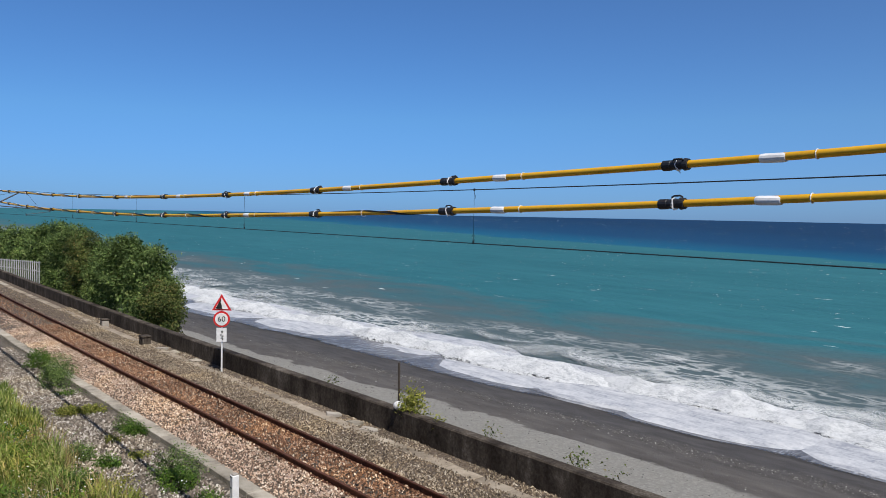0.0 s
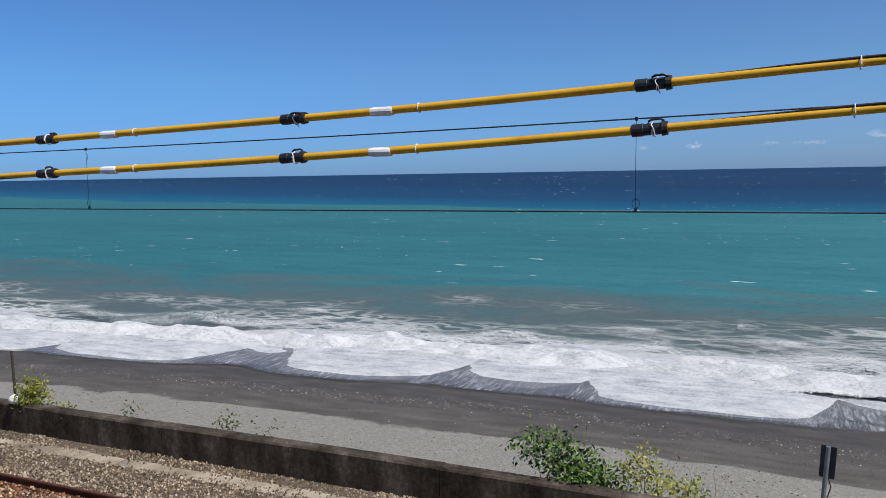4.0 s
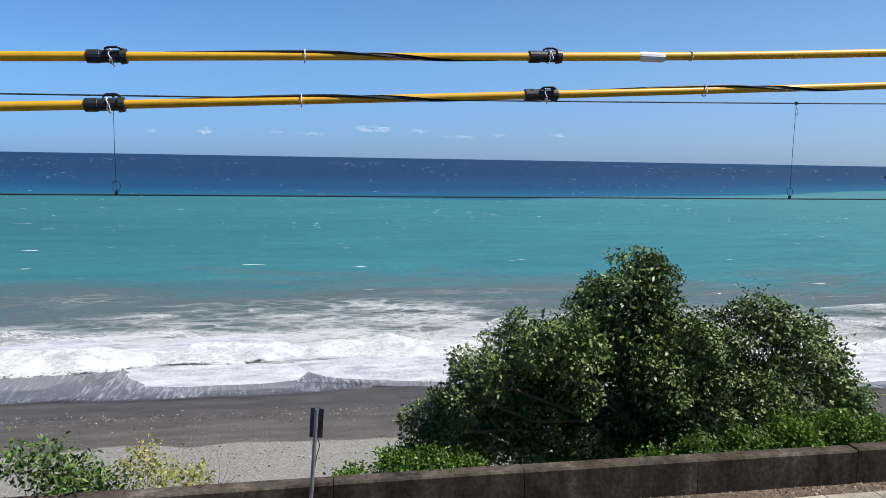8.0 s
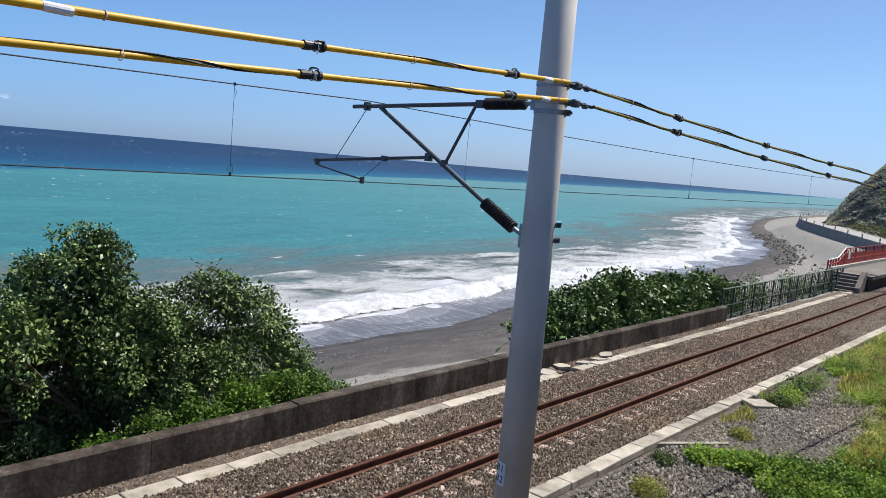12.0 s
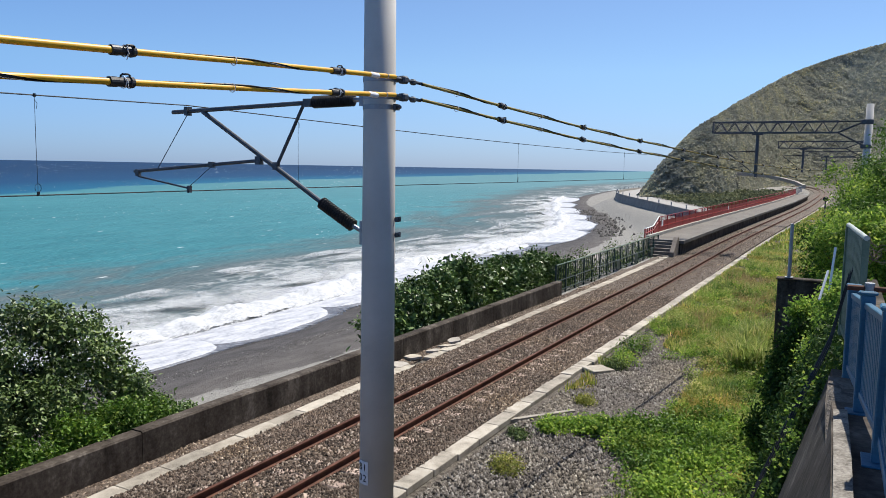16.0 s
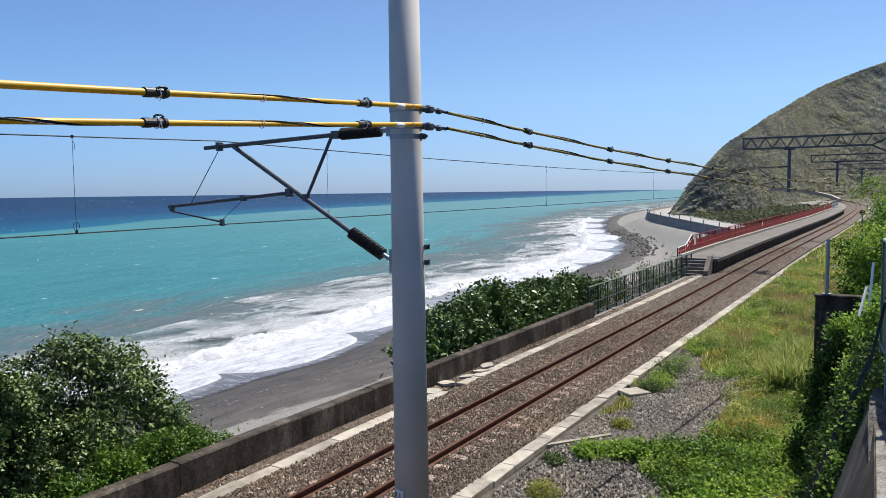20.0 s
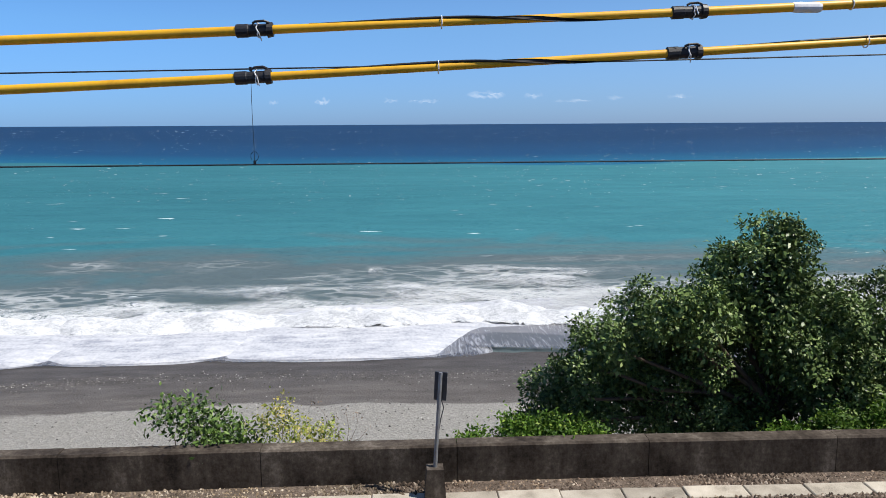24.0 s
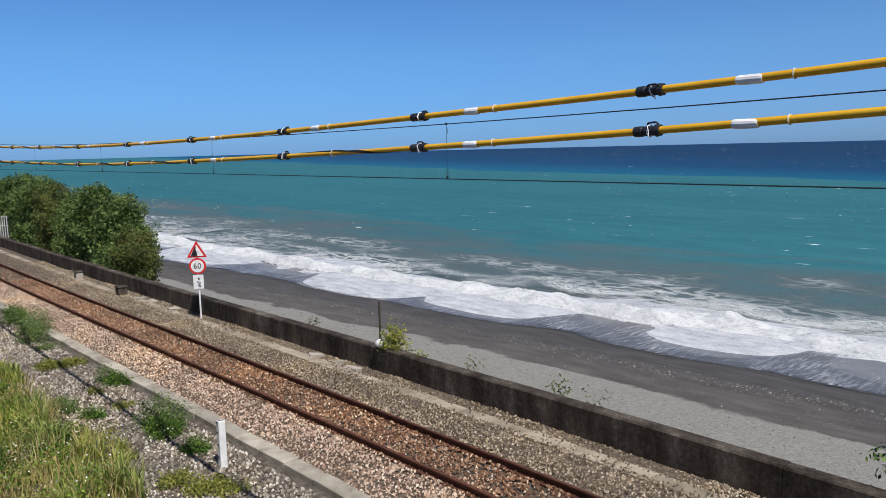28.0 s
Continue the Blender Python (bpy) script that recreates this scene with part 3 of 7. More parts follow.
def grid_mesh(name, xs, ys, fn, mat, attr=None, smooth=True):
    """A sheet over the grid xs by ys; fn gives x, y, z arrays and attr the named values at each corner."""
    X, Y = np.meshgrid(xs, ys, indexing="ij")
    P = np.stack(fn(X, Y), -1).reshape(-1, 3)
    n, m = len(xs), len(ys)
    i, j = np.meshgrid(np.arange(n - 1), np.arange(m - 1), indexing="ij")
    a = (i * m + j).ravel()
    quads = np.stack([a, a + m, a + m + 1, a + 1], 1)
    me = raw_mesh(name, P, quads, mat, {k: v(X, Y) for k, v in (attr or {}).items()})
    if smooth:
        me.polygons.foreach_set("use_smooth", np.ones(len(quads), bool))
    return me


def smoothstep(a, b, x):
    t = np.clip((x - a) / (b - a), 0, 1)
    return t * t * (3 - 2 * t)


def wavy(x, y, seed, octaves=4, lac=2.1):
    """A cheap sum of turned sine waves, about -1 to 1, the same on every build."""
    g = np.random.RandomState(seed)
    out, amp, fr = 0, 1.0, 1.0
    for _ in range(octaves):
        for _ in range(3):
            a, ph = g.uniform(0, math.tau, 2)
            out = out + amp * np.sin(fr * (x * math.cos(a) + y * math.sin(a)) + ph) / 3
        amp, fr = amp * 0.55, fr * lac
    return out


def lattice(x, y, seed):
    """Smooth random heights on a unit lattice, 0 to 1, with no direction of their own."""
    tab = np.random.RandomState(seed).rand(128, 128)
    x, y = np.broadcast_arrays(x, y)
    i, j = np.floor(x).astype(int), np.floor(y).astype(int)
    u, v = x - i, y - j
    u, v = u * u * (3 - 2 * u), v * v * (3 - 2 * v)
    at = lambda a, b: tab[a % 128, b % 128]
    return (at(i, j) * (1 - u) + at(i + 1, j) * u) * (1 - v) + (at(i, j + 1) * (1 - u) + at(i + 1, j + 1) * u) * v


# ---- the line of the railway ----
def spline(knots):
    """A natural cubic curve through (x, y) knots."""
    x, y = np.array(knots, float).T
    n = len(x)
    h = np.diff(x)
    A, r = np.eye(n), np.zeros(n)
    for i in range(1, n - 1):
        A[i, i - 1], A[i, i], A[i, i + 1] = h[i - 1], 2 * (h[i - 1] + h[i]), h[i]
        r[i] = 3 * ((y[i + 1] - y[i]) / h[i] - (y[i] - y[i - 1]) / h[i - 1])
    c = np.linalg.solve(A, r)
    b = np.diff(y) / h - h * (2 * c[:-1] + c[1:]) / 3
    d = np.diff(c) / (3 * h)

    def at(q):
        q = np.asarray(q, float)
        i = np.clip(np.searchsorted(x, q) - 1, 0, n - 2)
        t = q - x[i]
        return y[i] + b[i] * t + c[i] * t ** 2 + d[i] * t ** 3
    return at


track_y = spline([(-400, 3.2), (-120, 6.2), (-60, 7.0), (-35, 7.45), (-20, 7.95), (-5, 8.36), (8, 8.33), (20, 8.05), (35, 7.6), (60, 7.0), (80, 6.25), (100, 5.4), (125, 4.4), (160, 3.6), (213, 3.3), (250, 4.6), (290, 8.5), (330, 15)])
shore_y = spline([(-900, 30), (-300, 33), (-130, 36), (-90, 37), (-50, 40), (-25, 42), (0, 43), (20, 41), (40, 39), (70, 41), (120, 43), (160, 48), (200, 62), (265, 86), (450, 120), (700, 130), (1200, 135)])


def trk(x, d=0.0, z=0.0):
    """A place by the railway: x along, d metres from the centre line towards the sea, z over the rails' top."""
    y = float(track_y(x))
    s = float(track_y(x + 0.5) - track_y(x - 0.5))
    k = math.hypot(1, s)
    return Vector((x - d * s / k, y + d / k, z))


def turn(x):
    """The railway's heading at x, as a turn about z."""
    return Matrix.Rotation(math.atan(float(track_y(x + 0.5) - track_y(x - 0.5))), 4, "Z")


def along(x0, x1, step, d, z):
    """Frames for a sweep that runs beside the railway."""
    out = []
    for x in np.linspace(x0, x1, max(2, int(round((x1 - x0) / step)) + 1)):
        out.append((trk(x, d, z), turn(x).to_3x3() @ Vector((0, 1, 0)), Vector((0, 0, 1))))
    return out


# ---- ground, beach and sea ----
SEA, FLOOR = -8.0, -0.36


def beach_z(x, y):
    """Height of the beach: an even slope at the water, a low berm and a flatter top."""
    up = shore_y(x) - y
    z = SEA + 0.115 * up
    z = np.where(up > 9, SEA + 1.035 + 0.075 * (up - 9), z)
    z = np.where(up > 20, SEA + 1.86 + 0.05 * (up - 20), z)
    return np.maximum(z, -14)


def ground_z(x, y):
    ty = track_y(np.clip(x, -400, 330))
    d = y - ty
    ter = FLOOR + 0.03 * wavy(x * 0.8, y * 0.8, 3)
    edge = smoothstep(3.2, 9.5, d)
    z = ter * (1 - edge) + beach_z(x, y) * edge
    heap = smoothstep(95, 130, x) * smoothstep(10, 1, y - np.interp(x, [112, 146, 192, 237, 300], [12.5, 25, 45, 61.5, 69])) * smoothstep(4, 10, d)
    z = z + 2.6 * heap
    bank = smoothstep(7.6, 12.0, -d) * smoothstep(9, 24, x)
    z = z + bank * (2.2 + 0.4 * wavy(x * 0.3, y * 0.3, 5))
    z = np.where(y < 0.2, np.where(x < 9, 3.4, z), z)
    z = z + np.where(d > 4, 0.05 * wavy(x * 0.5, y * 0.6, 9), 0)
    return z


gx = np.concatenate([np.linspace(-1500, -140, 30), np.linspace(-130, -40, 46), np.linspace(-39, 60, 166), np.linspace(62, 260, 100), np.linspace(270, 1500, 40)])
gy = np.concatenate([np.linspace(-1200, -40, 12), np.linspace(-36, -1, 24), np.array([-0.5, 0.1, 0.3]), np.linspace(0.8, 12.5, 48), np.linspace(12.9, 62, 100), np.linspace(64, 150, 44), np.array([200, 400, 1200, 4800])])
ground = new("ground", grid_mesh("ground", gx, gy, lambda X, Y: (X, Y, np.where(Y > 160, -14.0, ground_z(X, Y))), M_GROUND,
                                 {"shore": lambda X, Y: np.where(Y - track_y(np.clip(X, -400, 330)) < 3.1, 0.0, np.clip(1 - (shore_y(X) - Y) / np.interp(X, [100, 160], [32.0, 19.0]), 0.02, 1.2))}))
tagged(ground, "stony railway terrace falling to a grey shingle beach, dark and wet by the water", "ground", kind="structure")

sx = np.concatenate([np.linspace(-4500, -300, 40), np.linspace(-280, -60, 110), np.linspace(-59, 70, 260), np.linspace(72, 300, 115), np.linspace(320, 4500, 40)])
su = np.concatenate([np.linspace(-10, 40, 100), np.linspace(40.8, 120, 84), np.geomspace(122, 4700, 60)])


def sea_place(X, U):
    Y = shore_y(np.clip(X, -900, 1200)) + U
    calm = np.clip(1 - U / 260, 0, 1) * smoothstep(-4, 6, U)
    Z = SEA + calm * (0.09 * wavy(X * 0.16, Y * 0.4, 21, 4) + 0.06 * wavy(X * 0.6, Y * 1.1, 22, 3))
    return X, Y, Z - 0.02


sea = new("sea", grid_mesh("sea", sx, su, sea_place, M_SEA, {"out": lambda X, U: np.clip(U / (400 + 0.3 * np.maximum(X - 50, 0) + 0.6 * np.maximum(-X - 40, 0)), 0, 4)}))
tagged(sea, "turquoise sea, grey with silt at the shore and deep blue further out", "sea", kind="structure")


# ---- surf: rigid sheets of foam that ride in and out ----
def lobe_sheet(x0, half, lo, hi, seed, z_fn, thin_fn, mat, step=0.45, rows=26, bow=3.4, shrink=0.0):
    """A tongue of foam centred on x0: its seaward edge runs along the shore, its landward edge bows back at both ends."""
    xs = np.linspace(-half, half, int(2 * half / step))
    us = np.linspace(0, 1, rows)

    def fn(X, T):
        s = X / half
        front = lo + bow * np.abs(s) ** 2.6 + 0.75 * wavy((X + x0) * 0.22, X * 0, seed, 4)
        U = front + (np.maximum(hi + 1.5 * wavy((X + x0) * 0.14, X * 0, seed + 1, 4), front + 0.4) - front) * (1 - shrink * np.abs(s) ** 4) * T
        return X, shore_y(X + x0) + U, SEA + z_fn(X, T, U)

    return grid_mesh("foam", xs, us, fn, mat, {"thin": lambda X, T: thin_fn(np.abs(X) / half, T)})


WAVES, CRESTS, FILMS = [], [], []
# where each tongue lies along the shore, how far it runs: the mean and swing of its front off the waterline, and when it is highest
TONGUES = [(-178, 26, 0.2, 2.0, 5.0), (-146, 24, 0.0, 2.2, 1.0), (-118, 21, 0.3, 2.2, 8.0), (-94, 17, -0.9, 2.0, 3.2), (-76, 14, 0.2, 2.2, 9.0), (-60, 13, -0.2, 2.2, 4.0), (-45, 12, -0.4, 2.1, 2.4), (-34, 10, 0.5, 2.0, 11.0),
           (-26, 11, -0.2, 2.4, 1.5), (-15, 10, 0.6, 2.6, 0.9), (-4, 11, -1.4, 1.5, 1.5), (8, 11, 1.5, 2.0, 7.0), (20, 12, -0.9, 2.0, 5.8), (33, 13, -1.0, 2.0, 5.2), (48, 14, -0.8, 2.0, 6.2), (65, 16, 0.2, 2.2, 6.0), (86, 20, 0.0, 2.2, 2.0), (112, 22, 0.1, 2.2, 8.0), (140, 24, -0.6, 2.0, 6.0), (170, 22, -1.0, 2.0, 5.0), (198, 20, -1.2, 2.0, 6.5), (226, 20, -1.2, 2.0, 5.5), (258, 24, -1.2, 2.0, 6.0), (300, 30, -1.0, 2.0, 5.0)]
for i, (x, half, mean, swing, peak) in enumerate(TONGUES):
    g = random.Random(900 + i)
    w = thing("wave", "breaking wave with a white crest and pale wash over dark sand", "wave", (x, 0, 0), "surf")
    half = half * 0.92
    calm = 0.24 if -10 < x < 60 else 0.14
    part("wash", lobe_sheet(x, half, mean - swing, 8.5, 40 + i * 7, lambda X, T, U: 0.42 - 0.9 * np.clip(np.abs(X) / half + 0.4 * (0.5 - T), 0, 1.3) ** 6 - 0.42 * np.clip(1 - (np.abs(X) / half) ** 3, 0, 1) * smoothstep(0.06, 0, T) - 0.04 * smoothstep(0.25, 0, T) + 0.03 * wavy(X * 0.5, U * 0.7, 3), lambda s, T: 0 * s * T, M_WASH, bow=4.8, shrink=0.5), None, w, "smooth sheet of pale wash")
    c = part("crest", lobe_sheet(x, half, 3.7 + g.uniform(-0.4, 0.6), 8.0 + g.uniform(-0.6, 1.2), 140 + i * 7,
                                 lambda X, T, U: 0.4 - 0.3 * (np.abs(X) / half) ** 6 + np.clip(1 - (np.abs(X) / half) ** 3, 0, 1) * (0.95 * np.sin(np.clip(T * 1.15, 0, 1) ** 0.8 * math.pi) * (0.5 + 0.5 * np.clip(0.5 + wavy(X * 0.25 + i, X * 0, 8), 0, 1)) + 0.25 * wavy(X * 1.3, U * 1.3, 9, 4)) * np.sin(np.clip(T, 0, 1) * math.pi) - np.clip(1 - (np.abs(X) / half) ** 2, 0, 1) * (0.4 * smoothstep(0.06, 0, T) + 0.4 * smoothstep(0.93, 1, T)),
                                 lambda s, T: np.maximum(np.maximum(0.3 * smoothstep(0.8, 1.0, s), 0.75 * smoothstep(0.55, 1.0, T)), 0.5 * smoothstep(0.2, 0.0, T)) + calm, M_FOAM, 0.3, 34, 1.6, 0.8), None, w, "tumbling white crest")
    part("lace", lobe_sheet(x, half + 1, 7.6 if x < 5 else 5.5, 17.0 + g.uniform(-4.5, 4.5), 240 + i * 7, lambda X, T, U: 0.46 + 0.05 * wavy(X * 0.5, U * 0.7, 5), lambda s, T: np.maximum(smoothstep(0.0, 1.0, T), smoothstep(0.55, 1.0, s)), M_LACE if x < 5 else M_THICKLACE, 0.8, 16, -2.0), None, w, "lace of spent foam on grey water")
    f = part("backwash", lobe_sheet(x, half + 0.5, mean - swing - 0.75, 5.0, 40 + i * 7, lambda X, T, U: np.maximum(0.24, 0.08 - 0.118 * U) - 0.5 * (np.abs(X) / half) ** 8, lambda s, T: np.maximum(smoothstep(0.22, 0.0, T), smoothstep(0.85, 1.0, s)), M_BACKWASH, 0.6, 18), None, w, "thin streaked water running back down the sand")
    FILMS.append(f)
    WAVES.append(w)
    CRESTS.append(c)


def whitecaps(count, seed):
    """Small torn patches of foam where the wind breaks the crests, far out to sea."""
    g = np.random.RandomState(seed)
    u = 45 * (34.0 ** g.rand(count))
    x = g.uniform(-1.6, 1.9, count) * (u + 60)
    y = shore_y(np.clip(x, -900, 1200)) + u
    keep = wavy(x * 0.02, y * 0.03, 71) > -0.25
    x, y, u = x[keep], y[keep], u[keep]
    n = len(x)
    t = np.linspace(0, math.tau, 7, endpoint=False)
    grow = (0.07 + u / 1250.0)[:, None]
    r = g.uniform(0.25, 1.3, (n, 7)) * grow * (0.3 + 1.7 * g.rand(n, 1) ** 5)
    turn_ = g.uniform(-0.5, 0.5, (n, 1))
    dx, dy = r * np.cos(t) * 2.0, r * np.sin(t) * 0.42
    co = np.stack([x[:, None] + dx * np.cos(turn_) - dy * np.sin(turn_), y[:, None] + dx * np.sin(turn_) + dy * np.cos(turn_), np.full((n, 7), SEA + 0.3) + 0.05 * g.rand(n, 7)], -1)
    mid = np.stack([x, y, np.full(n, SEA + 0.3) + 0.22 * np.minimum(grow[:, 0], 2)], -1)[:, None]
    co = np.concatenate([co, mid], 1).reshape(-1, 3)
    k = np.arange(n)[:, None, None] * 8
    tri = np.stack([np.arange(7), (np.arange(7) + 1) % 7, np.full(7, 7)], 1)[None] + k
    return co, tri.reshape(-1, 3)


co, tri = whitecaps(11000, 72)
CAPS = tagged(new("whitecaps", raw_mesh("whitecaps", co, tri, grainy("whitecap_foam", [(0.3, (0.6, 0.64, 0.66)), (0.7, (0.78, 0.81, 0.82))], 0.8, 6, 0.9))), "small whitecaps flecking the windy sea", "whitecaps", kind="stuff")


# ---- railway track ----
RAIL = [(-0.0635, -0.153), (0.0635, -0.153), (0.0635, -0.142), (0.012, -0.125), (0.009, -0.045), (0.0325, -0.034), (0.0325, -0.006), (0.026, 0), (-0.026, 0), (-0.0325, -0.006), (-0.0325, -0.034), (-0.009, -0.045), (-0.012, -0.125), (-0.0635, -0.142)]
track = thing("railway_track", "single railway track of rusty rails on concrete sleepers in brown ballast", "railway track")
for d in (-0.566, 0.566):
    part("rail", Shape().sweep(along(-330, 325, 2.5, d, 0), RAIL), M_RUST, track, "rust-brown steel rail")

sleeper_me = Shape().box((0, 0, 0), (0.24, 2.0, 0.16), worn=0.02).mesh("sleeper", M_SLEEP)
fast_me = Shape()
for s in (-1, 1):
    for e in (-1, 1):
        fast_me.box((0, s * 0.566 + e * 0.1, 0.09), (0.1, 0.06, 0.03), worn=0.008).tube([(0, s * 0.566 + e * 0.12, 0.08), (0, s * 0.566 + e * 0.12, 0.13)], 0.014, 6)
fast_me = fast_me.mesh("rail_fastening", M_RUST)
rs = random.Random(4)
sleepers = []
for i in range(300):
    x = -48 + i * 0.62
    dz = -0.28 if x > 26 else -0.25 if x > 6 else -0.262
    s = part("sleeper", sleeper_me, None, track)
    s.matrix_local = Matrix.Translation(trk(x, rs.uniform(-0.02, 0.02), dz + rs.uniform(-0.008, 0.008))) @ turn(x) @ Matrix.Rotation(rs.uniform(-0.012, 0.012), 4, "Z")
    if -40 < x < 70:
        sleepers.append(s)

# ballast bed, with loose stones over it
BED = [(-1.66, -0.42), (-1.65, -0.262), (-1.5, -0.24), (-1.15, -0.2), (-0.7, -0.185), (-0.45, -0.17), (0, -0.17), (1.0, -0.185), (1.85, -0.245), (2.08, -0.262), (2.09, -0.42)]
bed = part("ballast_bed", Shape().sweep(along(-330, 325, 1.5, 0, 0), BED[::-1] + [(-1.7, -0.7), (2.0, -0.7)]), grainy("ballast", [(0.3, (0.04, 0.03, 0.024)), (0.5, (0.1, 0.077, 0.06)), (0.7, (0.2, 0.16, 0.13))], 9, 35, relief=1.0, dist=0.06))
tagged(bed, "bed of brown track ballast", "ballast", kind="structure")


def stones(count, place_fn, size, seed, flat=0.7):
    """Loose stones as lopsided ridged lumps that lie half sunk, all in one mesh."""
    g = np.random.RandomState(seed)
    c = place_fn(g, count)
    base = np.array([(1, 0, -0.6), (-1, 0, -0.6), (0, 1, -0.6), (0, -1, -0.6), (0.25, 0.2, 1.0), (-0.3, -0.15, 0.9)], float)
    tri = np.array([(0, 2, 4), (2, 5, 4), (2, 1, 5), (1, 3, 5), (3, 4, 5), (3, 0, 4)])
    s = size * g.uniform(0.55, 1.35, (len(c), 1, 1)) * g.uniform(0.6, 1.25, (len(c), 6, 1))
    a = g.uniform(0, math.tau, len(c))
    tilt = g.uniform(-0.6, 0.6, (len(c), 2))
    p = base[None] * s
    p[:, :, 2] *= flat
    ca, sa = np.cos(a)[:, None], np.sin(a)[:, None]
    x = p[:, :, 0] * ca - p[:, :, 1] * sa
    y = p[:, :, 0] * sa + p[:, :, 1] * ca
    z = p[:, :, 2] + x * tilt[:, :1] + y * tilt[:, 1:]
    co = np.stack([x, y, z], -1) + c[:, None, :]
    return co.reshape(-1, 3), (tri[None] + 6 * np.arange(len(c))[:, None, None]).reshape(-1, 3)


def bed_z(d):
    return np.interp(d, [p[0] for p in BED], [p[1] for p in BED])


def on_bed(g, n, lo=-1.64, hi=2.1):
    x = np.where(g.rand(n) < 0.8, g.uniform(-38, 34, n), g.uniform(-60, 75, n))
    d = g.uniform(lo, hi, n)
    buried = np.where(x < 6, 0.045, 0.015) * smoothstep(1.2, 0.2, np.abs(np.abs(d) - 0.1) * 0.8)
    ty = track_y(x)
    return np.stack([x, ty + d, bed_z(d) + buried + 0.01 + g.uniform(-0.01, 0.015, n)], 1)


def on_stretch(lo, hi, x0, x1):
    def where(g, n):
        p = on_bed(g, 3 * n, lo, hi)
        return p[(p[:, 0] >= x0) & (p[:, 0] < x1)][:n]
    return where


for lo, hi, n, mat, label in ((-1.64, -0.62, 40000, M_STONE, "brown and pale broken ballast stones beside the rails"), (0.62, 2.1, 50000, M_DARKBALLAST, "brown and pale broken ballast stones on the seaward side"), (-0.62, 0.62, 42000, M_REDSTONE, "rust-stained broken ballast stones between the rails")):
    co, tri = stones(int(n * 0.56), on_stretch(lo, hi, -60, 5), 0.027, 11 + n)
    tagged(new("ballast_stones", raw_mesh("ballast_stones", co, tri, mat)), label, "ballast", kind="stuff")
    co, tri = stones(int(n * 0.56), on_stretch(lo, hi, 5, 75), 0.027, 12 + n)
    tagged(new("ballast_stones", raw_mesh("ballast_stones", co, tri, M_BROWNSTONE)), "dark brown broken ballast stones towards the station", "ballast", kind="stuff")


def on_kerb(g, n):
    x = g.uniform(-45, 40, n)
    d = 2.24 + 0.17 * np.where(g.rand(n) < 0.75, np.sign(g.randn(n)) * g.rand(n) ** 0.4, g.uniform(-1, 1, n))
    keep = wavy(x * 0.8, d * 2, 79) > g.uniform(-0.6, 0.7, n) + 1.2 * smoothstep(-6, -2, x)
    x, d = x[keep], d[keep]
    return np.stack([x, track_y(x) + d, np.full(len(x), -0.228)], 1)


co, tri = stones(7000, on_kerb, 0.026, 16)
tagged(new("strewn_stones", raw_mesh("strewn_stones", co, tri, M_DARKBALLAST)), "loose ballast stones strewn over the kerb slabs", "stones", kind="stuff")
part("wall_foot_bed", Shape().sweep(along(-116, 60, 1.5, 0, 0), [(2.8, -0.7), (2.4, -0.7), (2.4, -0.31), (2.6, -0.285), (2.8, -0.27)]), bpy.data.materials["ballast"])
tagged(bpy.data.objects["wall_foot_bed"], "strip of brown gravel between the kerb and the sea wall", "gravel", kind="structure")


def by_wall(g, n, x0, x1):
    x = g.uniform(x0, x1, n)
    d = g.uniform(2.41, 2.8, n)
    return np.stack([x, track_y(x) + d, -0.275 + 0.1 * (d - 2.6) + 0.05 * np.clip(wavy(x * 1.3, d, 77), -0.4, 1)], 1)


for x0, x1, n, mat in ((-45, 0, 8500, M_DARKBALLAST), (0, 40, 8500, M_BROWNSTONE)):
    co, tri = stones(n, lambda g, k: by_wall(g, k, x0, x1), 0.03, 12)
    tagged(new("wall_foot_stones", raw_mesh("wall_foot_stones", co, tri, mat)), "dark stones heaped along the foot of the sea wall", "stones", kind="stuff")


def on_terrace(g, n, x0, x1):
    x = g.uniform(x0, x1, n)
    d = g.uniform(-6.4, -2.1, n)
    keep = wavy(x * 0.35, d * 0.5, 31) > np.where(x > 24, 0.3, -0.9)
    x, d = x[keep], d[keep]
    return np.stack([x, track_y(x) + d, -0.345 + g.uniform(-0.01, 0.02, len(x))], 1)


for x0, x1, n, mat, label in ((8, 34, 44000, M_GREYSTONE, "dark grey gravel lying on the terrace beside the track"), (-34, -9, 38000, M_PALESTONE, "pale brown gravel lying on the terrace beside the track")):
    co, tri = stones(n, lambda g, k: on_terrace(g, k, x0, x1), 0.036, 13)
    tagged(new("terrace_gravel", raw_mesh("terrace_gravel", co, tri, mat)), label, "gravel", kind="stuff")


def on_beach(g, n):
    x = np.where(g.rand(n) < 0.7, g.uniform(-60, 60, n), g.uniform(-130, 180, n))
    up = np.where(g.rand(n) < 0.5, 6.2 + 0.6 * g.randn(n) + 1.0 * wavy(x * 0.1, x * 0, 51), g.uniform(5, 30, n))
    y = shore_y(x) - up
    return np.stack([x, y, ground_z(x, y) + 0.01], 1)


co, tri = stones(15000, on_beach, 0.048, 14, 0.55)
tagged(new("beach_cobbles", raw_mesh("beach_cobbles", co, tri, islands("beach_cobble", [(0, (0.04, 0.037, 0.036)), (0.6, (0.1, 0.095, 0.09)), (0.9, (0.2, 0.193, 0.182)), (1, (0.4, 0.39, 0.37))], 0.85, 0.2))), "dark and pale cobbles strewn over the beach", "cobbles", kind="stuff")


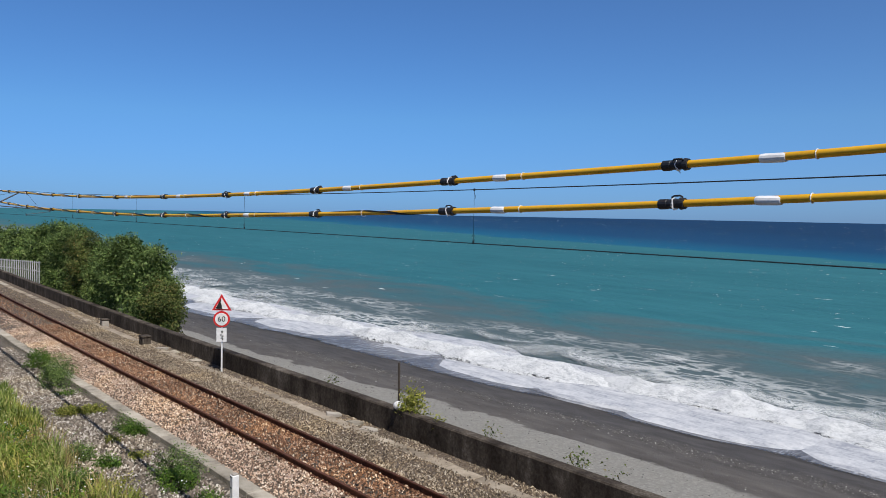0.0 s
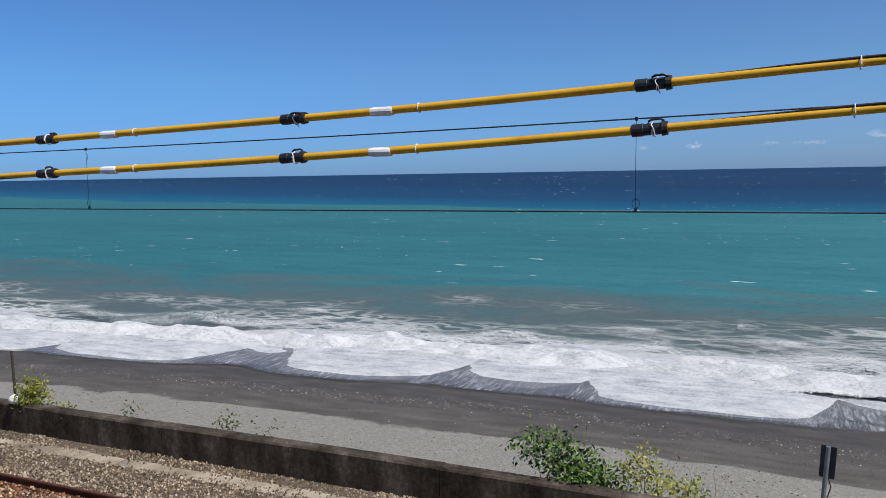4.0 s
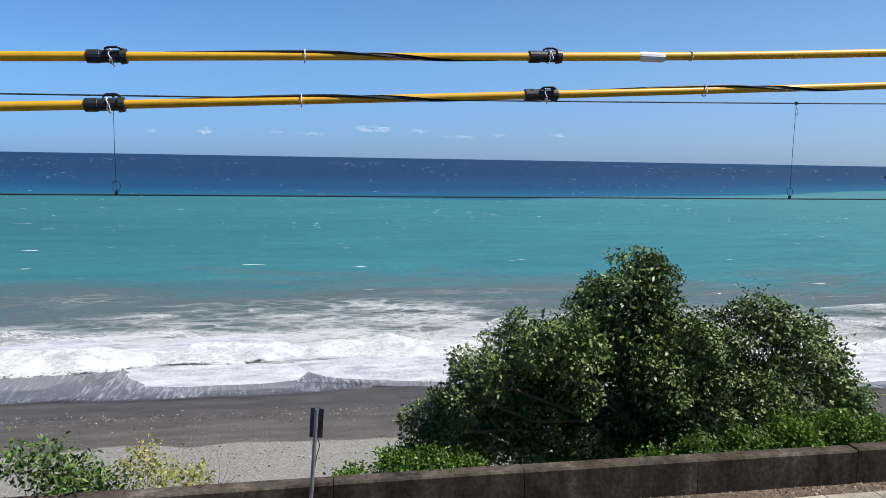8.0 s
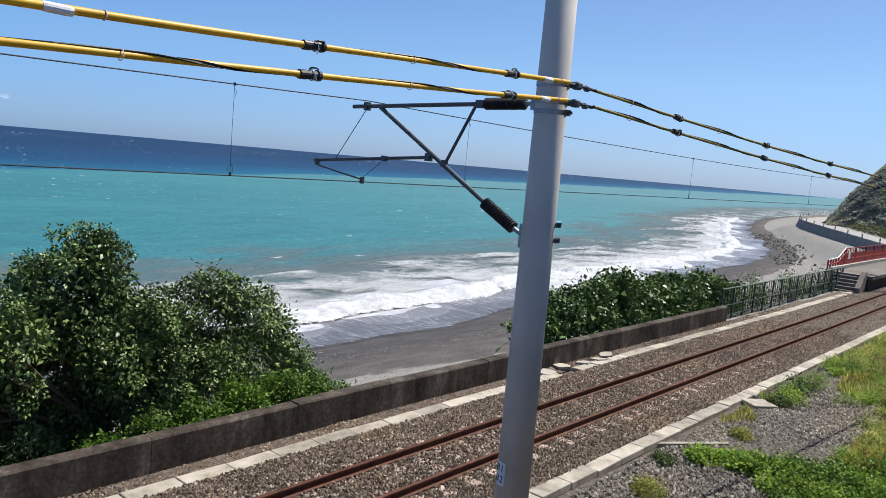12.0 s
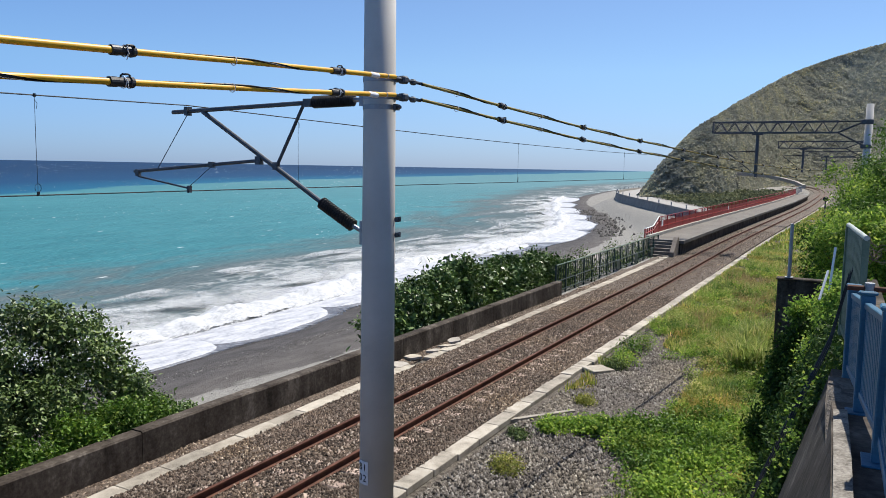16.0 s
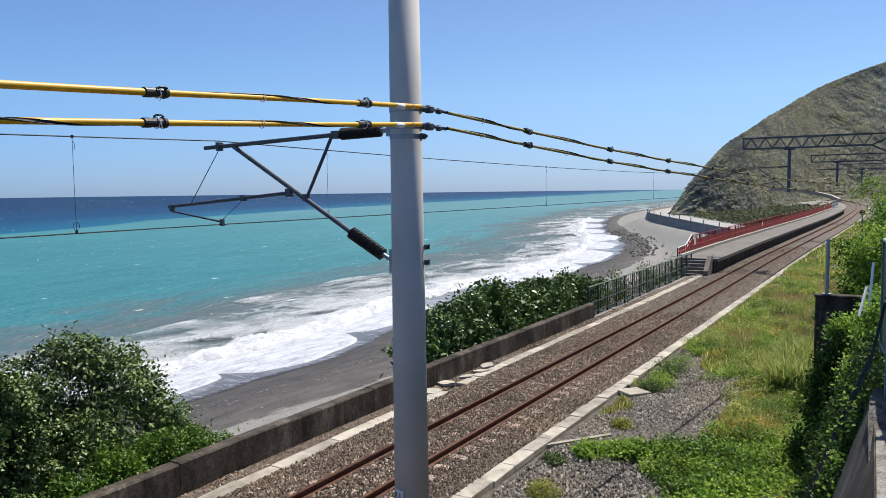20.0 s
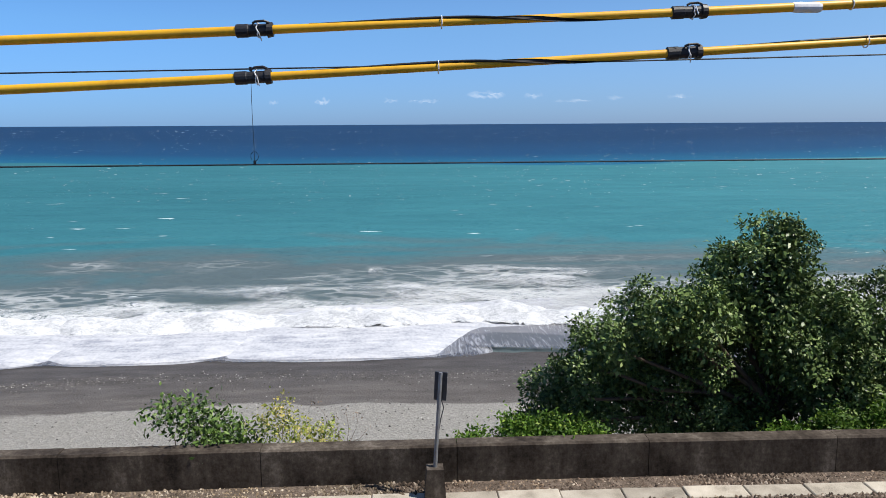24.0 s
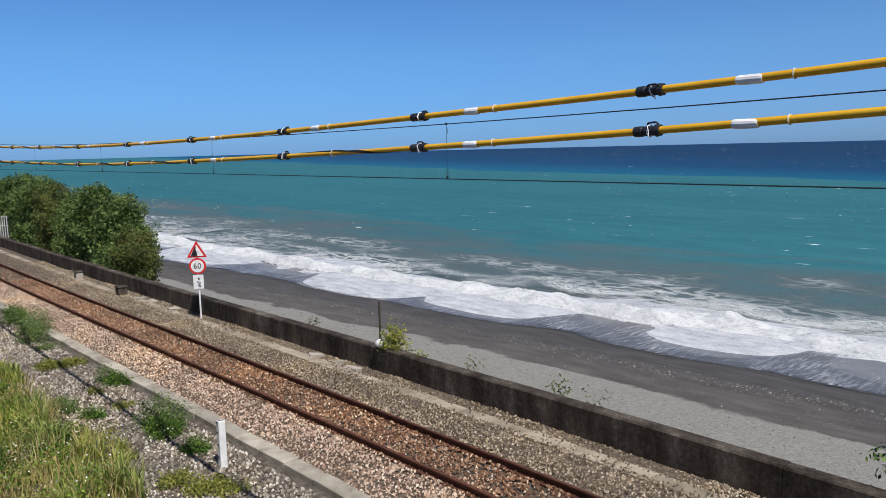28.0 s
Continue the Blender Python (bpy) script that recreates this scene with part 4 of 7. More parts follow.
def at_point(g, n):
    x = g.uniform(136, 228, n)
    y = np.interp(x, [136, 165, 200, 228], [36.0, 43.0, 58.0, 70.5]) + g.randn(n) * 1.5
    return np.stack([x, y, ground_z(x, y) + 0.15], 1)


co, tri = stones(260, at_point, 0.36, 15, 0.7)
tagged(new("shore_boulders", raw_mesh("shore_boulders", co, tri, M_ROCK)), "scattered dark boulders on the sand by the point", "boulders", kind="stuff")

# kerbs of concrete slabs on both sides of the ballast
sea_slab = Shape().box((0, 0, 0), (0.93, 0.36, 0.14), worn=0.012).mesh("slab", M_SLAB)
dirty_slab = Shape().box((0, 0, 0), (0.93, 0.36, 0.14), worn=0.02).mesh("slab", M_DIRTSLAB)
near_slab = Shape().box((0, 0, 0), (0.92, 0.34, 0.14), worn=0.012).mesh("slab", M_SLAB)


def land_kerb_d(x):
    """How far the landward kerb lies from the track's centre line; it bears off towards the station."""
    return float(np.interp(x, [35, 50, 75], [-1.78, -1.93, -2.05]))


def kerb(name, label, me, d, step, x0, x1, gaps):
    th = tagged(thing(name, label, "kerb"), kind="structure")
    g = random.Random(int(100 * step))
    x = x0
    while x < x1:
        if not any(a < x < b for a, b in gaps):
            o = part("slab", me(x), None, th)
            o.matrix_local = Matrix.Translation(trk(x, (d if d else land_kerb_d(x)) + g.uniform(-0.012, 0.012), -0.315 + g.uniform(-0.012, 0.008))) @ turn(x) @ pose(0, 0, 0, g.uniform(-1.5, 1.5), g.uniform(-0.8, 0.8), g.uniform(-0.8, 0.8))
        x += step
    return th


kerb("kerb_sea_side", "row of pale concrete slabs between the ballast and the sea wall", lambda x: dirty_slab if x < -4 else sea_slab, 2.24, 0.94, -60, 62, [(18.2, 19.0)])
kerb("kerb_land_side", "row of pale concrete slabs along the landward edge of the ballast", lambda x: near_slab, None, 0.935, -46, 56, [])
for d, x0, x1 in ((2.27, -230, -60), (-1.78, -230, -46), (-2.0, 56, 250), (2.27, 62, 64)):
    o = part("kerb_run", Shape().sweep(along(x0, x1, 3, d, -0.315), [(-0.17, -0.1), (0.17, -0.1), (0.17, 0.07), (-0.17, 0.07)]), M_SLAB)
    tagged(o, "pale concrete kerb running on along the track", "kerb", kind="structure")

# ---- sea wall of cast panels ----
sea_wall = tagged(thing("wall_sea", "low dark-stained concrete sea wall beside the track", "wall"), kind="structure")
PANEL = [(-0.15, -1.3), (0.17, -1.3), (0.15, 0.345), (0.12, 0.37), (-0.12, 0.37), (-0.15, 0.34)]
x = -116.0
while x < 31.5:
    fr = along(x + 0.003, min(x + 2.992, 31.9), 1.5, 2.95, random.Random(int(x * 7)).uniform(-0.012, 0.012) - 0.03)
    part("panel", Shape().sweep(fr, PANEL), M_WALL, sea_wall)
    x += 3.0


# ---- line poles, wires and the sleeved cables ----
PX = 8.6          # where the near pole stands along the line
_ca = spline([(-41, 6.3), (-32, 5.9), (-24, 5.65), (-18.6, 5.53), (-13.3, 5.495), (-8.8, 5.535), (-4.4, 5.635), (-1.9, 5.71), (0.2, 5.8), (3.05, 5.93), (5.9, 6.11), (8.5, 6.27)])
_cb = spline([(-41, 6.05), (-32, 5.58), (-24, 5.28), (-18.6, 5.19), (-15.9, 5.17), (-8.8, 5.25), (-4.4, 5.36), (-1.9, 5.45), (0.2, 5.555), (4.0, 5.775), (5.8, 5.885), (8.5, 6.07)])
CA = lambda x: float(_ca(x)) + 0.019
CB = lambda x: float(_cb(x)) + 0.012
cable_y = lambda x: 4.809 + 0.018 * (x - 8.5)
CLIPS = [-34.3, -31.7, -29.15, -26.6, -24.06, -21.1, -18.63, -15.9, -13.2, -10.62, -8.04, -5.55, -3.07, -0.58, 1.93, 4.55, 7.25]
LOW_CLIPS = [x - 0.02 for x in CLIPS]   # the lower cable's joints hang a little nearer


def line_pole(x, y, number):
    p = thing("line_pole", "tall grey round concrete railway pole with bolted brackets", "pole", (x, y, 0), "line poles")
    part("shaft", Shape().tube([(0, 0, -0.6), (0, 0, 9.6)], [0.228, 0.178], 28), M_POLE, p, smooth=True)
    for z in (4.41, 4.6):
        part("bolt", Shape().tube([(0.06, -0.17, z), (0.07, -0.27, z)], 0.018, 8).box((0.07, -0.235, z), (0.1, 0.025, 0.06)), M_DARKSTEEL, p)
    for z in (6.28, 6.07, 5.95):
        part("band", Shape().tube([(0, 0, z - 0.03), (0, 0, z + 0.03)], 0.202, 24), M_STEEL, p)
        part("bolt", Shape().tube([(0, -0.19, z), (0, -0.3, z)], 0.02, 8).box((0, -0.24, z), (0.1, 0.03, 0.07)), M_DARKSTEEL, p)
    for z in (6.27, 6.065):
        part("cable_link", Shape().tube([(-0.2, -0.3, z), (0.02, -0.33, z + 0.005), (0.36, -0.36, z - 0.01)], 0.02, 8).box((0.02, -0.32, z), (0.12, 0.1, 0.09), worn=0.02).box((0.2, -0.35, z - 0.01), (0.09, 0.07, 0.07), worn=0.02), M_DARKSTEEL, p, "dark cable clamp")
    if number:
        arc = [radians(a) for a in np.linspace(141, 183, 8)]
        part("pole_plate", Shape().sweep([(Vector((0.2245 * math.cos(a), 0.2245 * math.sin(a), 1.41)), Vector((math.cos(a), math.sin(a), 0)), Vector((0, 0, 1))) for a in arc], [(-0.004, -0.15), (0.002, -0.15), (0.002, 0.15), (-0.004, 0.15)]), M_WHITE, p, "white painted number plate")
        for k, (dz, word) in enumerate(((1.48, "81"), (1.34, "02"))):
            for n, ch in enumerate(word):
                a = radians(152 + n * 19)
                cu = bpy.data.curves.new("number", "FONT")
                cu.body, cu.size, cu.extrude = ch, 0.13, 0.002
                cu.align_x, cu.align_y = "CENTER", "CENTER"
                cu.materials.append(M_SIGNBLACK)
                o = new("number", cu)
                o.parent = p
                o.matrix_local = Matrix.Translation((0.2285 * math.cos(a), 0.2285 * math.sin(a), dz)) @ Matrix.Rotation(a + math.pi / 2, 4, "Z") @ Matrix.Rotation(math.pi / 2, 4, "X")
    return p


def insulator(path, n, r0, r1):
    """Ribbed insulator between two points."""
    a, b = Vector(path[0]), Vector(path[1])
    pts, rr = [], []
    for i in range(n):
        for t, r in ((0.0, r0), (0.3, r0), (0.45, r1), (0.6, r1), (0.9, r0)):
            pts.append(a.lerp(b, (i + t) / n))
            rr.append(r)
    return Shape().tube(pts, rr, 12)


def cantilever(x, y0, side=1.0):
    """The bracket arm that holds the wires over the track; y0 is the pole's centre."""
    c = thing("cantilever_arm", "dark steel cantilever bracket with black ribbed insulators carrying the overhead wire", "overhead bracket", (x, y0, 0), "cantilevers")
    q = lambda y, z: (0, y - 5.13, z)
    part("top_tube", Shape().tube([q(8.59, 5.95), q(6.1, 6.035)], 0.03, 10).box(q(8.3, 5.96), (0.09, 0.06, 0.12)).box(q(6.2, 6.03), (0.08, 0.12, 0.1)), M_DARKSTEEL, c)
    part("top_insulator", insulator([q(6.12, 6.035), q(5.5, 6.05)], 17, 0.052, 0.08), M_BLACK, c, "black ribbed insulator")
    part("top_bracket", Shape().tube([q(5.5, 6.05), q(5.33, 6.05)], 0.03, 8).box(q(5.35, 6.05), (0.14, 0.06, 0.16)), M_STEEL, c)
    part("stay_tube", Shape().tube([q(8.02, 5.95), q(7.9, 5.88), q(5.98, 4.76)], 0.032, 10), M_DARKSTEEL, c)
    part("stay_insulator", insulator([q(6.0, 4.77), q(5.5, 4.49)], 15, 0.055, 0.085), M_BLACK, c, "black ribbed insulator")
    part("stay_bracket", Shape().tube([q(5.52, 4.5), q(5.35, 4.42)], 0.03, 8).box(q(5.34, 4.42), (0.14, 0.05, 0.3)), M_STEEL, c)
    part("strut", Shape().tube([q(6.27, 6.02), q(6.73, 5.2)], 0.022, 8).box(q(6.73, 5.22), (0.07, 0.07, 0.1)), M_DARKSTEEL, c)
    part("registration_tube", Shape().tube([q(9.4, 5.1), q(7.0, 5.29)], 0.024, 8).box(q(9.33, 5.08), (0.06, 0.06, 0.1)).box(q(7.87, 5.22), (0.06, 0.08, 0.08)).box(q(7.02, 5.29), (0.07, 0.09, 0.11)), M_DARKSTEEL, c)
    part("steady_arm", Shape().tube([q(9.33, 5.03), q(8.3, 4.88)], 0.014, 8).box(q(8.3, 4.87), (0.05, 0.05, 0.1)), M_DARKSTEEL, c)
    part("drop_wire", Shape().tube([q(8.3, 5.93), q(8.92, 5.15)], 0.006, 5), M_WIRE, c)
    part("drop_wire", Shape().tube([q(7.87, 5.2), q(8.28, 4.92)], 0.004, 5), M_WIRE, c)
    return c


line_pole(PX, 5.13, True)
cantilever(PX, 5.13)
line_pole(-41.4, float(track_y(-41.4)) - 3.25, False)
cantilever(-41.4, float(track_y(-41.4)) - 3.2)


def overhead(x0, x1, x2, droppers, z0, z2, sag):
    """Messenger and contact wire between two supports, with their droppers."""
    mz = lambda x: z0 + (z2 - z0) * (x - x0) / (x1 - x0) - sag * 4 * (x - x0) * (x1 - x) / (x1 - x0) ** 2
    w = thing("overhead_wires", "thin dark messenger and contact wires with droppers over the track", "overhead wires", group="overhead wires")
    xs = np.linspace(x0, x1, 34)
    ly = lambda x: float(np.interp(x, [x0, x1], [track_y(x0), track_y(x1)])) + x2
    part("messenger_wire", Shape().tube([(x, ly(x), mz(x)) for x in xs], 0.0085, 6), M_WIRE, w)
    part("contact_wire", Shape().tube([(x, ly(x), 4.845) for x in xs], 0.0085, 6), M_WIRE, w)
    for x in droppers:
        top, y = mz(x), ly(x)
        loop = [(x + 0.04 * math.sin(a), y, 4.93 - 0.05 * math.cos(a)) for a in np.linspace(0, 5.6, 9)]
        part("dropper", Shape().tube([(x, y, top), (x - 0.004, y, (top + 4.9) / 2), (x, y, 4.86)], 0.0028, 5).tube(loop, 0.003, 5).tube([(x, y, top - 0.05), (x + 0.03, y, top - 0.09), (x + 0.02, y, top - 0.15)], 0.003, 5).box((x, y, 4.865), (0.024, 0.02, 0.045)).box((x, y, top), (0.024, 0.02, 0.04)), M_WIRE, w)
    return w


overhead(-41.4, PX, -0.02, [-33, -25.3, -17.37, -9.05, -1.29, 6.27], 6.02, 6.04, 0.36)
overhead(PX, 57, -0.02, [10.98, 20.3, 30.9, 41, 50], 6.04, 6.3, 0.28)
overhead(57, 100, -0.3, [65, 75, 85, 93], 6.3, 6.3, 0.2)
overhead(-92, -41.4, -0.02, [-84, -75, -66, -58, -50], 6.02, 6.02, 0.3)

HOOK = [(-0.05, 0.04), (-0.045, 0.058), (-0.02, 0.07), (0.05, 0.072), (0.08, 0.06), (0.085, 0.035)]


def clip_parts(c, size):
    """A black joint on a sleeved cable: two moulded collars, a strap and a carrying loop."""
    part("sleeve", Shape().tube([(-0.135, 0, 0), (-0.13, 0, 0), (-0.05, 0, 0), (-0.045, 0, 0), (0.08, 0, 0), (0.085, 0, 0), (0.125, 0, 0)], [0.04, 0.047, 0.047, 0.043, 0.043, 0.056, 0.05], 14), M_BLACK, c)
    part("loop", Shape().tube([(a * 0.85 + 0.03, 0, b) for a, b in HOOK], 0.009, 7), M_BLACK, c, "black loop handle")
    part("strap", Shape().tube([(0.02 + 0.006 * math.sin(5 * t), 0.052 * math.cos(t), 0.052 * math.sin(t)) for t in np.linspace(0, math.tau, 15)], 0.005, 5).tube([(0.03, -0.05, 0.02), (0.04, -0.055, -0.05)], 0.0045, 5), M_WHITE, c, "pale tie strap")


def sleeved_cable(name, zf, seed, x0, x1, yf, clips, label, twists, thick=1.0, skin=None, lip_h=0.014):
    """A cable in yellow sleeves, joined at the clips; the split sleeves twist and gape between some of them."""
    g = random.Random(seed)
    th = thing(name, label, "cable", group="sleeved cables")
    ends = [x0] + [c for c in clips if x0 < c < x1] + [x1]
    for k in range(len(ends) - 1):
        a, b = ends[k], ends[k + 1]
        if b - a < 0.3:
            continue
        twisted = any(abs(a - q) < 0.4 for q in twists)
        n = 40
        ph, turns = g.uniform(-0.15, 0.15), 0.12
        # main half of the sleeve: an open shell whose gap turns round the cable
        s = Shape()
        prof = 12
        gap_at = lambda t: 0.12 + 1.25 * math.sin(math.pi * min(1, max(0, (t - 0.22) / 0.6))) if twisted else 0.25
        turn_at = lambda t: math.pi / 2 - 0.1 + ph + (3.0 * float(smoothstep(0.42, 0.84, t)) if twisted else 0.1)
        base = len(s.v)
        for i in range(n + 1):
            t = i / n
            x = a + (b - a) * t
            swell = math.sin(math.pi * t) ** 0.6
            r = thick * (0.0265 - (0.004 * swell if twisted else 0))
            rot, gap = turn_at(t), gap_at(t)
            for j in range(prof):
                w = rot + gap / 2 + (math.tau - gap) * j / (prof - 1)
                sq = 1.0
                yy, zz = r * math.cos(w) * sq, r * math.sin(w)
                s.v.append((x, yf(x) + yy, zf(x) + zz))
        for i in range(n):
            for j in range(prof - 1):
                p0 = base + i * prof + j
                s.f.append((p0, p0 + 1, p0 + prof + 1, p0 + prof))
        part("yellow_sleeve", s, skin or M_YELLOW, th, "split yellow protective sleeve", True)
        if twisted:
            # dark inner lining and loose lip that the gap lets show
            s = Shape().tube([(a + (b - a) * i / 30, yf(a + (b - a) * i / 30), zf(a + (b - a) * i / 30)) for i in range(31)], 0.0165 * thick, 8)
            part("cable_core", s, M_BLACK, th, "black cable inside the sleeve")
            lip = Shape()
            for i in range(31):
                t = i / 30
                x = a + (b - a) * (0.12 + 0.76 * t)
                w = turn_at(0.12 + 0.76 * t) + gap_at(0.12 + 0.76 * t) / 2
                h = thick * lip_h * math.sin(math.pi * t)
                lip.v += [(x, yf(x) + thick * 0.022 * math.cos(w), zf(x) + thick * 0.022 * math.sin(w)), (x, yf(x) + (thick * 0.022 + h) * math.cos(w - 0.2), zf(x) + (thick * 0.022 + h) * math.sin(w - 0.2))]
                if i:
                    m = 2 * i
                    lip.f.append((m - 2, m - 1, m + 1, m))
            o = part("sleeve_lip", lip, M_BLACK, th, "dark overlapping lip of the sleeve", True)
            sol = o.modifiers.new("thick", "SOLIDIFY")
            sol.thickness = 0.004
            xm = (a + b) / 2 - 0.2
            part("tie", Shape().tube([(xm, yf(xm) + 0.036 * math.cos(t), zf(xm) + 0.036 * math.sin(t)) for t in np.linspace(0, math.tau, 12)], 0.004, 5), M_WHITE, th)
        else:
            xm = a + 0.62
            part("paper_tag", Shape().tube([(xm, yf(xm), zf(xm)), (xm + 0.02, yf(xm), zf(xm)), (xm + 0.15, yf(xm), zf(xm)), (xm + 0.17, yf(xm), zf(xm))], [0.028, 0.031, 0.031, 0.028], 12), M_WHITE, th, "white label wrapped round the cable")
            xm = a + 0.98
            part("tie", Shape().tube([(xm, yf(xm) + 0.031 * math.cos(t), zf(xm) + 0.031 * math.sin(t)) for t in np.linspace(0, math.tau, 12)], 0.004, 5), M_WHITE, th)
    for x in clips:
        if x0 <= x <= x1:
            c = thing("cable_clip", "", "")
            for key in ("label", "category"):
                if key in c:
                    del c[key]
            c.parent = th
            slope = math.atan((zf(x + 0.1) - zf(x - 0.1)) / 0.2)
            c.matrix_local = Matrix.Translation((x, yf(x), zf(x))) @ Matrix.Rotation(-slope, 4, "Y") @ Matrix.Rotation(g.uniform(-0.9, 0.9), 4, "X") @ Matrix.Scale(0.8, 4)
            clip_parts(c, 1)
    return th


sleeved_cable("upper_cable", CA, 5, -40.8, 8.42, cable_y, CLIPS, "upper overhead cable in bright yellow sleeves with black joints", [c for c in CLIPS if c < -17] + [-0.54, 4.58])
sleeved_cable("lower_cable", CB, 8, -40.8, 8.42, cable_y, LOW_CLIPS, "lower overhead cable in twisted yellow sleeves with black joints", [c for c in CLIPS if c < -12] + [-8.07, -0.54, 1.95, 4.58])
far_y = lambda x: 4.77 - 0.1241 * (x - 8.75)
FA = spline([(8.7, 6.27), (13.7, 5.97), (19.4, 5.73), (27.9, 5.46), (38, 5.35), (56.6, 5.42)])
FB = spline([(8.7, 6.08), (13.7, 5.76), (19.6, 5.49), (27, 5.2), (36, 5.05), (56.6, 5.2)])
far_clips = [10.9, 13.7, 16.5, 19.4, 22.4, 25.2, 28, 31, 34, 37.2, 40.5, 44, 47.5, 51]
# sleeves beyond the pole take the shade-darkened colour
sleeved_cable("upper_cable", lambda x: float(FA(x)), 15, 8.95, 56.6, far_y, far_clips, "upper overhead cable in yellow sleeves beyond the pole", [8.95] + far_clips, 0.78, M_SHADESLEEVE, 0.022)
sleeved_cable("lower_cable", lambda x: float(FB(x)), 18, 8.95, 56.6, far_y, far_clips, "lower overhead cable in yellow sleeves beyond the pole", [8.95] + far_clips, 0.78, M_SHADESLEEVE, 0.022)


# ---- lattice gantries over the line ----
def gantry(x, y0, y1, z0, z1, ydrop, zdrop, label):
    g = thing("gantry", label, "gantry", (x, 0, 0), "gantries")
    part("mast", Shape().tube([(0, y0 - 0.2, -1), (0, y0 - 0.2, z1 + 1.1)], [0.27, 0.22], 20), M_POLE, g, "pale concrete mast", True)
    part("mast_clamp", Shape().box((0, y0 - 0.1, z1 - 0.05), (0.6, 0.7, 0.3), worn=0.03), M_DARKSTEEL, g)
    ym = y0
    y0 = ym + 1.55
    for dx in (-0.24, 0.24):
        part("bracket_knee", Shape().tube([(dx, ym, z0 - 0.85), (dx, y0, z0)], 0.05, 6), M_DARKSTEEL, g)
        part("bracket_stay", Shape().tube([(dx, ym, z1), (dx, y0, z0)], 0.05, 6), M_DARKSTEEL, g)
        part("bracket_tie", Shape().tube([(dx, ym, z1), (dx, y0, z1)], 0.04, 6), M_DARKSTEEL, g)
    part("knee_clamp", Shape().box((0, ym - 0.1, z0 - 0.9), (0.56, 0.62, 0.25), worn=0.03), M_DARKSTEEL, g)
    for dx in (-0.3, 0.3):
        for z in (z0, z1):
            part("chord", Shape().box((dx, (y0 + y1) / 2, z), (0.09, abs(y1 - y0), 0.09)), M_DARKSTEEL, g)
        n = int(abs(y1 - y0) / 0.45)
        for i in range(n):
            a, b = y0 + (y1 - y0) * i / n, y0 + (y1 - y0) * (i + 1) / n
            za, zb = (z0, z1) if i % 2 else (z1, z0)
            part("brace", Shape().tube([(dx, a, za), (dx, b, zb)], 0.028, 5), M_DARKSTEEL, g)
    part("end_post", Shape().box((0, y1, (z0 + z1) / 2), (0.7, 0.08, z1 - z0 + 0.08)), M_DARKSTEEL, g)
    part("drop_post", Shape().tube([(0, ydrop, z0), (0, ydrop, zdrop)], 0.11, 10).box((0, ydrop, z0 - 0.1), (0.5, 0.7, 0.12)), M_DARKSTEEL, g)
    part("arm", Shape().tube([(0, ydrop, zdrop + 1.75), (0, ydrop + 2.0, zdrop + 1.7)], 0.035, 6).tube([(0, ydrop, zdrop + 0.15), (0, ydrop + 1.9, zdrop + 1.65)], 0.035, 6).tube([(0, ydrop + 0.7, zdrop + 0.75), (0, ydrop + 2.2, zdrop + 0.5)], 0.025, 6), M_DARKSTEEL, g)
    part("arm_insulator", insulator([(0, ydrop + 0.1, zdrop + 1.75), (0, ydrop + 0.7, zdrop + 1.74)], 6, 0.05, 0.1), M_BLACK, g)
    return g


gantry(57, -1.2, 8.1, 7.86, 8.58, 5.2, 4.85, "steel lattice gantry on a pale concrete mast over the line")
gantry(88, -1.9, 5.9, 7.7, 8.4, 3.5, 5.2, "further steel lattice gantry over the line")
gantry(125, -3.2, 4.9, 7.6, 8.3, 1.8, 5.2, "distant steel lattice gantry over the line")
gantry(175, -4.5, 3.5, 7.6, 8.3, 1.0, 5.2, "distant steel lattice gantry over the line")


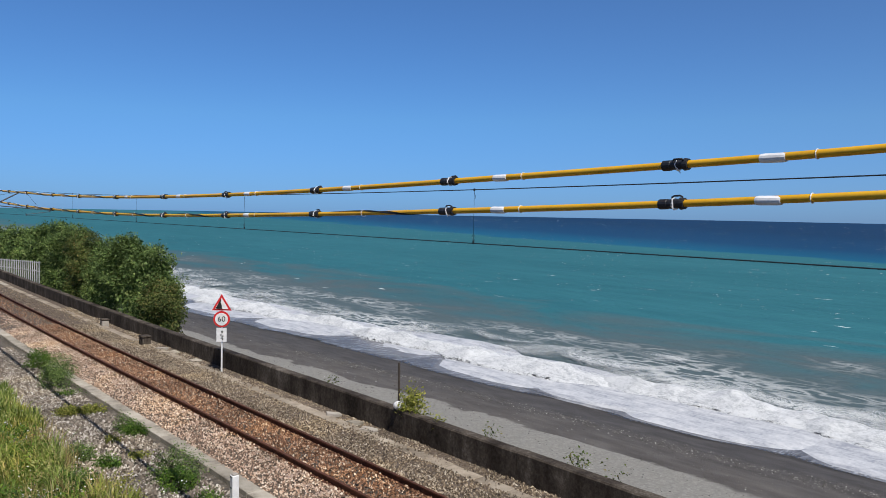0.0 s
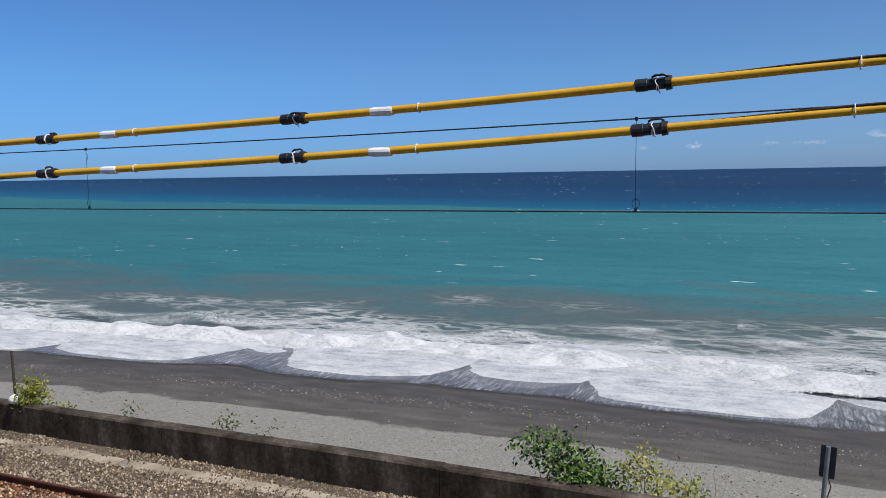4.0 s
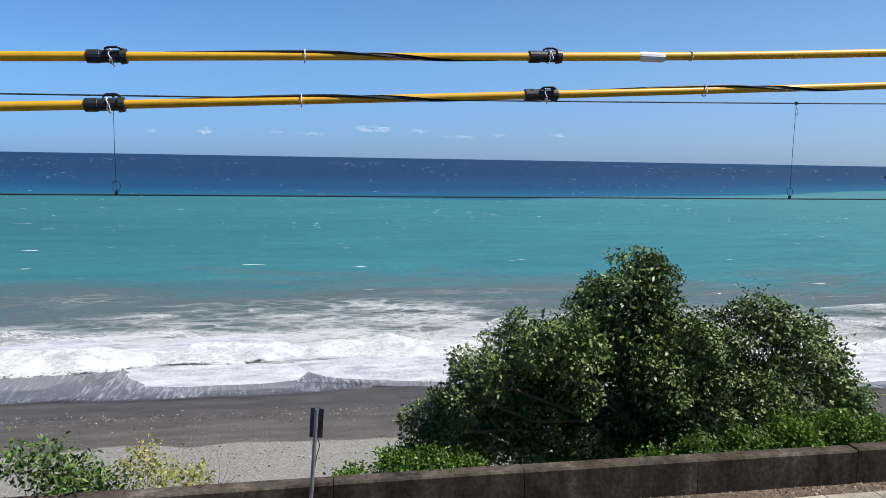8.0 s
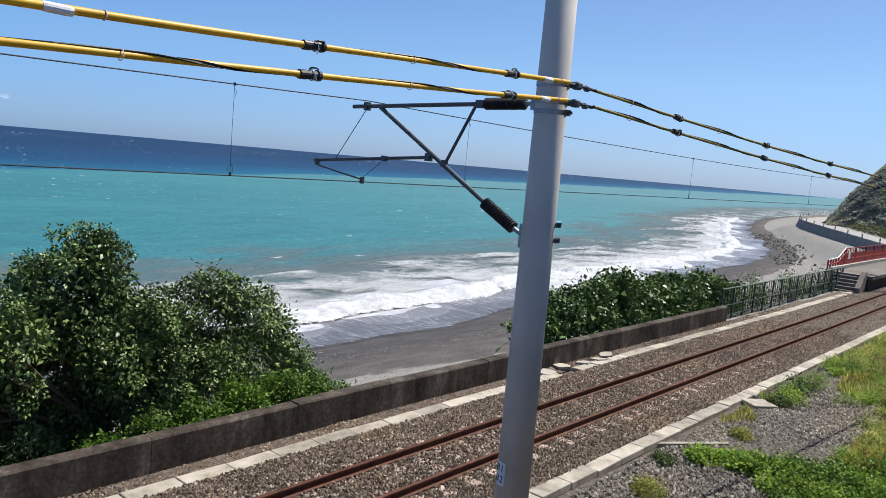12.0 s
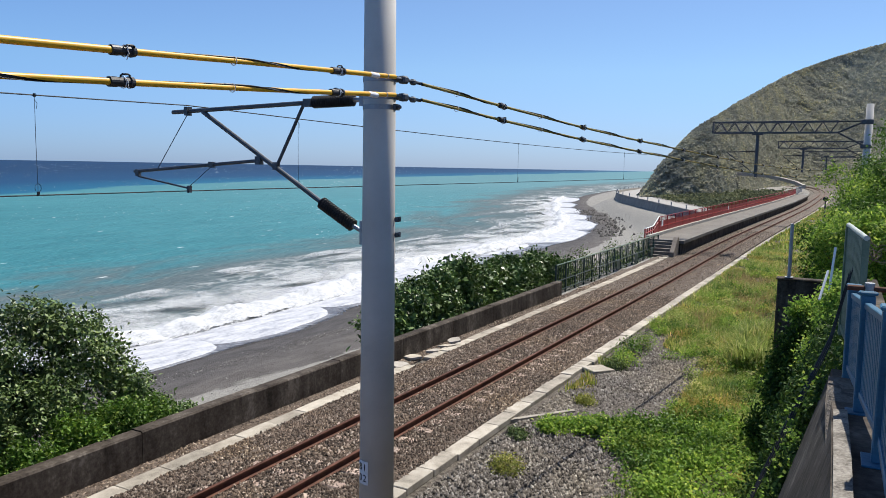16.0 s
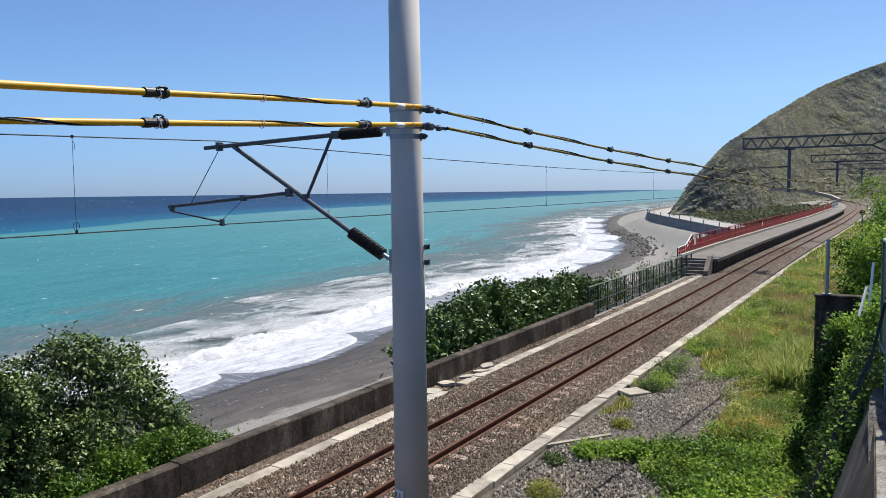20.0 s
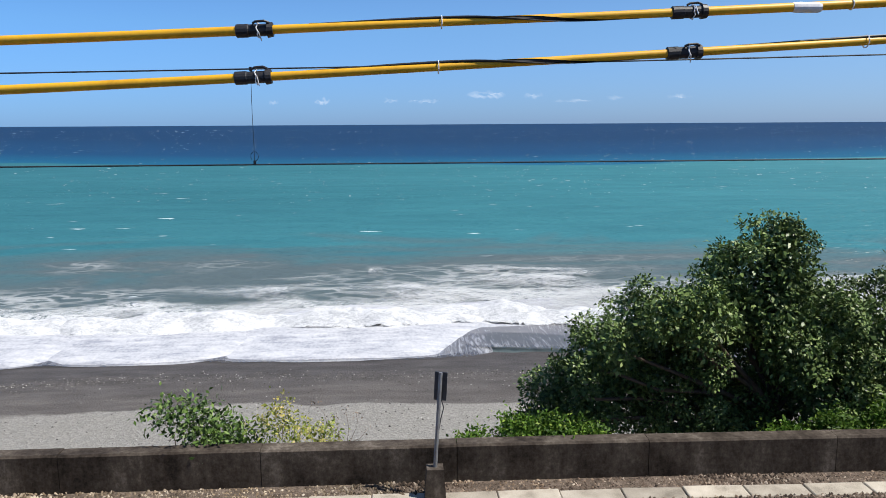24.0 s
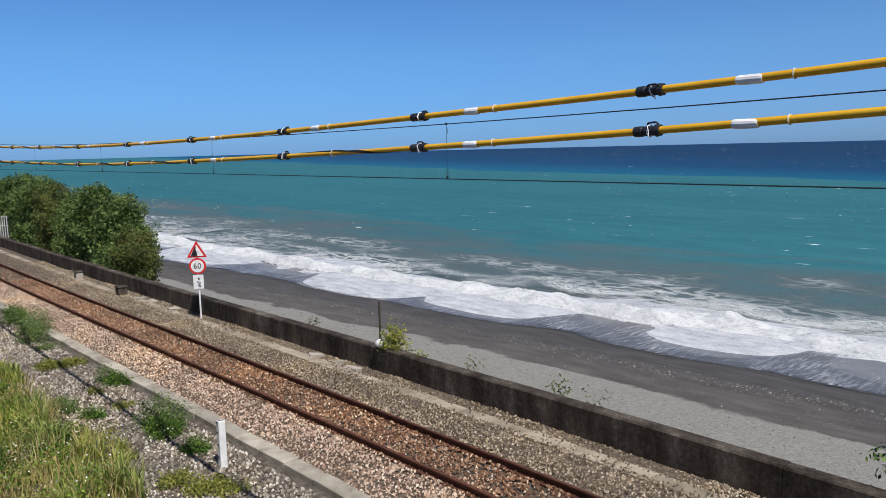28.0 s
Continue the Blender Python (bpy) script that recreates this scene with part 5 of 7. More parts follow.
# ---- plants ----
def leaves(lobes, count, size, seed, clump=9, droop=0.25, wide=0.52, shell=0.42, knobs=0, face=(0, 0, 0.55), loose=0.0):
    """Leaves in small sprays over lobes of (x, y, z, radius, squash): lopsided, with gaps between the sprays."""
    g = np.random.RandomState(seed)
    lob = np.array(lobes, float)
    if knobs:
        # each lobe breaks up into smaller boughs standing out from it
        kd = g.randn(len(lob), knobs, 3) + np.array([0.15, 0, 0.35])
        kd /= np.linalg.norm(kd, axis=2)[:, :, None]
        kr = lob[:, None, 3:4] * g.uniform(0.17 + 0.05 * loose, 0.36 + 0.07 * loose, (len(lob), knobs, 1))
        kc = lob[:, None, :3] + kd * lob[:, None, 3:4] * g.uniform(0.5 + 0.1 * loose, 0.86 + 0.14 * loose, (len(lob), knobs, 1)) * np.concatenate([np.ones((len(lob), 1, 2)), lob[:, None, 4:5]], 2)
        ks = np.full((len(lob), knobs, 1), 0.8)
        inner = lob.copy()
        inner[:, 3] *= 0.62 - 0.17 * loose
        lob = np.concatenate([inner, np.concatenate([kc, kr, ks], 2).reshape(-1, 5)])
    w = lob[:, 3] ** 2
    m = count // clump
    k = g.choice(len(lob), m, p=w / w.sum())
    d = g.randn(m, 3)
    d /= np.linalg.norm(d, axis=1)[:, None]
    rad = lob[k, 3] * (1 - shell * g.rand(m) ** 1.6 + (0.32 - 0.12 * loose) * g.rand(m) ** 5) * (1 + 0.16 * np.sin(3.1 * d[:, 0] + 2.3 * k) * np.cos(4.0 * d[:, 2] + k))
    c = lob[k, :3] + d * rad[:, None] * np.stack([np.ones(m), np.ones(m), lob[k, 4]], 1)
    c = np.repeat(c, clump, 0) + g.randn(m * clump, 3) * size * 1.15
    out = np.repeat(d, clump, 0)
    n = len(c)
    axis = g.randn(n, 3) * 0.7 + out * 0.5
    axis[:, 2] -= droop
    axis /= np.linalg.norm(axis, axis=1)[:, None]
    nor = g.randn(n, 3) * (0.55 - 0.2 * loose) + np.array(face) * (1 - 0.3 * loose) + out * (0.5 + 0.7 * loose)
    side = np.cross(axis, nor)
    side /= np.linalg.norm(side, axis=1)[:, None] + 1e-9
    up = np.cross(side, axis)
    L = (size * g.uniform(0.6, 1.35, n))[:, None]
    a, b = c, c + axis * L
    mid = c + axis * L * 0.45 + up * L * 0.08
    co = np.stack([a, mid + side * L * wide * 0.5, b - up * L * 0.06, mid - side * L * wide * 0.5], 1).reshape(-1, 3)
    q = np.arange(n)[:, None] * 4 + np.arange(4)[None]
    return co, q


def sprays(lobes, tuft, size, per, seed, cover=1.0, wide=0.5, lift=0.5, sprig=0.12):
    """A crown of leafy sprays set over lobes of (x, y, z, radius, squash): each spray is a small cushion of leaves
    turned outwards and up, with dark gaps between the sprays and some shoots that stand out past the rest."""
    g = np.random.RandomState(seed)
    lob = np.array(lobes, float)
    n = np.maximum(6, (cover * 4 * (lob[:, 3] / tuft) ** 2)).astype(int)
    k = np.repeat(np.arange(len(lob)), n)
    m = len(k)
    d = g.randn(m, 3)
    d[:, 2] += 0.25
    d /= np.linalg.norm(d, axis=1)[:, None]
    shoot = g.rand(m) < sprig
    dent = 1 + 0.13 * np.sin(4.1 * d[:, 0] + 1.7 * k) * np.cos(3.7 * d[:, 1] + 2.9 * k) + 0.1 * np.sin(7 * d[:, 2] + k)
    rad = lob[k, 3] * dent * np.where(shoot, g.uniform(1.0, 1.22, m), 1.03 - 0.45 * g.rand(m) ** 1.5)
    c = lob[k, :3] + d * rad[:, None] * np.stack([np.ones(m), np.ones(m), lob[k, 4]], 1)
    # no spray stands inside another lobe's heart, where it could not be seen
    gone = np.zeros(m, bool)
    for x, y, z, r, q in lob:
        e = (c - np.array([x, y, z])) / np.array([1, 1, q])
        gone |= np.einsum("ij,ij->i", e, e) < (0.52 * r) ** 2
    c, d, shoot = c[~gone], d[~gone], shoot[~gone]
    m = len(c)
    tr = tuft * g.uniform(0.55, 1.3, m) * np.where(shoot, 0.6, 1.0)
    face = d * 0.8 + np.array([0.1, 0, lift]) + g.randn(m, 3) * 0.25
    face /= np.linalg.norm(face, axis=1)[:, None]
    cnt = np.maximum(5, (per * (tr / tuft) ** 2)).astype(int)
    i = np.repeat(np.arange(m), cnt)
    n = len(i)
    f = face[i]
    off = g.randn(n, 3)
    off -= f * np.einsum("ij,ij->i", off, f)[:, None]
    off /= np.linalg.norm(off, axis=1)[:, None] + 1e-9
    rr = g.rand(n) ** 0.6
    c = c[i] + off * (tr[i] * rr)[:, None] + f * (tr[i] * (0.45 * (1 - rr ** 2) + 0.3 * g.randn(n)))[:, None]
    axis = off * (0.5 + rr[:, None]) + f * 0.35 + g.randn(n, 3) * 0.45
    axis[:, 2] -= 0.2
    axis /= np.linalg.norm(axis, axis=1)[:, None]
    nor = f * 0.9 + off * 0.35 + g.randn(n, 3) * 0.42
    side = np.cross(axis, nor)
    side /= np.linalg.norm(side, axis=1)[:, None] + 1e-9
    up = np.cross(side, axis)
    L = (size * g.uniform(0.6, 1.35, n))[:, None]
    mid = c + axis * L * 0.45 + up * L * 0.08
    co = np.stack([c, mid + side * L * wide * 0.5, c + axis * L - up * L * 0.08, mid - side * L * wide * 0.5], 1).reshape(-1, 3)
    return co, np.arange(n)[:, None] * 4 + np.arange(4)[None]


def limb(a, b, r0, r1, g, n=6, bend=0.12):
    a, b = Vector(a), Vector(b)
    pts = [a.lerp(b, i / (n - 1)) + Vector((g.uniform(-1, 1), g.uniform(-1, 1), g.uniform(-0.4, 0.6))) * bend * (0 if i in (0, n - 1) else 1) for i in range(n)]
    return Shape().tube(pts, [r0 + (r1 - r0) * i / (n - 1) for i in range(n)], 7)


def tree(name, label, base, trunk_r, fork, lobes, count, size, mat, seed, category="tree", group="", clump=9, bark=None, loose=0.0, tuft=0.0, per=50, cover=1.0, wide=0.5, sprig=0.12, boughs=0, face=(0, 0, 0.55)):
    """Trunk, limbs that reach into each lobe, and a crown of single leaves."""
    g = random.Random(seed)
    t = thing(name, label, category, base, group)
    o = Vector(base)
    rel = [(x - o.x, y - o.y, z - o.z, r, s) for x, y, z, r, s in lobes]
    bark = bark or M_BARK
    part("trunk", limb((0, 0, -0.3), fork, trunk_r, trunk_r * 0.7, g, 6, trunk_r * 0.8), bark, t, smooth=True)
    for x, y, z, r, s in rel[:14]:
        part("limb", limb(fork, (x, y, z), trunk_r * (0.24 if tuft else 0.5), min(0.02, trunk_r * 0.2), g, 6, 0.15 * r + 0.05), bark, t, smooth=True)
    if tuft:
        if boughs:
            gb = random.Random(seed + 7)
            split = []
            for x, y, z, r, q in rel:
                for _ in range(boughs):
                    d = Vector((gb.gauss(0, 1), gb.gauss(0, 1), gb.gauss(0.25, 1))).normalized() * r * gb.uniform(0.45, 0.95)
                    split.append((x + d.x, y + d.y, z + d.z * q, r * gb.uniform(0.26, 0.5), gb.uniform(0.7, 0.95)))
            inner, rel = rel, split
        else:
            inner = rel
        co, q = sprays(rel, tuft, size, per, seed, cover, wide, sprig=sprig)
    else:
        co, q = leaves(rel, count, size, seed, clump, knobs=int(20 - 8 * loose) if count > 4000 else 0, loose=loose, face=face)
    part("crown", raw_mesh("crown", co, q, mat), None, t)
    if tuft:
        co, q = leaves([(x, y, z, r * (0.62 if boughs else 0.78), s) for x, y, z, r, s in inner], count, size * 1.7, seed + 1, 6, shell=0.5)
        part("inner_crown", raw_mesh("inner_crown", co, q, mat), None, t, "dark leaves inside the crown")
    return t


tree("banyan_tree", "large dark-green broad-crowned tree behind the sea wall", (7.2, 13.9, -1.6), 0.26, (0.1, -0.2, 1.3),
     [(6.75, 13.3, 2.92, 0.6, 1), (7.0, 13.3, 3.2, 0.36, 1), (6.0, 13.3, 2.55, 0.5, 1), (7.25, 13.3, 2.5, 0.58, 1), (6.6, 13.4, 1.9, 0.85, 1), (4.7, 12.6, 2.0, 0.48, 1), (5.4, 12.5, 1.85, 0.6, 1), (5.3, 13.4, 1.75, 0.6, 1), (4.5, 13.3, 1.85, 0.45, 1), (3.75, 12.9, 1.35, 0.48, 1), (3.3, 13.1, 0.9, 0.42, 1), (3.0, 13.5, 0.3, 0.45, 1), (2.75, 13.4, -0.3, 0.45, 0.9),
      (9.4, 13.3, 2.2, 0.62, 1), (10.2, 13.4, 1.9, 0.66, 1), (10.95, 13.3, 1.3, 0.7, 1), (11.45, 13.2, 0.5, 0.62, 1), (8.3, 13.2, 1.5, 0.85, 1), (7.3, 13.0, 1.2, 0.95, 1), (8.2, 13.0, 0.4, 1.05, 1), (9.7, 13.1, 0.8, 1.0, 1), (5.7, 13.9, 0.75, 0.9, 1),
      (4.7, 13.9, 0.6, 0.8, 1), (4.1, 14.0, -0.2, 0.75, 1), (6.2, 13.9, -0.2, 0.95, 1), (5.2, 13.9, -0.5, 0.9, 0.8), (10.6, 12.9, -0.3, 0.9, 0.9), (12.2, 13.0, -0.35, 0.55, 0.9), (12.9, 13.1, -0.65, 0.45, 0.8), (8.0, 12.8, -0.5, 0.9, 0.8),
      (6.2, 14.4, 1.3, 1.1, 1), (7.8, 14.3, 1.0, 1.3, 1), (4.8, 14.6, 0.5, 1.1, 1), (3.6, 13.8, -0.4, 0.6, 0.8), (9.4, 14.2, 0.6, 1.2, 1), (6.9, 13.5, -0.75, 0.85, 0.9), (7.4, 14.3, -0.3, 1.0, 1), (6.0, 13.6, -1.0, 0.7, 0.8)],
     60000, 0.066, M_BANYAN, 101, tuft=0.17, per=56, cover=0.7, wide=0.6, boughs=7)
tree("bright_shrub", "bright green shrub spilling over the sea wall", (9.6, 11.9, -1.2), 0.05, (0, 0, 0.5), [(8.4, 11.9, 0.1, 0.5, 0.8), (9.3, 11.9, 0.3, 0.5, 0.8), (10.3, 11.95, 0.3, 0.55, 0.8), (11.1, 12.0, 0.15, 0.5, 0.8), (7.4, 11.9, 0.05, 0.45, 0.7), (6.6, 11.85, -0.1, 0.4, 0.7)], 16000, 0.075, M_LEAF2, 102, "shrub", "shrubs")
tree("bright_shrub", "low bright green shrub behind the sea wall", (1.9, 12.1, -1.2), 0.04, (0, 0, 0.5), [(1.3, 11.9, -0.1, 0.4, 0.7), (2.0, 11.9, 0.1, 0.42, 0.8), (2.7, 11.95, 0.1, 0.45, 0.8), (3.3, 12.0, 0.0, 0.35, 0.7)], 11000, 0.075, M_LEAF2, 103, "shrub", "shrubs")
HEDGE = []
gh = random.Random(1040)
for x, top in ((21.3, 0.55), (22.3, 1.2), (23.4, 1.5), (24.4, 1.7), (25.7, 1.85), (26.9, 1.62), (28.3, 1.5), (29.8, 1.42), (31.3, 1.47), (33.0, 1.35), (34.6, 1.4), (36.0, 1.1), (37.2, 0.6)):
    for k in range(3):
        r = gh.uniform(0.5, 0.75)
        HEDGE.append((x + gh.uniform(-0.45, 0.45), 12.35 + 0.35 * k + gh.uniform(-0.2, 0.2), top - r - (0.05, 0.0, 0.2)[k] - gh.uniform(0, 0.15), r, 0.95))
    HEDGE.append((x, 12.2, top - 1.6, 0.8, 0.9))
tree("hedge_bush", "dense dark-green broad-leaved bush behind the sea wall", (27, 12.9, -1.8), 0.12, (0, 0, 1.2),
     HEDGE, 12000, 0.13, M_HEDGE, 104, "bush", tuft=0.3, per=46, cover=1.0, boughs=4, wide=0.6, sprig=0.16)
LEFT = [(-36.4, 12.0, 0.7, 1.35), (-38.9, 12.1, 2.0, 1.6), (-42.2, 12.2, 2.45, 1.5), (-46, 12.2, 1.6, 1.6), (-51, 12.4, 1.75, 1.75), (-56.5, 12.4, 2.2, 1.9), (-62, 12.5, 2.0, 1.9), (-69, 12.4, 1.4, 2.1), (-77, 12.3, 1.0, 2.2), (-87, 12.2, 0.8, 2.4)]
for i, (x, y, z, r) in enumerate(LEFT):
    g = random.Random(300 + i)
    lob = [(x + g.uniform(-0.9, 0.9) * r, y + g.uniform(-0.3, 0.4) * r, z + g.uniform(-0.95, 0.75) * r * 0.8, r * g.uniform(0.4, 0.62), 1) for _ in range(8)] + [(x, y, z, r * 0.85, 1), (x + 0.3, y - 0.2, z - r * 0.95, r * 0.8, 0.9), (x - 0.6 * r, y, z - r * 1.1, r * 0.7, 0.9)]
    tree("coastal_tree", "brownish-green coastal tree leaning over the sea wall" if i % 3 == 1 else "green coastal tree behind the sea wall", (x, y + 0.5, -1.8), 0.14, (0, 0, 1.6), lob, 8000 if i < 6 else 3000, 0.105 if i < 6 else 0.18, M_LEAF3 if i in (0, 4) else M_LEAF, 310 + i, "tree", "coastal trees", tuft=0.3 if i < 6 else 0.42, per=62 if i < 6 else 40, cover=0.75, wide=0.46, boughs=6)
tree("broadleaf_shrub", "small broad-leaved shrub with thin bare stems behind the sea wall", (-3.3, 11.8, -0.9), 0.022, (0.05, 0, 0.7), [(-3.75, 11.7, 0.72, 0.2, 0.8), (-3.45, 11.7, 0.85, 0.22, 0.7), (-3.15, 11.75, 0.6, 0.34, 0.9), (-2.85, 11.8, 0.45, 0.32, 0.9), (-2.6, 11.8, 0.3, 0.26, 0.8), (-3.0, 11.7, 0.3, 0.3, 0.8), (-2.35, 11.85, 0.22, 0.18, 0.7)], 2300, 0.09, M_HEDGE, 105, "shrub", "shrubs", 6, M_TWIG)
tree("yellow_shrub", "sparse yellow-green shrub with dry twigs behind the sea wall", (-1.8, 11.9, -0.9), 0.015, (0, 0, 0.6), [(-2.2, 11.8, 0.35, 0.2, 1.1), (-1.95, 11.8, 0.5, 0.2, 1.2), (-1.6, 11.85, 0.4, 0.25, 1), (-1.35, 11.9, 0.3, 0.22, 0.8), (-1.05, 11.9, 0.28, 0.2, 0.8), (-1.7, 11.8, 0.85, 0.1, 1)], 1200, 0.07, M_GRASS2, 106, "shrub", "shrubs", 7, M_TWIG)
tree("dry_weed", "bare dry twigs of a dead weed behind the sea wall", (-0.75, 11.8, -0.5), 0.01, (0, 0, 0.45), [(-0.95, 11.8, 0.6, 0.02, 1), (-0.55, 11.8, 0.62, 0.02, 1), (-0.75, 11.75, 0.72, 0.02, 1), (-1.25, 11.8, 0.85, 0.02, 1), (-0.4, 11.8, 0.4, 0.02, 1)], 60, 0.04, M_TWIG, 107, "weed", "", 5, M_TWIG)
tree("wall_bush", "small bright green bush growing beside a thin post behind the wall", (-14.75, 11.25, -0.5), 0.02, (0, 0, 0.5), [(-15.0, 11.2, 0.72, 0.2, 1), (-14.85, 11.2, 0.5, 0.22, 1.1), (-15.1, 11.2, 0.4, 0.2, 1), (-14.4, 11.22, 0.3, 0.1, 1), (-13.9, 11.22, 0.28, 0.1, 1)], 1500, 0.075, M_YELLOWLEAF, 108, "bush", "", 7, M_TWIG)
for i, (x, n) in enumerate(((-12.4, 60), (-9.85, 110), (-8.9, 30), (-19, 60))):
    tree("wall_weed", "small dry weed sprouting behind the wall top", (x, float(track_y(x)) + 3.25, -0.2), 0.008, (0, 0, 0.3), [(x - 0.1, float(track_y(x)) + 3.25, 0.42, 0.1, 0.8), (x + 0.15, float(track_y(x)) + 3.25, 0.38, 0.13, 0.7)], n, 0.07, M_LEAF3, 120 + i, "weed", "wall weeds", 5, M_TWIG)

# right bank: scrub over the retaining wall
BANK = [(24.5, -0.2, 2.6, 1.1), (27, -1.0, 3.6, 1.6), (30, -1.4, 4.4, 1.8), (29, 0.5, 2.2, 1.3), (33, 0.1, 3.0, 1.7), (35, -2.2, 5.6, 1.9), (38, -0.2, 3.6, 1.9), (42, -0.6, 3.8, 2.0), (47, -1.2, 3.6, 2.0), (53, -2.2, 3.4, 2.1), (60, -3.4, 3.2, 2.3), (68, -4.6, 3.0, 2.6), (20, -2.6, 4.6, 1.9), (16, -3.2, 4.2, 1.8), (36, 1.3, 1.4, 1.2), (44, 1.0, 1.3, 1.2), (78, -6, 3.0, 2.8), (90, -8, 3.0, 3.0)]
for i, (x, y, z, r) in enumerate(BANK):
    g = random.Random(400 + i)
    y, z, r = y - 0.9, z + 0.5, r * 0.92
    lob = [(x + g.uniform(-0.9, 0.9) * r, y + g.uniform(-0.8, 0.8) * r, z + g.uniform(-0.9, 0.7) * r, r * g.uniform(0.4, 0.6), 1) for _ in range(8)] + [(x, y, z, r * 0.8, 1), (x, y, z - r, r * 0.9, 1)]
    tree("bank_shrub", "sunlit leafy shrub on the bank above the track" if i % 2 else "dense green shrub on the bank above the track", (x, y, float(ground_z(np.array(x), np.array(y)))), 0.08, (0, 0, 1.2), lob, 9500 if x < 45 else 4000, 0.12 if x < 45 else 0.23, M_IVY if i % 3 == 0 else M_LEAF2, 410 + i, "shrub", "bank shrubs", 7)


def tufts(name, label, category, count, where, height, seed, mat, blades=7, lean=0.5, width=0.012):
    """Grass: thin bent blades in tufts, all one mesh."""
    g = np.random.RandomState(seed)
    c = where(g, count // blades)
    m = len(c)
    c = np.repeat(c, blades, 0) + np.concatenate([g.randn(m * blades, 2) * 0.05, np.zeros((m * blades, 1))], 1)
    n = len(c)
    h = height * g.uniform(0.45, 1.25, n) * np.repeat(g.uniform(0.6, 1.2, m), blades)
    a = g.uniform(0, math.tau, n)
    dv = np.stack([np.cos(a), np.sin(a), np.zeros(n)], 1)
    sd = np.stack([-np.sin(a), np.cos(a), np.zeros(n)], 1) * (width * g.uniform(0.6, 1.4, n))[:, None]
    l = (lean * g.uniform(0.2, 1, n) * h)[:, None]
    z = np.array([0, 0, 1.0])
    mid = c + dv * l * 0.35 + z * (h * 0.6)[:, None]
    tip = c + dv * l + z * (h * g.uniform(0.7, 1.0, n))[:, None]
    co = np.stack([c - sd, c + sd, mid + sd * 0.8, mid - sd * 0.8, tip], 1).reshape(-1, 3)
    k = np.arange(n)[:, None] * 5
    tri = np.concatenate([k + np.array([[0, 1, 2]]), k + np.array([[0, 2, 3]]), k + np.array([[3, 2, 4]])])
    return tagged(new(name, raw_mesh(name, co, tri, mat)), label, category, kind="stuff")


def patch(x0, x1, d0, d1, seed, cut, fx=0.35, fy=0.6):
    """Where a plant grows: a stretch of the terrace, in noisy patches; on the far left it keeps off the gravel by the kerb."""
    def where(g, n):
        x, d = g.uniform(x0, x1, n * 3), g.uniform(d0, d1, n * 3)
        keep = wavy(x * fx, d * fy, seed) > cut
        edge = np.interp(x, [-31, -27, -24.5, -21.5, -19.3, -16.8, -15, -13, -11], [5.4, 4.9, 4.5, 4.0, 4.05, 3.6, 4.0, 3.7, 3.5])
        keep &= (x > 0) | (track_y(x) + d < edge + 0.5 * wavy(x * 1.5, d * 1.5, seed + 1))
        x, d = x[keep][:n], d[keep][:n]
        y = track_y(x) + d
        return np.stack([x, y, ground_z(x, y) - 0.01], 1)
    return where


tufts("meadow_grass", "long sunlit grass and weeds covering the terrace", "grass", 90000, patch(21.4, 62, -8.2, -2.1, 61, -0.3, 0.7, 1.0), 0.3, 201, M_GRASS, 7, 0.9)
tufts("dry_grass", "wispy dry straw-coloured grass in the meadow", "grass", 14000, patch(22.0, 50, -7.0, -2.4, 68, 0.25, 0.5, 0.8), 0.42, 207, islands("dry_straw", [(0, (0.2, 0.15, 0.06)), (0.5, (0.36, 0.28, 0.12)), (1, (0.5, 0.42, 0.2))], 0.7, 0.1, 0.3), 6, 0.8, 0.008)
tufts("meadow_grass", "short dry grass thinning out along the far terrace", "grass", 26000, patch(60, 130, -7.5, -2.2, 62, -0.7), 0.4, 202, M_GRASS, width=0.03)
tufts("verge_grass", "patchy grass and weeds growing through gravel", "grass", 16000, patch(10, 23, -7.0, -2.2, 63, 0.35), 0.2, 203, M_GRASS)
tufts("tall_grass", "tall grey-green reedy grass beside the ivy-covered wall", "grass", 8000, patch(22.3, 26.5, -6.4, -5.5, 64, -0.9), 1.0, 204, M_GRASS2, 14, 0.8, 0.013)
tufts("meadow_grass", "low mixed grass and weeds below the ivy wall", "grass", 20000, patch(17.8, 21.8, -7.0, -5.0, 69, -0.8, 0.8, 1.1), 0.3, 208, M_GRASS, 7, 0.9)
tufts("left_grass", "tall green grass and weeds on the terrace beside the track", "grass", 26000, patch(-30, -12, -7.4, -3.7, 65, 0.3, 0.8, 1.1), 0.34, 205, M_GRASS2)
tufts("left_grass", "thick tall grass close under the walkway", "grass", 26000, patch(-32, -11, -8.0, -4.2, 66, -0.05, 0.6, 0.9), 0.6, 206, M_GRASS2, 11, 0.75, 0.012)
tufts("left_dry_grass", "wispy straw-coloured grass heads among the tall green grass", "grass", 6400, patch(-30, -12, -8.0, -4.0, 67, 0.0, 0.5, 0.7), 0.6, 209, bpy.data.materials["dry_straw"], 6, 0.8, 0.007)


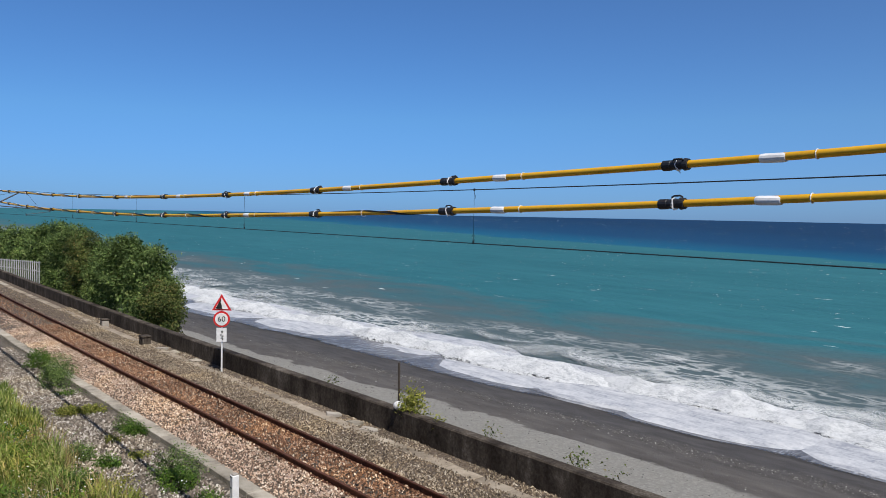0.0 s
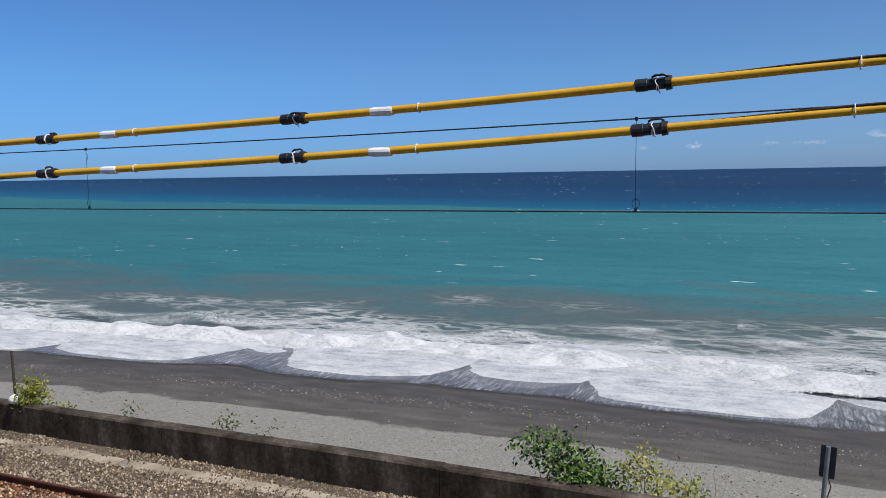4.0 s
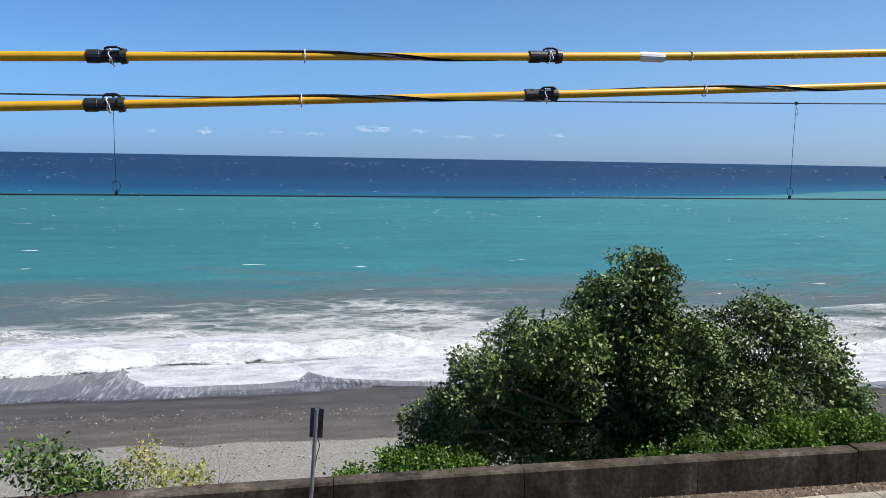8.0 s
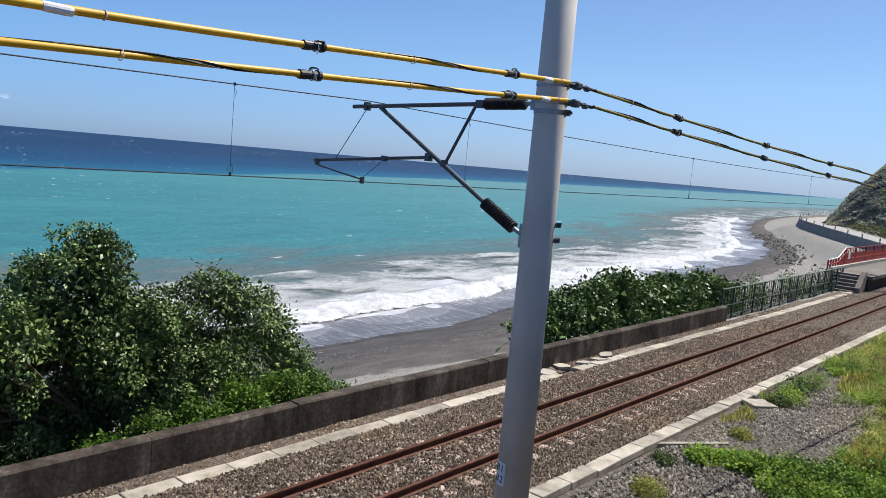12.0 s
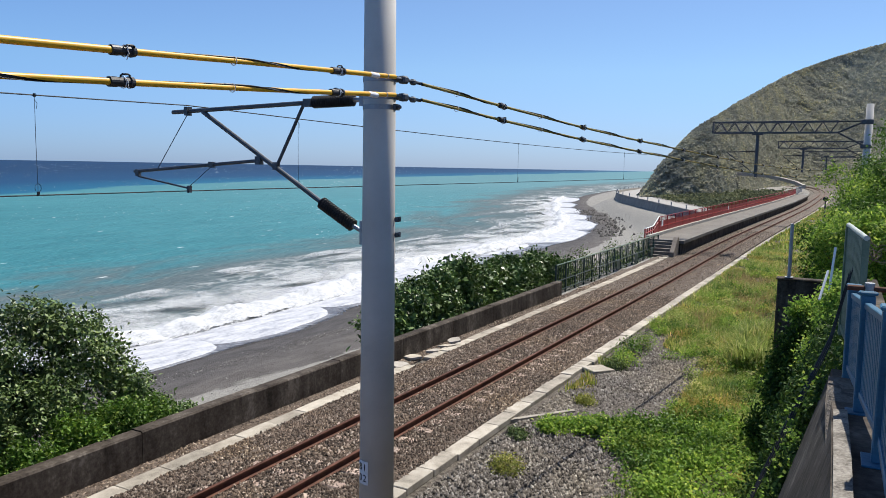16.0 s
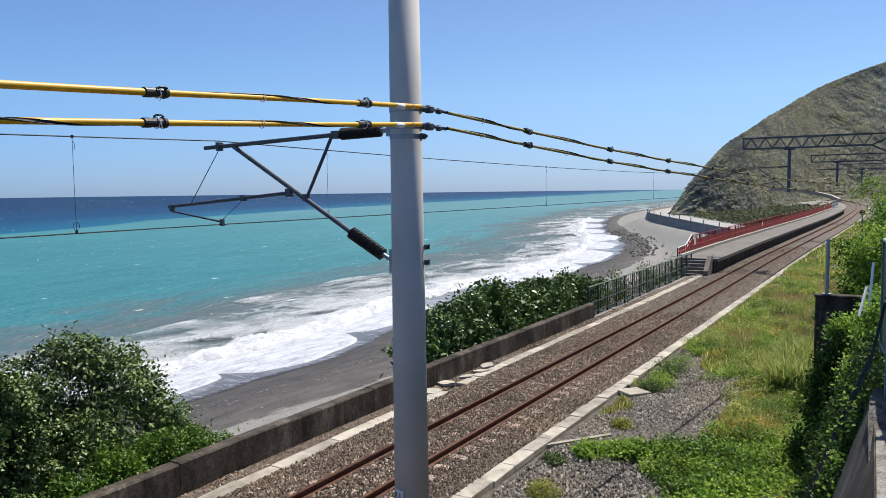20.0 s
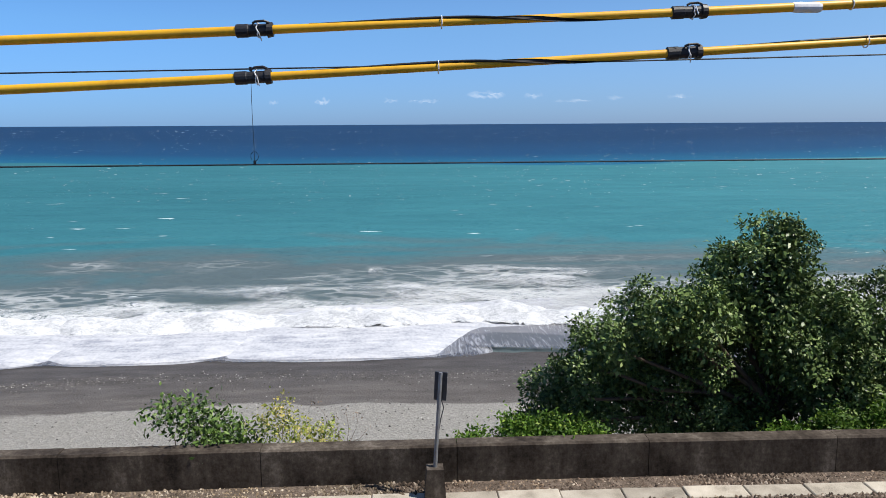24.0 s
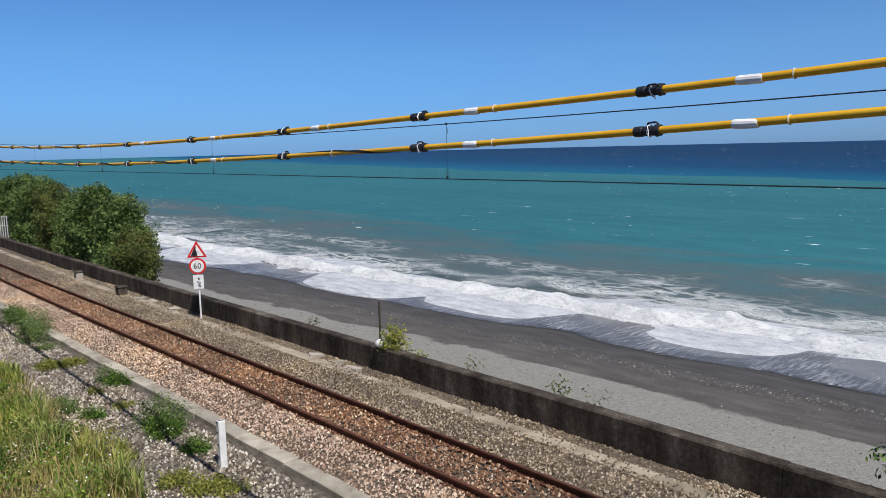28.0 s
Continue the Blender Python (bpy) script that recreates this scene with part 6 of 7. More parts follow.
def flowers(name, label, count, where, seed):
    """Tiny white daisies: five-sided discs on no visible stem, over the weeds."""
    g = np.random.RandomState(seed)
    c = where(g, count) + np.array([0, 0, 1.0]) * g.uniform(0.15, 0.45, (count, 1))
    t = np.linspace(0, math.tau, 5, endpoint=False)
    r = g.uniform(0.011, 0.022, (count, 1))
    tip = g.uniform(-0.5, 0.5, (count, 2))
    dx, dy = r * np.cos(t), r * np.sin(t)
    co = np.stack([c[:, :1] + dx, c[:, 1:2] + dy, c[:, 2:] + dx * tip[:, :1] + dy * tip[:, 1:]], -1).reshape(-1, 3)
    k = np.arange(count)[:, None, None] * 5
    tri = (np.array([(0, 1, 2), (0, 2, 3), (0, 3, 4)])[None] + k).reshape(-1, 3)
    return tagged(new(name, raw_mesh(name, co, tri, M_WHITE)), label, "flowers", kind="stuff")


flowers("weed_flowers", "tiny white daisies scattered through the weeds", 420, patch(-24, -11.5, -7.0, -3.3, 70, -0.1, 0.9, 1.2), 210)


def creeper(name, label, boxes, count, size, seed, mat, group=""):
    """Low leaves over the ground within boxes of (x, y, radius)."""
    t = [(x, y, float(ground_z(np.array(x), np.array(y))) + 0.04, r, 0.22) for x, y, r in boxes]
    x, y, z, r, s = t[0]
    o = thing(name, label, "creeper", (x, y, z), group)
    rc = random.Random(seed)
    for k, (a, b, c, d, e) in enumerate(t):
        lumps = [(a - x + rc.uniform(-0.8, 0.8) * d, b - y + rc.uniform(-0.8, 0.8) * d, c - z + rc.uniform(0, 0.06), d * rc.uniform(0.25, 0.5), rc.uniform(0.3, 0.6)) for _ in range(7)]
        co, q = leaves([(a - x, b - y, c - z, d, e)] + lumps, count // len(t), size, seed + 40 * k, 6, 0.0, 0.7, 0.95, face=(0.25, 0, 1.2))
        part("runner", raw_mesh("runner", co, q, rc.choice((mat, mat, mat, M_LEAF2))), None, o)
    return o


creeper("ground_creeper", "bright yellow-green creeper spreading over gravel", [(15.9, 5.2, 0.35), (16.2, 4.6, 0.45), (16.5, 4.1, 0.5), (16.8, 3.5, 0.6), (17.0, 2.9, 0.7), (17.2, 2.2, 0.8), (17.2, 1.6, 0.7), (16.0, 3.0, 0.7), (16.0, 2.2, 0.8), (15.6, 3.6, 0.45), (14.9, 2.8, 0.8), (14.6, 2.0, 0.8), (13.8, 2.6, 0.8), (13.2, 1.9, 0.8), (15.8, 1.5, 0.7)], 52000, 0.07, 211, M_IVY, "creepers")
creeper("ground_creeper", "patch of bright creeper among gravel by the marker post", [(-11.7, 5.1, 0.3), (-12.1, 4.9, 0.35), (-12.6, 4.6, 0.3)], 3600, 0.045, 212, M_YELLOWLEAF, "creepers")
creeper("ground_creeper", "yellow-green creeper beside the kerb", [(-22.0, 5.5, 0.32), (-22.15, 5.1, 0.34), (-22.25, 4.8, 0.3)], 5200, 0.045, 213, M_YELLOWLEAF, "creepers")
creeper("ground_creeper", "low yellow plants thinning out over gravel", [(-15.8, 4.25, 0.4), (-15.0, 4.2, 0.35), (-14.3, 4.25, 0.3), (-17.4, 5.3, 0.22), (-19.0, 5.13, 0.14), (-24.5, 5.4, 0.4)], 4800, 0.04, 219, M_YELLOWLEAF, "creepers")
for i, (x, y, h, r, mat) in enumerate(((-15.45, 5.45, 0.55, 0.62, M_LEAF), (-14.95, 5.3, 0.4, 0.4, M_LEAF2), (-13.7, 5.42, 0.25, 0.26, M_LEAF2), (-17.1, 4.55, 0.22, 0.22, M_LEAF2), (-18.0, 4.2, 0.3, 0.32, M_LEAF), (-19.7, 5.6, 0.36, 0.2, M_LEAF), (-19.3, 5.75, 0.22, 0.3, M_LEAF2), (-27.0, 5.6, 0.7, 0.75, M_LEAF), (-25.7, 5.3, 0.6, 0.6, M_LEAF), (-29.0, 5.4, 0.6, 0.7, M_LEAF2),
                                     (21.6, 5.4, 0.25, 0.4, M_LEAF), (18.0, 5.2, 0.15, 0.3, M_YELLOWLEAF), (13.4, 5.3, 0.15, 0.4, M_YELLOWLEAF), (15.1, 5.75, 0.12, 0.25, M_LEAF))):
    z = FLOOR
    tree("ground_bush", "low feathery green bush growing in gravel", (x, y, z), 0.015, (0, 0, 0.12), [(x, y, z + h * 0.5, r * 0.75, h / r), (x + r * 0.4, y + 0.1, z + h * 0.4, r * 0.5, h / r), (x - r * 0.4, y - 0.1, z + h * 0.4, r * 0.55, h / r)], int(6400 * r), 0.042, mat, 230 + i, "bush", "ground bushes", 8, loose=0.4, face=(0.2, 0, 0.9))

# leafy weeds among the grass
rw = random.Random(77)
for i in range(265):
    x, dd = (rw.uniform(17.6, 24), rw.uniform(-6.9, -5.0)) if i < 44 else (rw.uniform(21.8, 46), rw.uniform(-6.9, -2.4)) if i < 165 else (rw.uniform(-28, -12.5), rw.uniform(-7.0, -4.4))
    p = trk(x, dd, FLOOR)
    r, h = rw.uniform(0.22, 0.5), rw.uniform(0.15, 0.42)
    tree("leafy_weed", "leafy green weed growing among the grass", tuple(p), 0.01, (0, 0, 0.1), [(p.x + rw.uniform(-0.2, 0.2), p.y + rw.uniform(-0.2, 0.2), p.z + h * rw.uniform(0.4, 0.8), r * 0.7, h / r) for _ in range(3)], int(1750 * r), rw.uniform(0.048, 0.075), rw.choice((M_LEAF2, M_IVY, M_GRASS, M_GRASS2, M_IVY)), 600 + i, "weed", "leafy weeds", 6, face=(0.25, 0, 1.1))

# ivy over the older wall and its buttress; shade is painted into most leaves
ivy = thing("wall_ivy", "ivy covering the older retaining wall, mostly in shade-darkened green, bright along its top", "ivy", (14, 0.9, 1.5))
lob, lit = [], []
for i in range(30):
    g = random.Random(500 + i)
    x = 9.8 + i * 0.42
    for z in ((2.6, 1.9, 1.2, 0.4) if x < 17 else (1.0, 0.3)):
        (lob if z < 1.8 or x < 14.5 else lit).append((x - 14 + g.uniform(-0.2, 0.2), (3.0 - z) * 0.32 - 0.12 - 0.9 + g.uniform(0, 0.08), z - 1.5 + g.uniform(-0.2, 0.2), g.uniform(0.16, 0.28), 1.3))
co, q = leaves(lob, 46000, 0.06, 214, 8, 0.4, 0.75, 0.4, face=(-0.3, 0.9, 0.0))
part("leaves", raw_mesh("leaves", co, q, M_SHADEIVY), None, ivy, "ivy leaves with shade painted into their green")
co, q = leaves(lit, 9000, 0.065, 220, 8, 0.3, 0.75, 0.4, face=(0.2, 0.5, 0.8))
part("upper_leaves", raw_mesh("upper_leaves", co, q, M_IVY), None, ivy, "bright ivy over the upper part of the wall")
g = random.Random(560)
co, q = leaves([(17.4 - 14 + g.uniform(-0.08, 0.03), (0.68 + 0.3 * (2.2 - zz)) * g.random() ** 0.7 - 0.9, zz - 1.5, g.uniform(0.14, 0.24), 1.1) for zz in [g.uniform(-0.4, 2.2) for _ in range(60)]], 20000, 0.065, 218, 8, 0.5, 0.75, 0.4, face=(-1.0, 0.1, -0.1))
part("curtain", raw_mesh("curtain", co, q, M_SHADEIVY), None, ivy, "curtain of ivy on the buttress end, its green darkened as shade")
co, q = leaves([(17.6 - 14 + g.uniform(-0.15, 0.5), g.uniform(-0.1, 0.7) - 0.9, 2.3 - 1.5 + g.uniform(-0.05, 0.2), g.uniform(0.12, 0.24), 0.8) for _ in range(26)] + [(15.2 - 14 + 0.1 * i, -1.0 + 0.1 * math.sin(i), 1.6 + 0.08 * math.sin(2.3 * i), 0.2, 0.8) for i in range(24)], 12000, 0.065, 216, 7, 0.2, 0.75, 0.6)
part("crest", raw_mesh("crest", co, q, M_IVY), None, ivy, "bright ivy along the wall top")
co, q = leaves([(9.45 - 14, -0.9 + 0.13 + (3.5 - z) * 0.285, z - 1.5, 0.09, 1) for z in (3.2, 3.05, 2.75, 2.5, 2.4, 2.3, 2.15, 1.95, 1.75, 1.7)], 230, 0.045, 215, 6, 0.2, 0.9)
tagged(part("ivy_fringe", raw_mesh("ivy_fringe", co, q, M_IVY), None, ivy, "bright yellow-green ivy sprigs"), kind="stuff")

# small white flowers in the grass
g = random.Random(66)
lob = [(*(trk(g.uniform(-27, -12.5), g.uniform(-6.5, -3.2), 0) + Vector((0, 0, FLOOR + g.uniform(0.25, 0.6)))), 0.3, 0.5) for _ in range(40)]
co, q = leaves(lob, 420, 0.028, 217, 3, 0.0, 0.9)
tagged(new("white_flowers", raw_mesh("white_flowers", co, q, M_WHITE)), "tiny white flowers scattered through the grass", "flowers", kind="stuff")
# growth behind the lineside fence
for i, (x, h, n) in enumerate(((34.5, 0.5, 1600), (37.2, 0.9, 2600), (39.5, 0.35, 1200), (42.8, 0.8, 2200), (45.6, 0.5, 1500), (48.6, 0.7, 1800))):
    p = trk(x, 3.75, 0)
    tree("fence_bush", "green bush growing behind the dark fence", (p.x, p.y, -1.0), 0.03, (0, 0, 0.5), [(p.x, p.y, h - 0.3, 0.55, 1.2), (p.x + 0.7, p.y, h - 0.6, 0.5, 1.0), (p.x - 0.6, p.y, h - 0.7, 0.5, 1.0), (p.x + 0.2, p.y, -0.5, 0.7, 0.8)], n, 0.1, M_LEAF, 440 + i, "bush", "fence bushes", 6)


# ---- walkway, retaining wall and railings above the track ----
def fall(x):
    return -0.096 * max(0.0, min(x, 10.0) - 5.69)


def run_x(x0, x1, prof):
    """A profile of (y, z) carried along x; the walkway falls gently past x = 5."""
    return Shape().sweep([(Vector((x, 0, fall(x))), Vector((0, 1, 0)), Vector((0, 0, 1))) for x in np.linspace(x0, x1, max(2, int((x1 - x0) / 0.5) + 1))], prof)


o = part("wall_retaining", run_x(-34, 9.5, [(-0.6, -0.9), (1.345, -0.9), (0.09, 3.5), (0.07, 3.58), (-0.6, 3.58)]), M_WALL)
tagged(o, "battered concrete retaining wall with a worn grey face", "wall", kind="structure")
o = part("wall_retaining", run_x(9.51, 22.6, [(-0.9, -0.9), (1.1, -0.9), (-0.15, 3.0), (-0.9, 3.0)]), M_WALL)
tagged(o, "older retaining wall overgrown with ivy", "wall", kind="structure")
o = part("wall_coping", run_x(-34, 7.1, [(-0.035, 3.56), (0.06, 3.56), (0.06, 3.6), (-0.035, 3.61)]), M_WORN)
tagged(o, "pale sunlit concrete coping along the wall top", "coping", kind="structure")
o = part("walkway", run_x(-34, 9.4, [(-4.5, 3.3), (-0.036, 3.3), (-0.036, 3.575), (-4.5, 3.575)]), M_WORN)
tagged(o, "concrete walkway above the track", "walkway", kind="structure")
o = part("wall_buttress", Shape().prism([(-0.9, -0.9), (1.25, -0.9), (0.62, 2.15), (-0.9, 2.15)], 0.7, Matrix.Translation((17.9, 0, 0)) @ Matrix.Rotation(math.pi / 2, 4, "Z")), M_WALL)
tagged(o, "short concrete buttress overgrown with ivy", "wall", kind="structure")
blockwall = thing("wall_end_block", "dark weathered concrete end wall below a grey post", "wall", (22.75, 0.85, 0))
part("block", Shape().box((0, 0, 1.0), (0.3, 1.1, 2.8), worn=0.03), M_WALL, blockwall)
part("cap", Shape().box((0, 0, 2.42), (0.36, 1.16, 0.06), worn=0.02), M_WALL, blockwall)
post = thing("steel_post", "grey galvanised steel post standing on a concrete end wall", "post", (22.7, 1.13, 2.4))
part("tube", Shape().tube([(0, 0, 0), (0, 0, 1.5)], 0.045, 12), M_STEEL, post)
part("base_plate", Shape().box((0, 0, 0.07), (0.2, 0.2, 0.02)), M_STEEL, post)
for i, (x0, y0, z0, x1, y1, z1) in enumerate(((15.0, 0.29, 3.1, 15.4, 0.19, 3.56), (15.55, 0.17, 2.9, 16.0, 0.1, 3.92))):
    p = thing("slanted_rail", "pale painted pipe slanting out of the ivy", "pipe", (x0, y0, z0), "slanted pipes")
    part("pipe", Shape().tube([(0, 0, 0), (x1 - x0, y1 - y0, z1 - z0)], 0.022, 10), M_WHITE, p)

FENCE_Y, DECK = -0.185, 3.575
fence_post = Shape().box((0, 0, 0.46), (0.1, 0.1, 0.9), worn=0.008)
for k in range(7):
    x = 8.7 - 1.505 * k
    p = thing("railing_bay", "blue painted metal railing bay with close upright slats", "railing", (x, FENCE_Y + 0.04 * max(0.0, x - 5.69), DECK + fall(x)), "blue railing bays")
    p.rotation_euler = (0, math.atan(0.096), math.atan(0.04)) if x > 5.7 else (0, 0, 0)
    part("post", fence_post, M_BLUE, p)
    part("post_cap", Shape().box((0, 0, 0.925), (0.13, 0.13, 0.03), worn=0.01), M_BLUE, p)
    part("base_plate", Shape().box((0, 0, 0.008), (0.24, 0.2, 0.014), worn=0.004), M_BLUE, p)
    for z in (0.12, 0.8):
        part("rail", Shape().box((-0.7525, 0, z + 0.03), (1.405, 0.05, 0.05), worn=0.006), M_BLUE, p)
    for j in range(13):
        part("slat", Shape().box((-0.0925 - 0.11 * j, 0, 0.48), (0.07, 0.025, 0.65), worn=0.005), M_BLUE, p)
gate = thing("green_panel", "tall faded-green slatted metal panel at the walkway's end", "panel", (9.5, -0.15, 3.2))
lay = Matrix.Rotation(math.atan2(0.13, 2.0), 4, "Z")
part("frame", Shape().box(lay @ Vector((0.0, 0, 0.7)), (0.07, 0.07, 1.4), lay, worn=0.006).box(lay @ Vector((2.0, 0, 0.7)), (0.07, 0.07, 1.4), lay, worn=0.006).box(lay @ Vector((1.0, 0, 0.12)), (1.93, 0.05, 0.06), lay), M_GREENPAINT, gate)
part("top_rail", Shape().tube([lay @ Vector((-0.06, 0, 1.41)), lay @ Vector((2.06, 0, 1.41))], 0.028, 10), grainy("pale_green_paint", [(0.3, (0.32, 0.36, 0.32)), (0.7, (0.5, 0.53, 0.48))], 5, 50, 0.6), gate, "pale worn top rail")
for j in range(15):
    part("slat", Shape().box(lay @ Vector((0.1 + 0.13 * j, 0, 0.76)), (0.085, 0.025, 1.24), lay, worn=0.004), M_GREENPAINT, gate)
gt = random.Random(91)
twigs = thing("dead_creeper", "bare dry creeper twigs hanging over the green panel", "creeper", (9.5, -0.15, 4.6))
for k in range(9):
    p, pts = Vector((gt.uniform(-0.05, 0.5), -0.03, gt.uniform(-0.25, 0.05))), []
    for n in range(6):
        pts.append(tuple(p))
        p = p + Vector((gt.uniform(-0.07, 0.05), -gt.uniform(0.0, 0.05), gt.uniform(-0.09, 0.05)))
    part("twig", Shape().tube(pts, [0.006, 0.005, 0.005, 0.004, 0.003, 0.002], 5), M_TWIG, twigs)
pipe = thing("pipe_rail", "rusty brown pipe rail across the walkway's end", "rail", (8.6, -0.1, DECK))
part("pipe", Shape().tube([(0, 0.1, 0.635), (0, -1.9, 0.645)], 0.026, 10), M_RUST, pipe)
part("joint", Shape().tube([(0, -0.08, 0.59), (0, -0.08, 0.69)], 0.042, 10).tube([(0, -0.08, 0), (0, -0.08, 0.6)], 0.028, 8), M_STEEL, pipe, "grey clamp on its post")
for k in range(3):
    c = thing("black_hose", "black cable hanging down the retaining wall", "cable", (9.5, 0.0, 4.2), "wall cables")
    part("cable", Shape().tube([(1.4 - 0.2 * k, -0.1, 0.1), (1.25 - 0.25 * k, 0.1, -0.9), (0.95 - 0.3 * k, 0.45, -1.8), (0.3 - 0.5 * k, 0.88 + 0.03 * k, -2.9), (-0.6 - 0.8 * k, 1.3 + 0.03 * k, -4.0)], 0.012 - 0.002 * k, 6), M_BLACK, c)

# ---- mesh fence and platform of the station ----
fence = thing("lineside_fence", "dark green metal fence along the track", "fence", (32.0, 10.9, -0.3))
for i in range(16):
    x = 32.2 + i * 1.28
    p = trk(x, 3.2, 0) - Vector((32.0, 10.9, -0.3))
    part("post", Shape().box((p.x, p.y, 0.55), (0.07, 0.07, 1.5)), M_FENCE, fence)
    if i < 15:
        q = trk(x + 1.28, 3.2, 0) - Vector((32.0, 10.9, -0.3))
        for z in (1.28, 0.55, 0.12):
            part("rail", Shape().tube([(p.x, p.y, z), (q.x, q.y, z)], 0.03 if z > 1 else 0.028, 6), M_GREENPAINT if z > 1 else M_FENCE, fence)
        for j in range(1, 4):
            r = p.lerp(q, j / 4)
            part("bar", Shape().box((r.x, r.y, 0.7), (0.022, 0.022, 1.2)), M_FENCE, fence)
        if i % 3 == 1 and i > 4:
            r = p.lerp(q, 0.5)
            part("plate", Shape().box((r.x, r.y - 0.06, 0.3), (0.7, 0.03, 0.5), worn=0.01), M_FENCE, fence)

P0, P1, PT = 51.2, 168.0, 0.68
platform = tagged(thing("platform", "low grey concrete station platform with worn edge", "platform"), kind="structure")
x = P0
while x < P1:
    part("slab", Shape().sweep(along(x + 0.01, x + 3.88, 1.9, 0, 0), [(1.5, PT - 0.2), (4.0, PT - 0.2), (4.0, PT), (1.5, PT)]), M_PLAT, platform)
    x += 3.9
part("base", Shape().sweep(along(P0 + 0.1, P1 - 0.2, 3.9, 0, 0), [(1.75, -0.7), (4.15, -3.0), (4.15, PT - 0.205), (1.75, PT - 0.205)]), M_WALL, platform)
part("upstand", Shape().sweep(along(P0, P1, 3.9, 0, 0), [(3.75, PT + 0.002), (3.95, PT + 0.002), (3.95, PT + 0.22), (3.75, PT + 0.22)]), M_CONC, platform)
stairs = thing("platform_stairs", "brown-grey concrete steps with a side wall at the platform's end", "stairs", (P0, 0, 0))
for i in range(5):
    part("step", Shape().box((-1.25 + 0.28 * i + 0.12, float(track_y(P0)) + 2.9, -0.34 + 0.19 * i + 0.05), (0.28 + 0.06, 1.5, 0.19), worn=0.015), M_STEP, stairs)
    part("step_fill", Shape().box((-1.25 + 0.28 * i + 0.2, float(track_y(P0)) + 2.9, -0.55), (0.27, 1.46, 0.3 + 0.18 * i)), M_STEP, stairs)
part("cheek_wall", Shape().prism([(-1.6, -0.6), (0, -0.6), (0, 0.92), (-0.35, 0.92), (-1.6, 0.05)], 0.28, Matrix.Translation((0, float(track_y(P0)) + 1.95, 0))), M_STEP, stairs)
part("cheek_wall", Shape().prism([(-1.6, -0.6), (0, -0.6), (0, 0.8), (-0.35, 0.8), (-1.6, -0.1)], 0.2, Matrix.Translation((0, float(track_y(P0)) + 3.85, 0))), M_STEP, stairs)
railing = thing("platform_railing", "long red metal railing with a pale foot rail along the platform", "railing")
RD = 4.02
for z0, z1 in ((PT + 0.62, PT + 0.92), (PT + 0.2, PT + 0.52)):
    part("red_panel", Shape().sweep(along(P0 + 3.8, P1, 3, RD, 0), [(-0.03, z0), (0.03, z0), (0.03, z1), (-0.03, z1)]), M_RED, railing, "red painted panel")
part("mid_rail", Shape().sweep(along(P0 + 3.8, P1, 3, RD, 0), [(-0.045, PT + 0.54), (0.045, PT + 0.54), (0.045, PT + 0.6), (-0.045, PT + 0.6)]), M_SIGNRED, railing)
part("handrail", Shape().sweep(along(P0 + 3.8, P1, 3, RD, 0), [(-0.03, PT + 1.21), (0.03, PT + 1.21), (0.03, PT + 1.255), (-0.03, PT + 1.255)]), M_RED, railing)
x = P0 + 3.8
while x < P1:
    part("post", Shape().box(trk(x, RD, PT + 0.6), (0.08, 0.08, 1.22)), M_RED, railing)
    x += 2.6
bar = Shape().box((0, -0.045, 1.06), (0.035, 0.03, 0.28)).mesh("baluster", M_RED)
for x in np.arange(P0 + 3.9, 96, 0.4):
    part("baluster", bar, None, railing).matrix_local = Matrix.Translation(trk(x, RD, PT))
part("foot_rail", Shape().sweep(along(P0 + 3.8, P1, 3, RD, 0), [(-0.05, PT + 0.06), (0.05, PT + 0.06), (0.05, PT + 0.14), (-0.05, PT + 0.14)]), M_WHITE, railing, "pale foot rail")
for x in (P0 + 4.6, 84.0, 150):
    part("sign_plate", Shape().box(trk(x, RD - 0.05, PT + 0.75), (0.5, 0.02, 0.4)), M_WHITE, railing)
low = thing("stair_railing", "red metal railing stepping down beside the platform stairs", "railing", trk(P0, 4.02, 0))
LOWZ = lambda x: float(np.interp(x, [P0 - 0.1, P0 + 2.2, P0 + 3.8], [1.34, 1.4, 1.98]))
at_low = lambda x, z: trk(x, 4.02, z) - trk(P0, 4.02, 0)
RUN = [P0 - 0.1 + 0.3 * i for i in range(14)]
part("handrail", Shape().tube([at_low(x, LOWZ(x)) for x in RUN], 0.035, 8), M_WHITE, low, "pale handrail")
part("mid_rail", Shape().tube([at_low(x, LOWZ(x) - 0.3) for x in RUN], 0.05, 8), M_RED, low)
part("foot_rail", Shape().tube([at_low(x, LOWZ(x) - 0.58) for x in RUN], 0.04, 8), M_RED, low)
for x in RUN[::2]:
    part("post", Shape().box(at_low(x, LOWZ(x) - 0.55), (0.07, 0.07, 1.1)), M_RED, low)
for x in np.arange(P0 + 0.05, P0 + 3.7, 0.3):
    part("bar", Shape().box(at_low(x, LOWZ(x) - 0.3), (0.03, 0.03, 0.58)), M_RED, low)
part("panel", Shape().sweep([(at_low(x, LOWZ(x)), Vector((0, 1, 0)), Vector((0, 0, 1))) for x in RUN[8:]], [(-0.025, -1.0), (0.025, -1.0), (0.025, -0.34), (-0.025, -0.34)]), M_RED, low, "red painted panel")

# ---- sea wall and road round the point, hillside ----
def far_line(knots, z, step=6):
    f = spline([(a, b) for a, b in knots])
    out = []
    for x in np.arange(knots[0][0], knots[-1][0] + 0.1, step):
        s = float(f(x + 1) - f(x - 1)) / 2
        out.append((Vector((x, float(f(x)), z)), Vector((-s, 1, 0)).normalized(), Vector((0, 0, 1))))
    return out


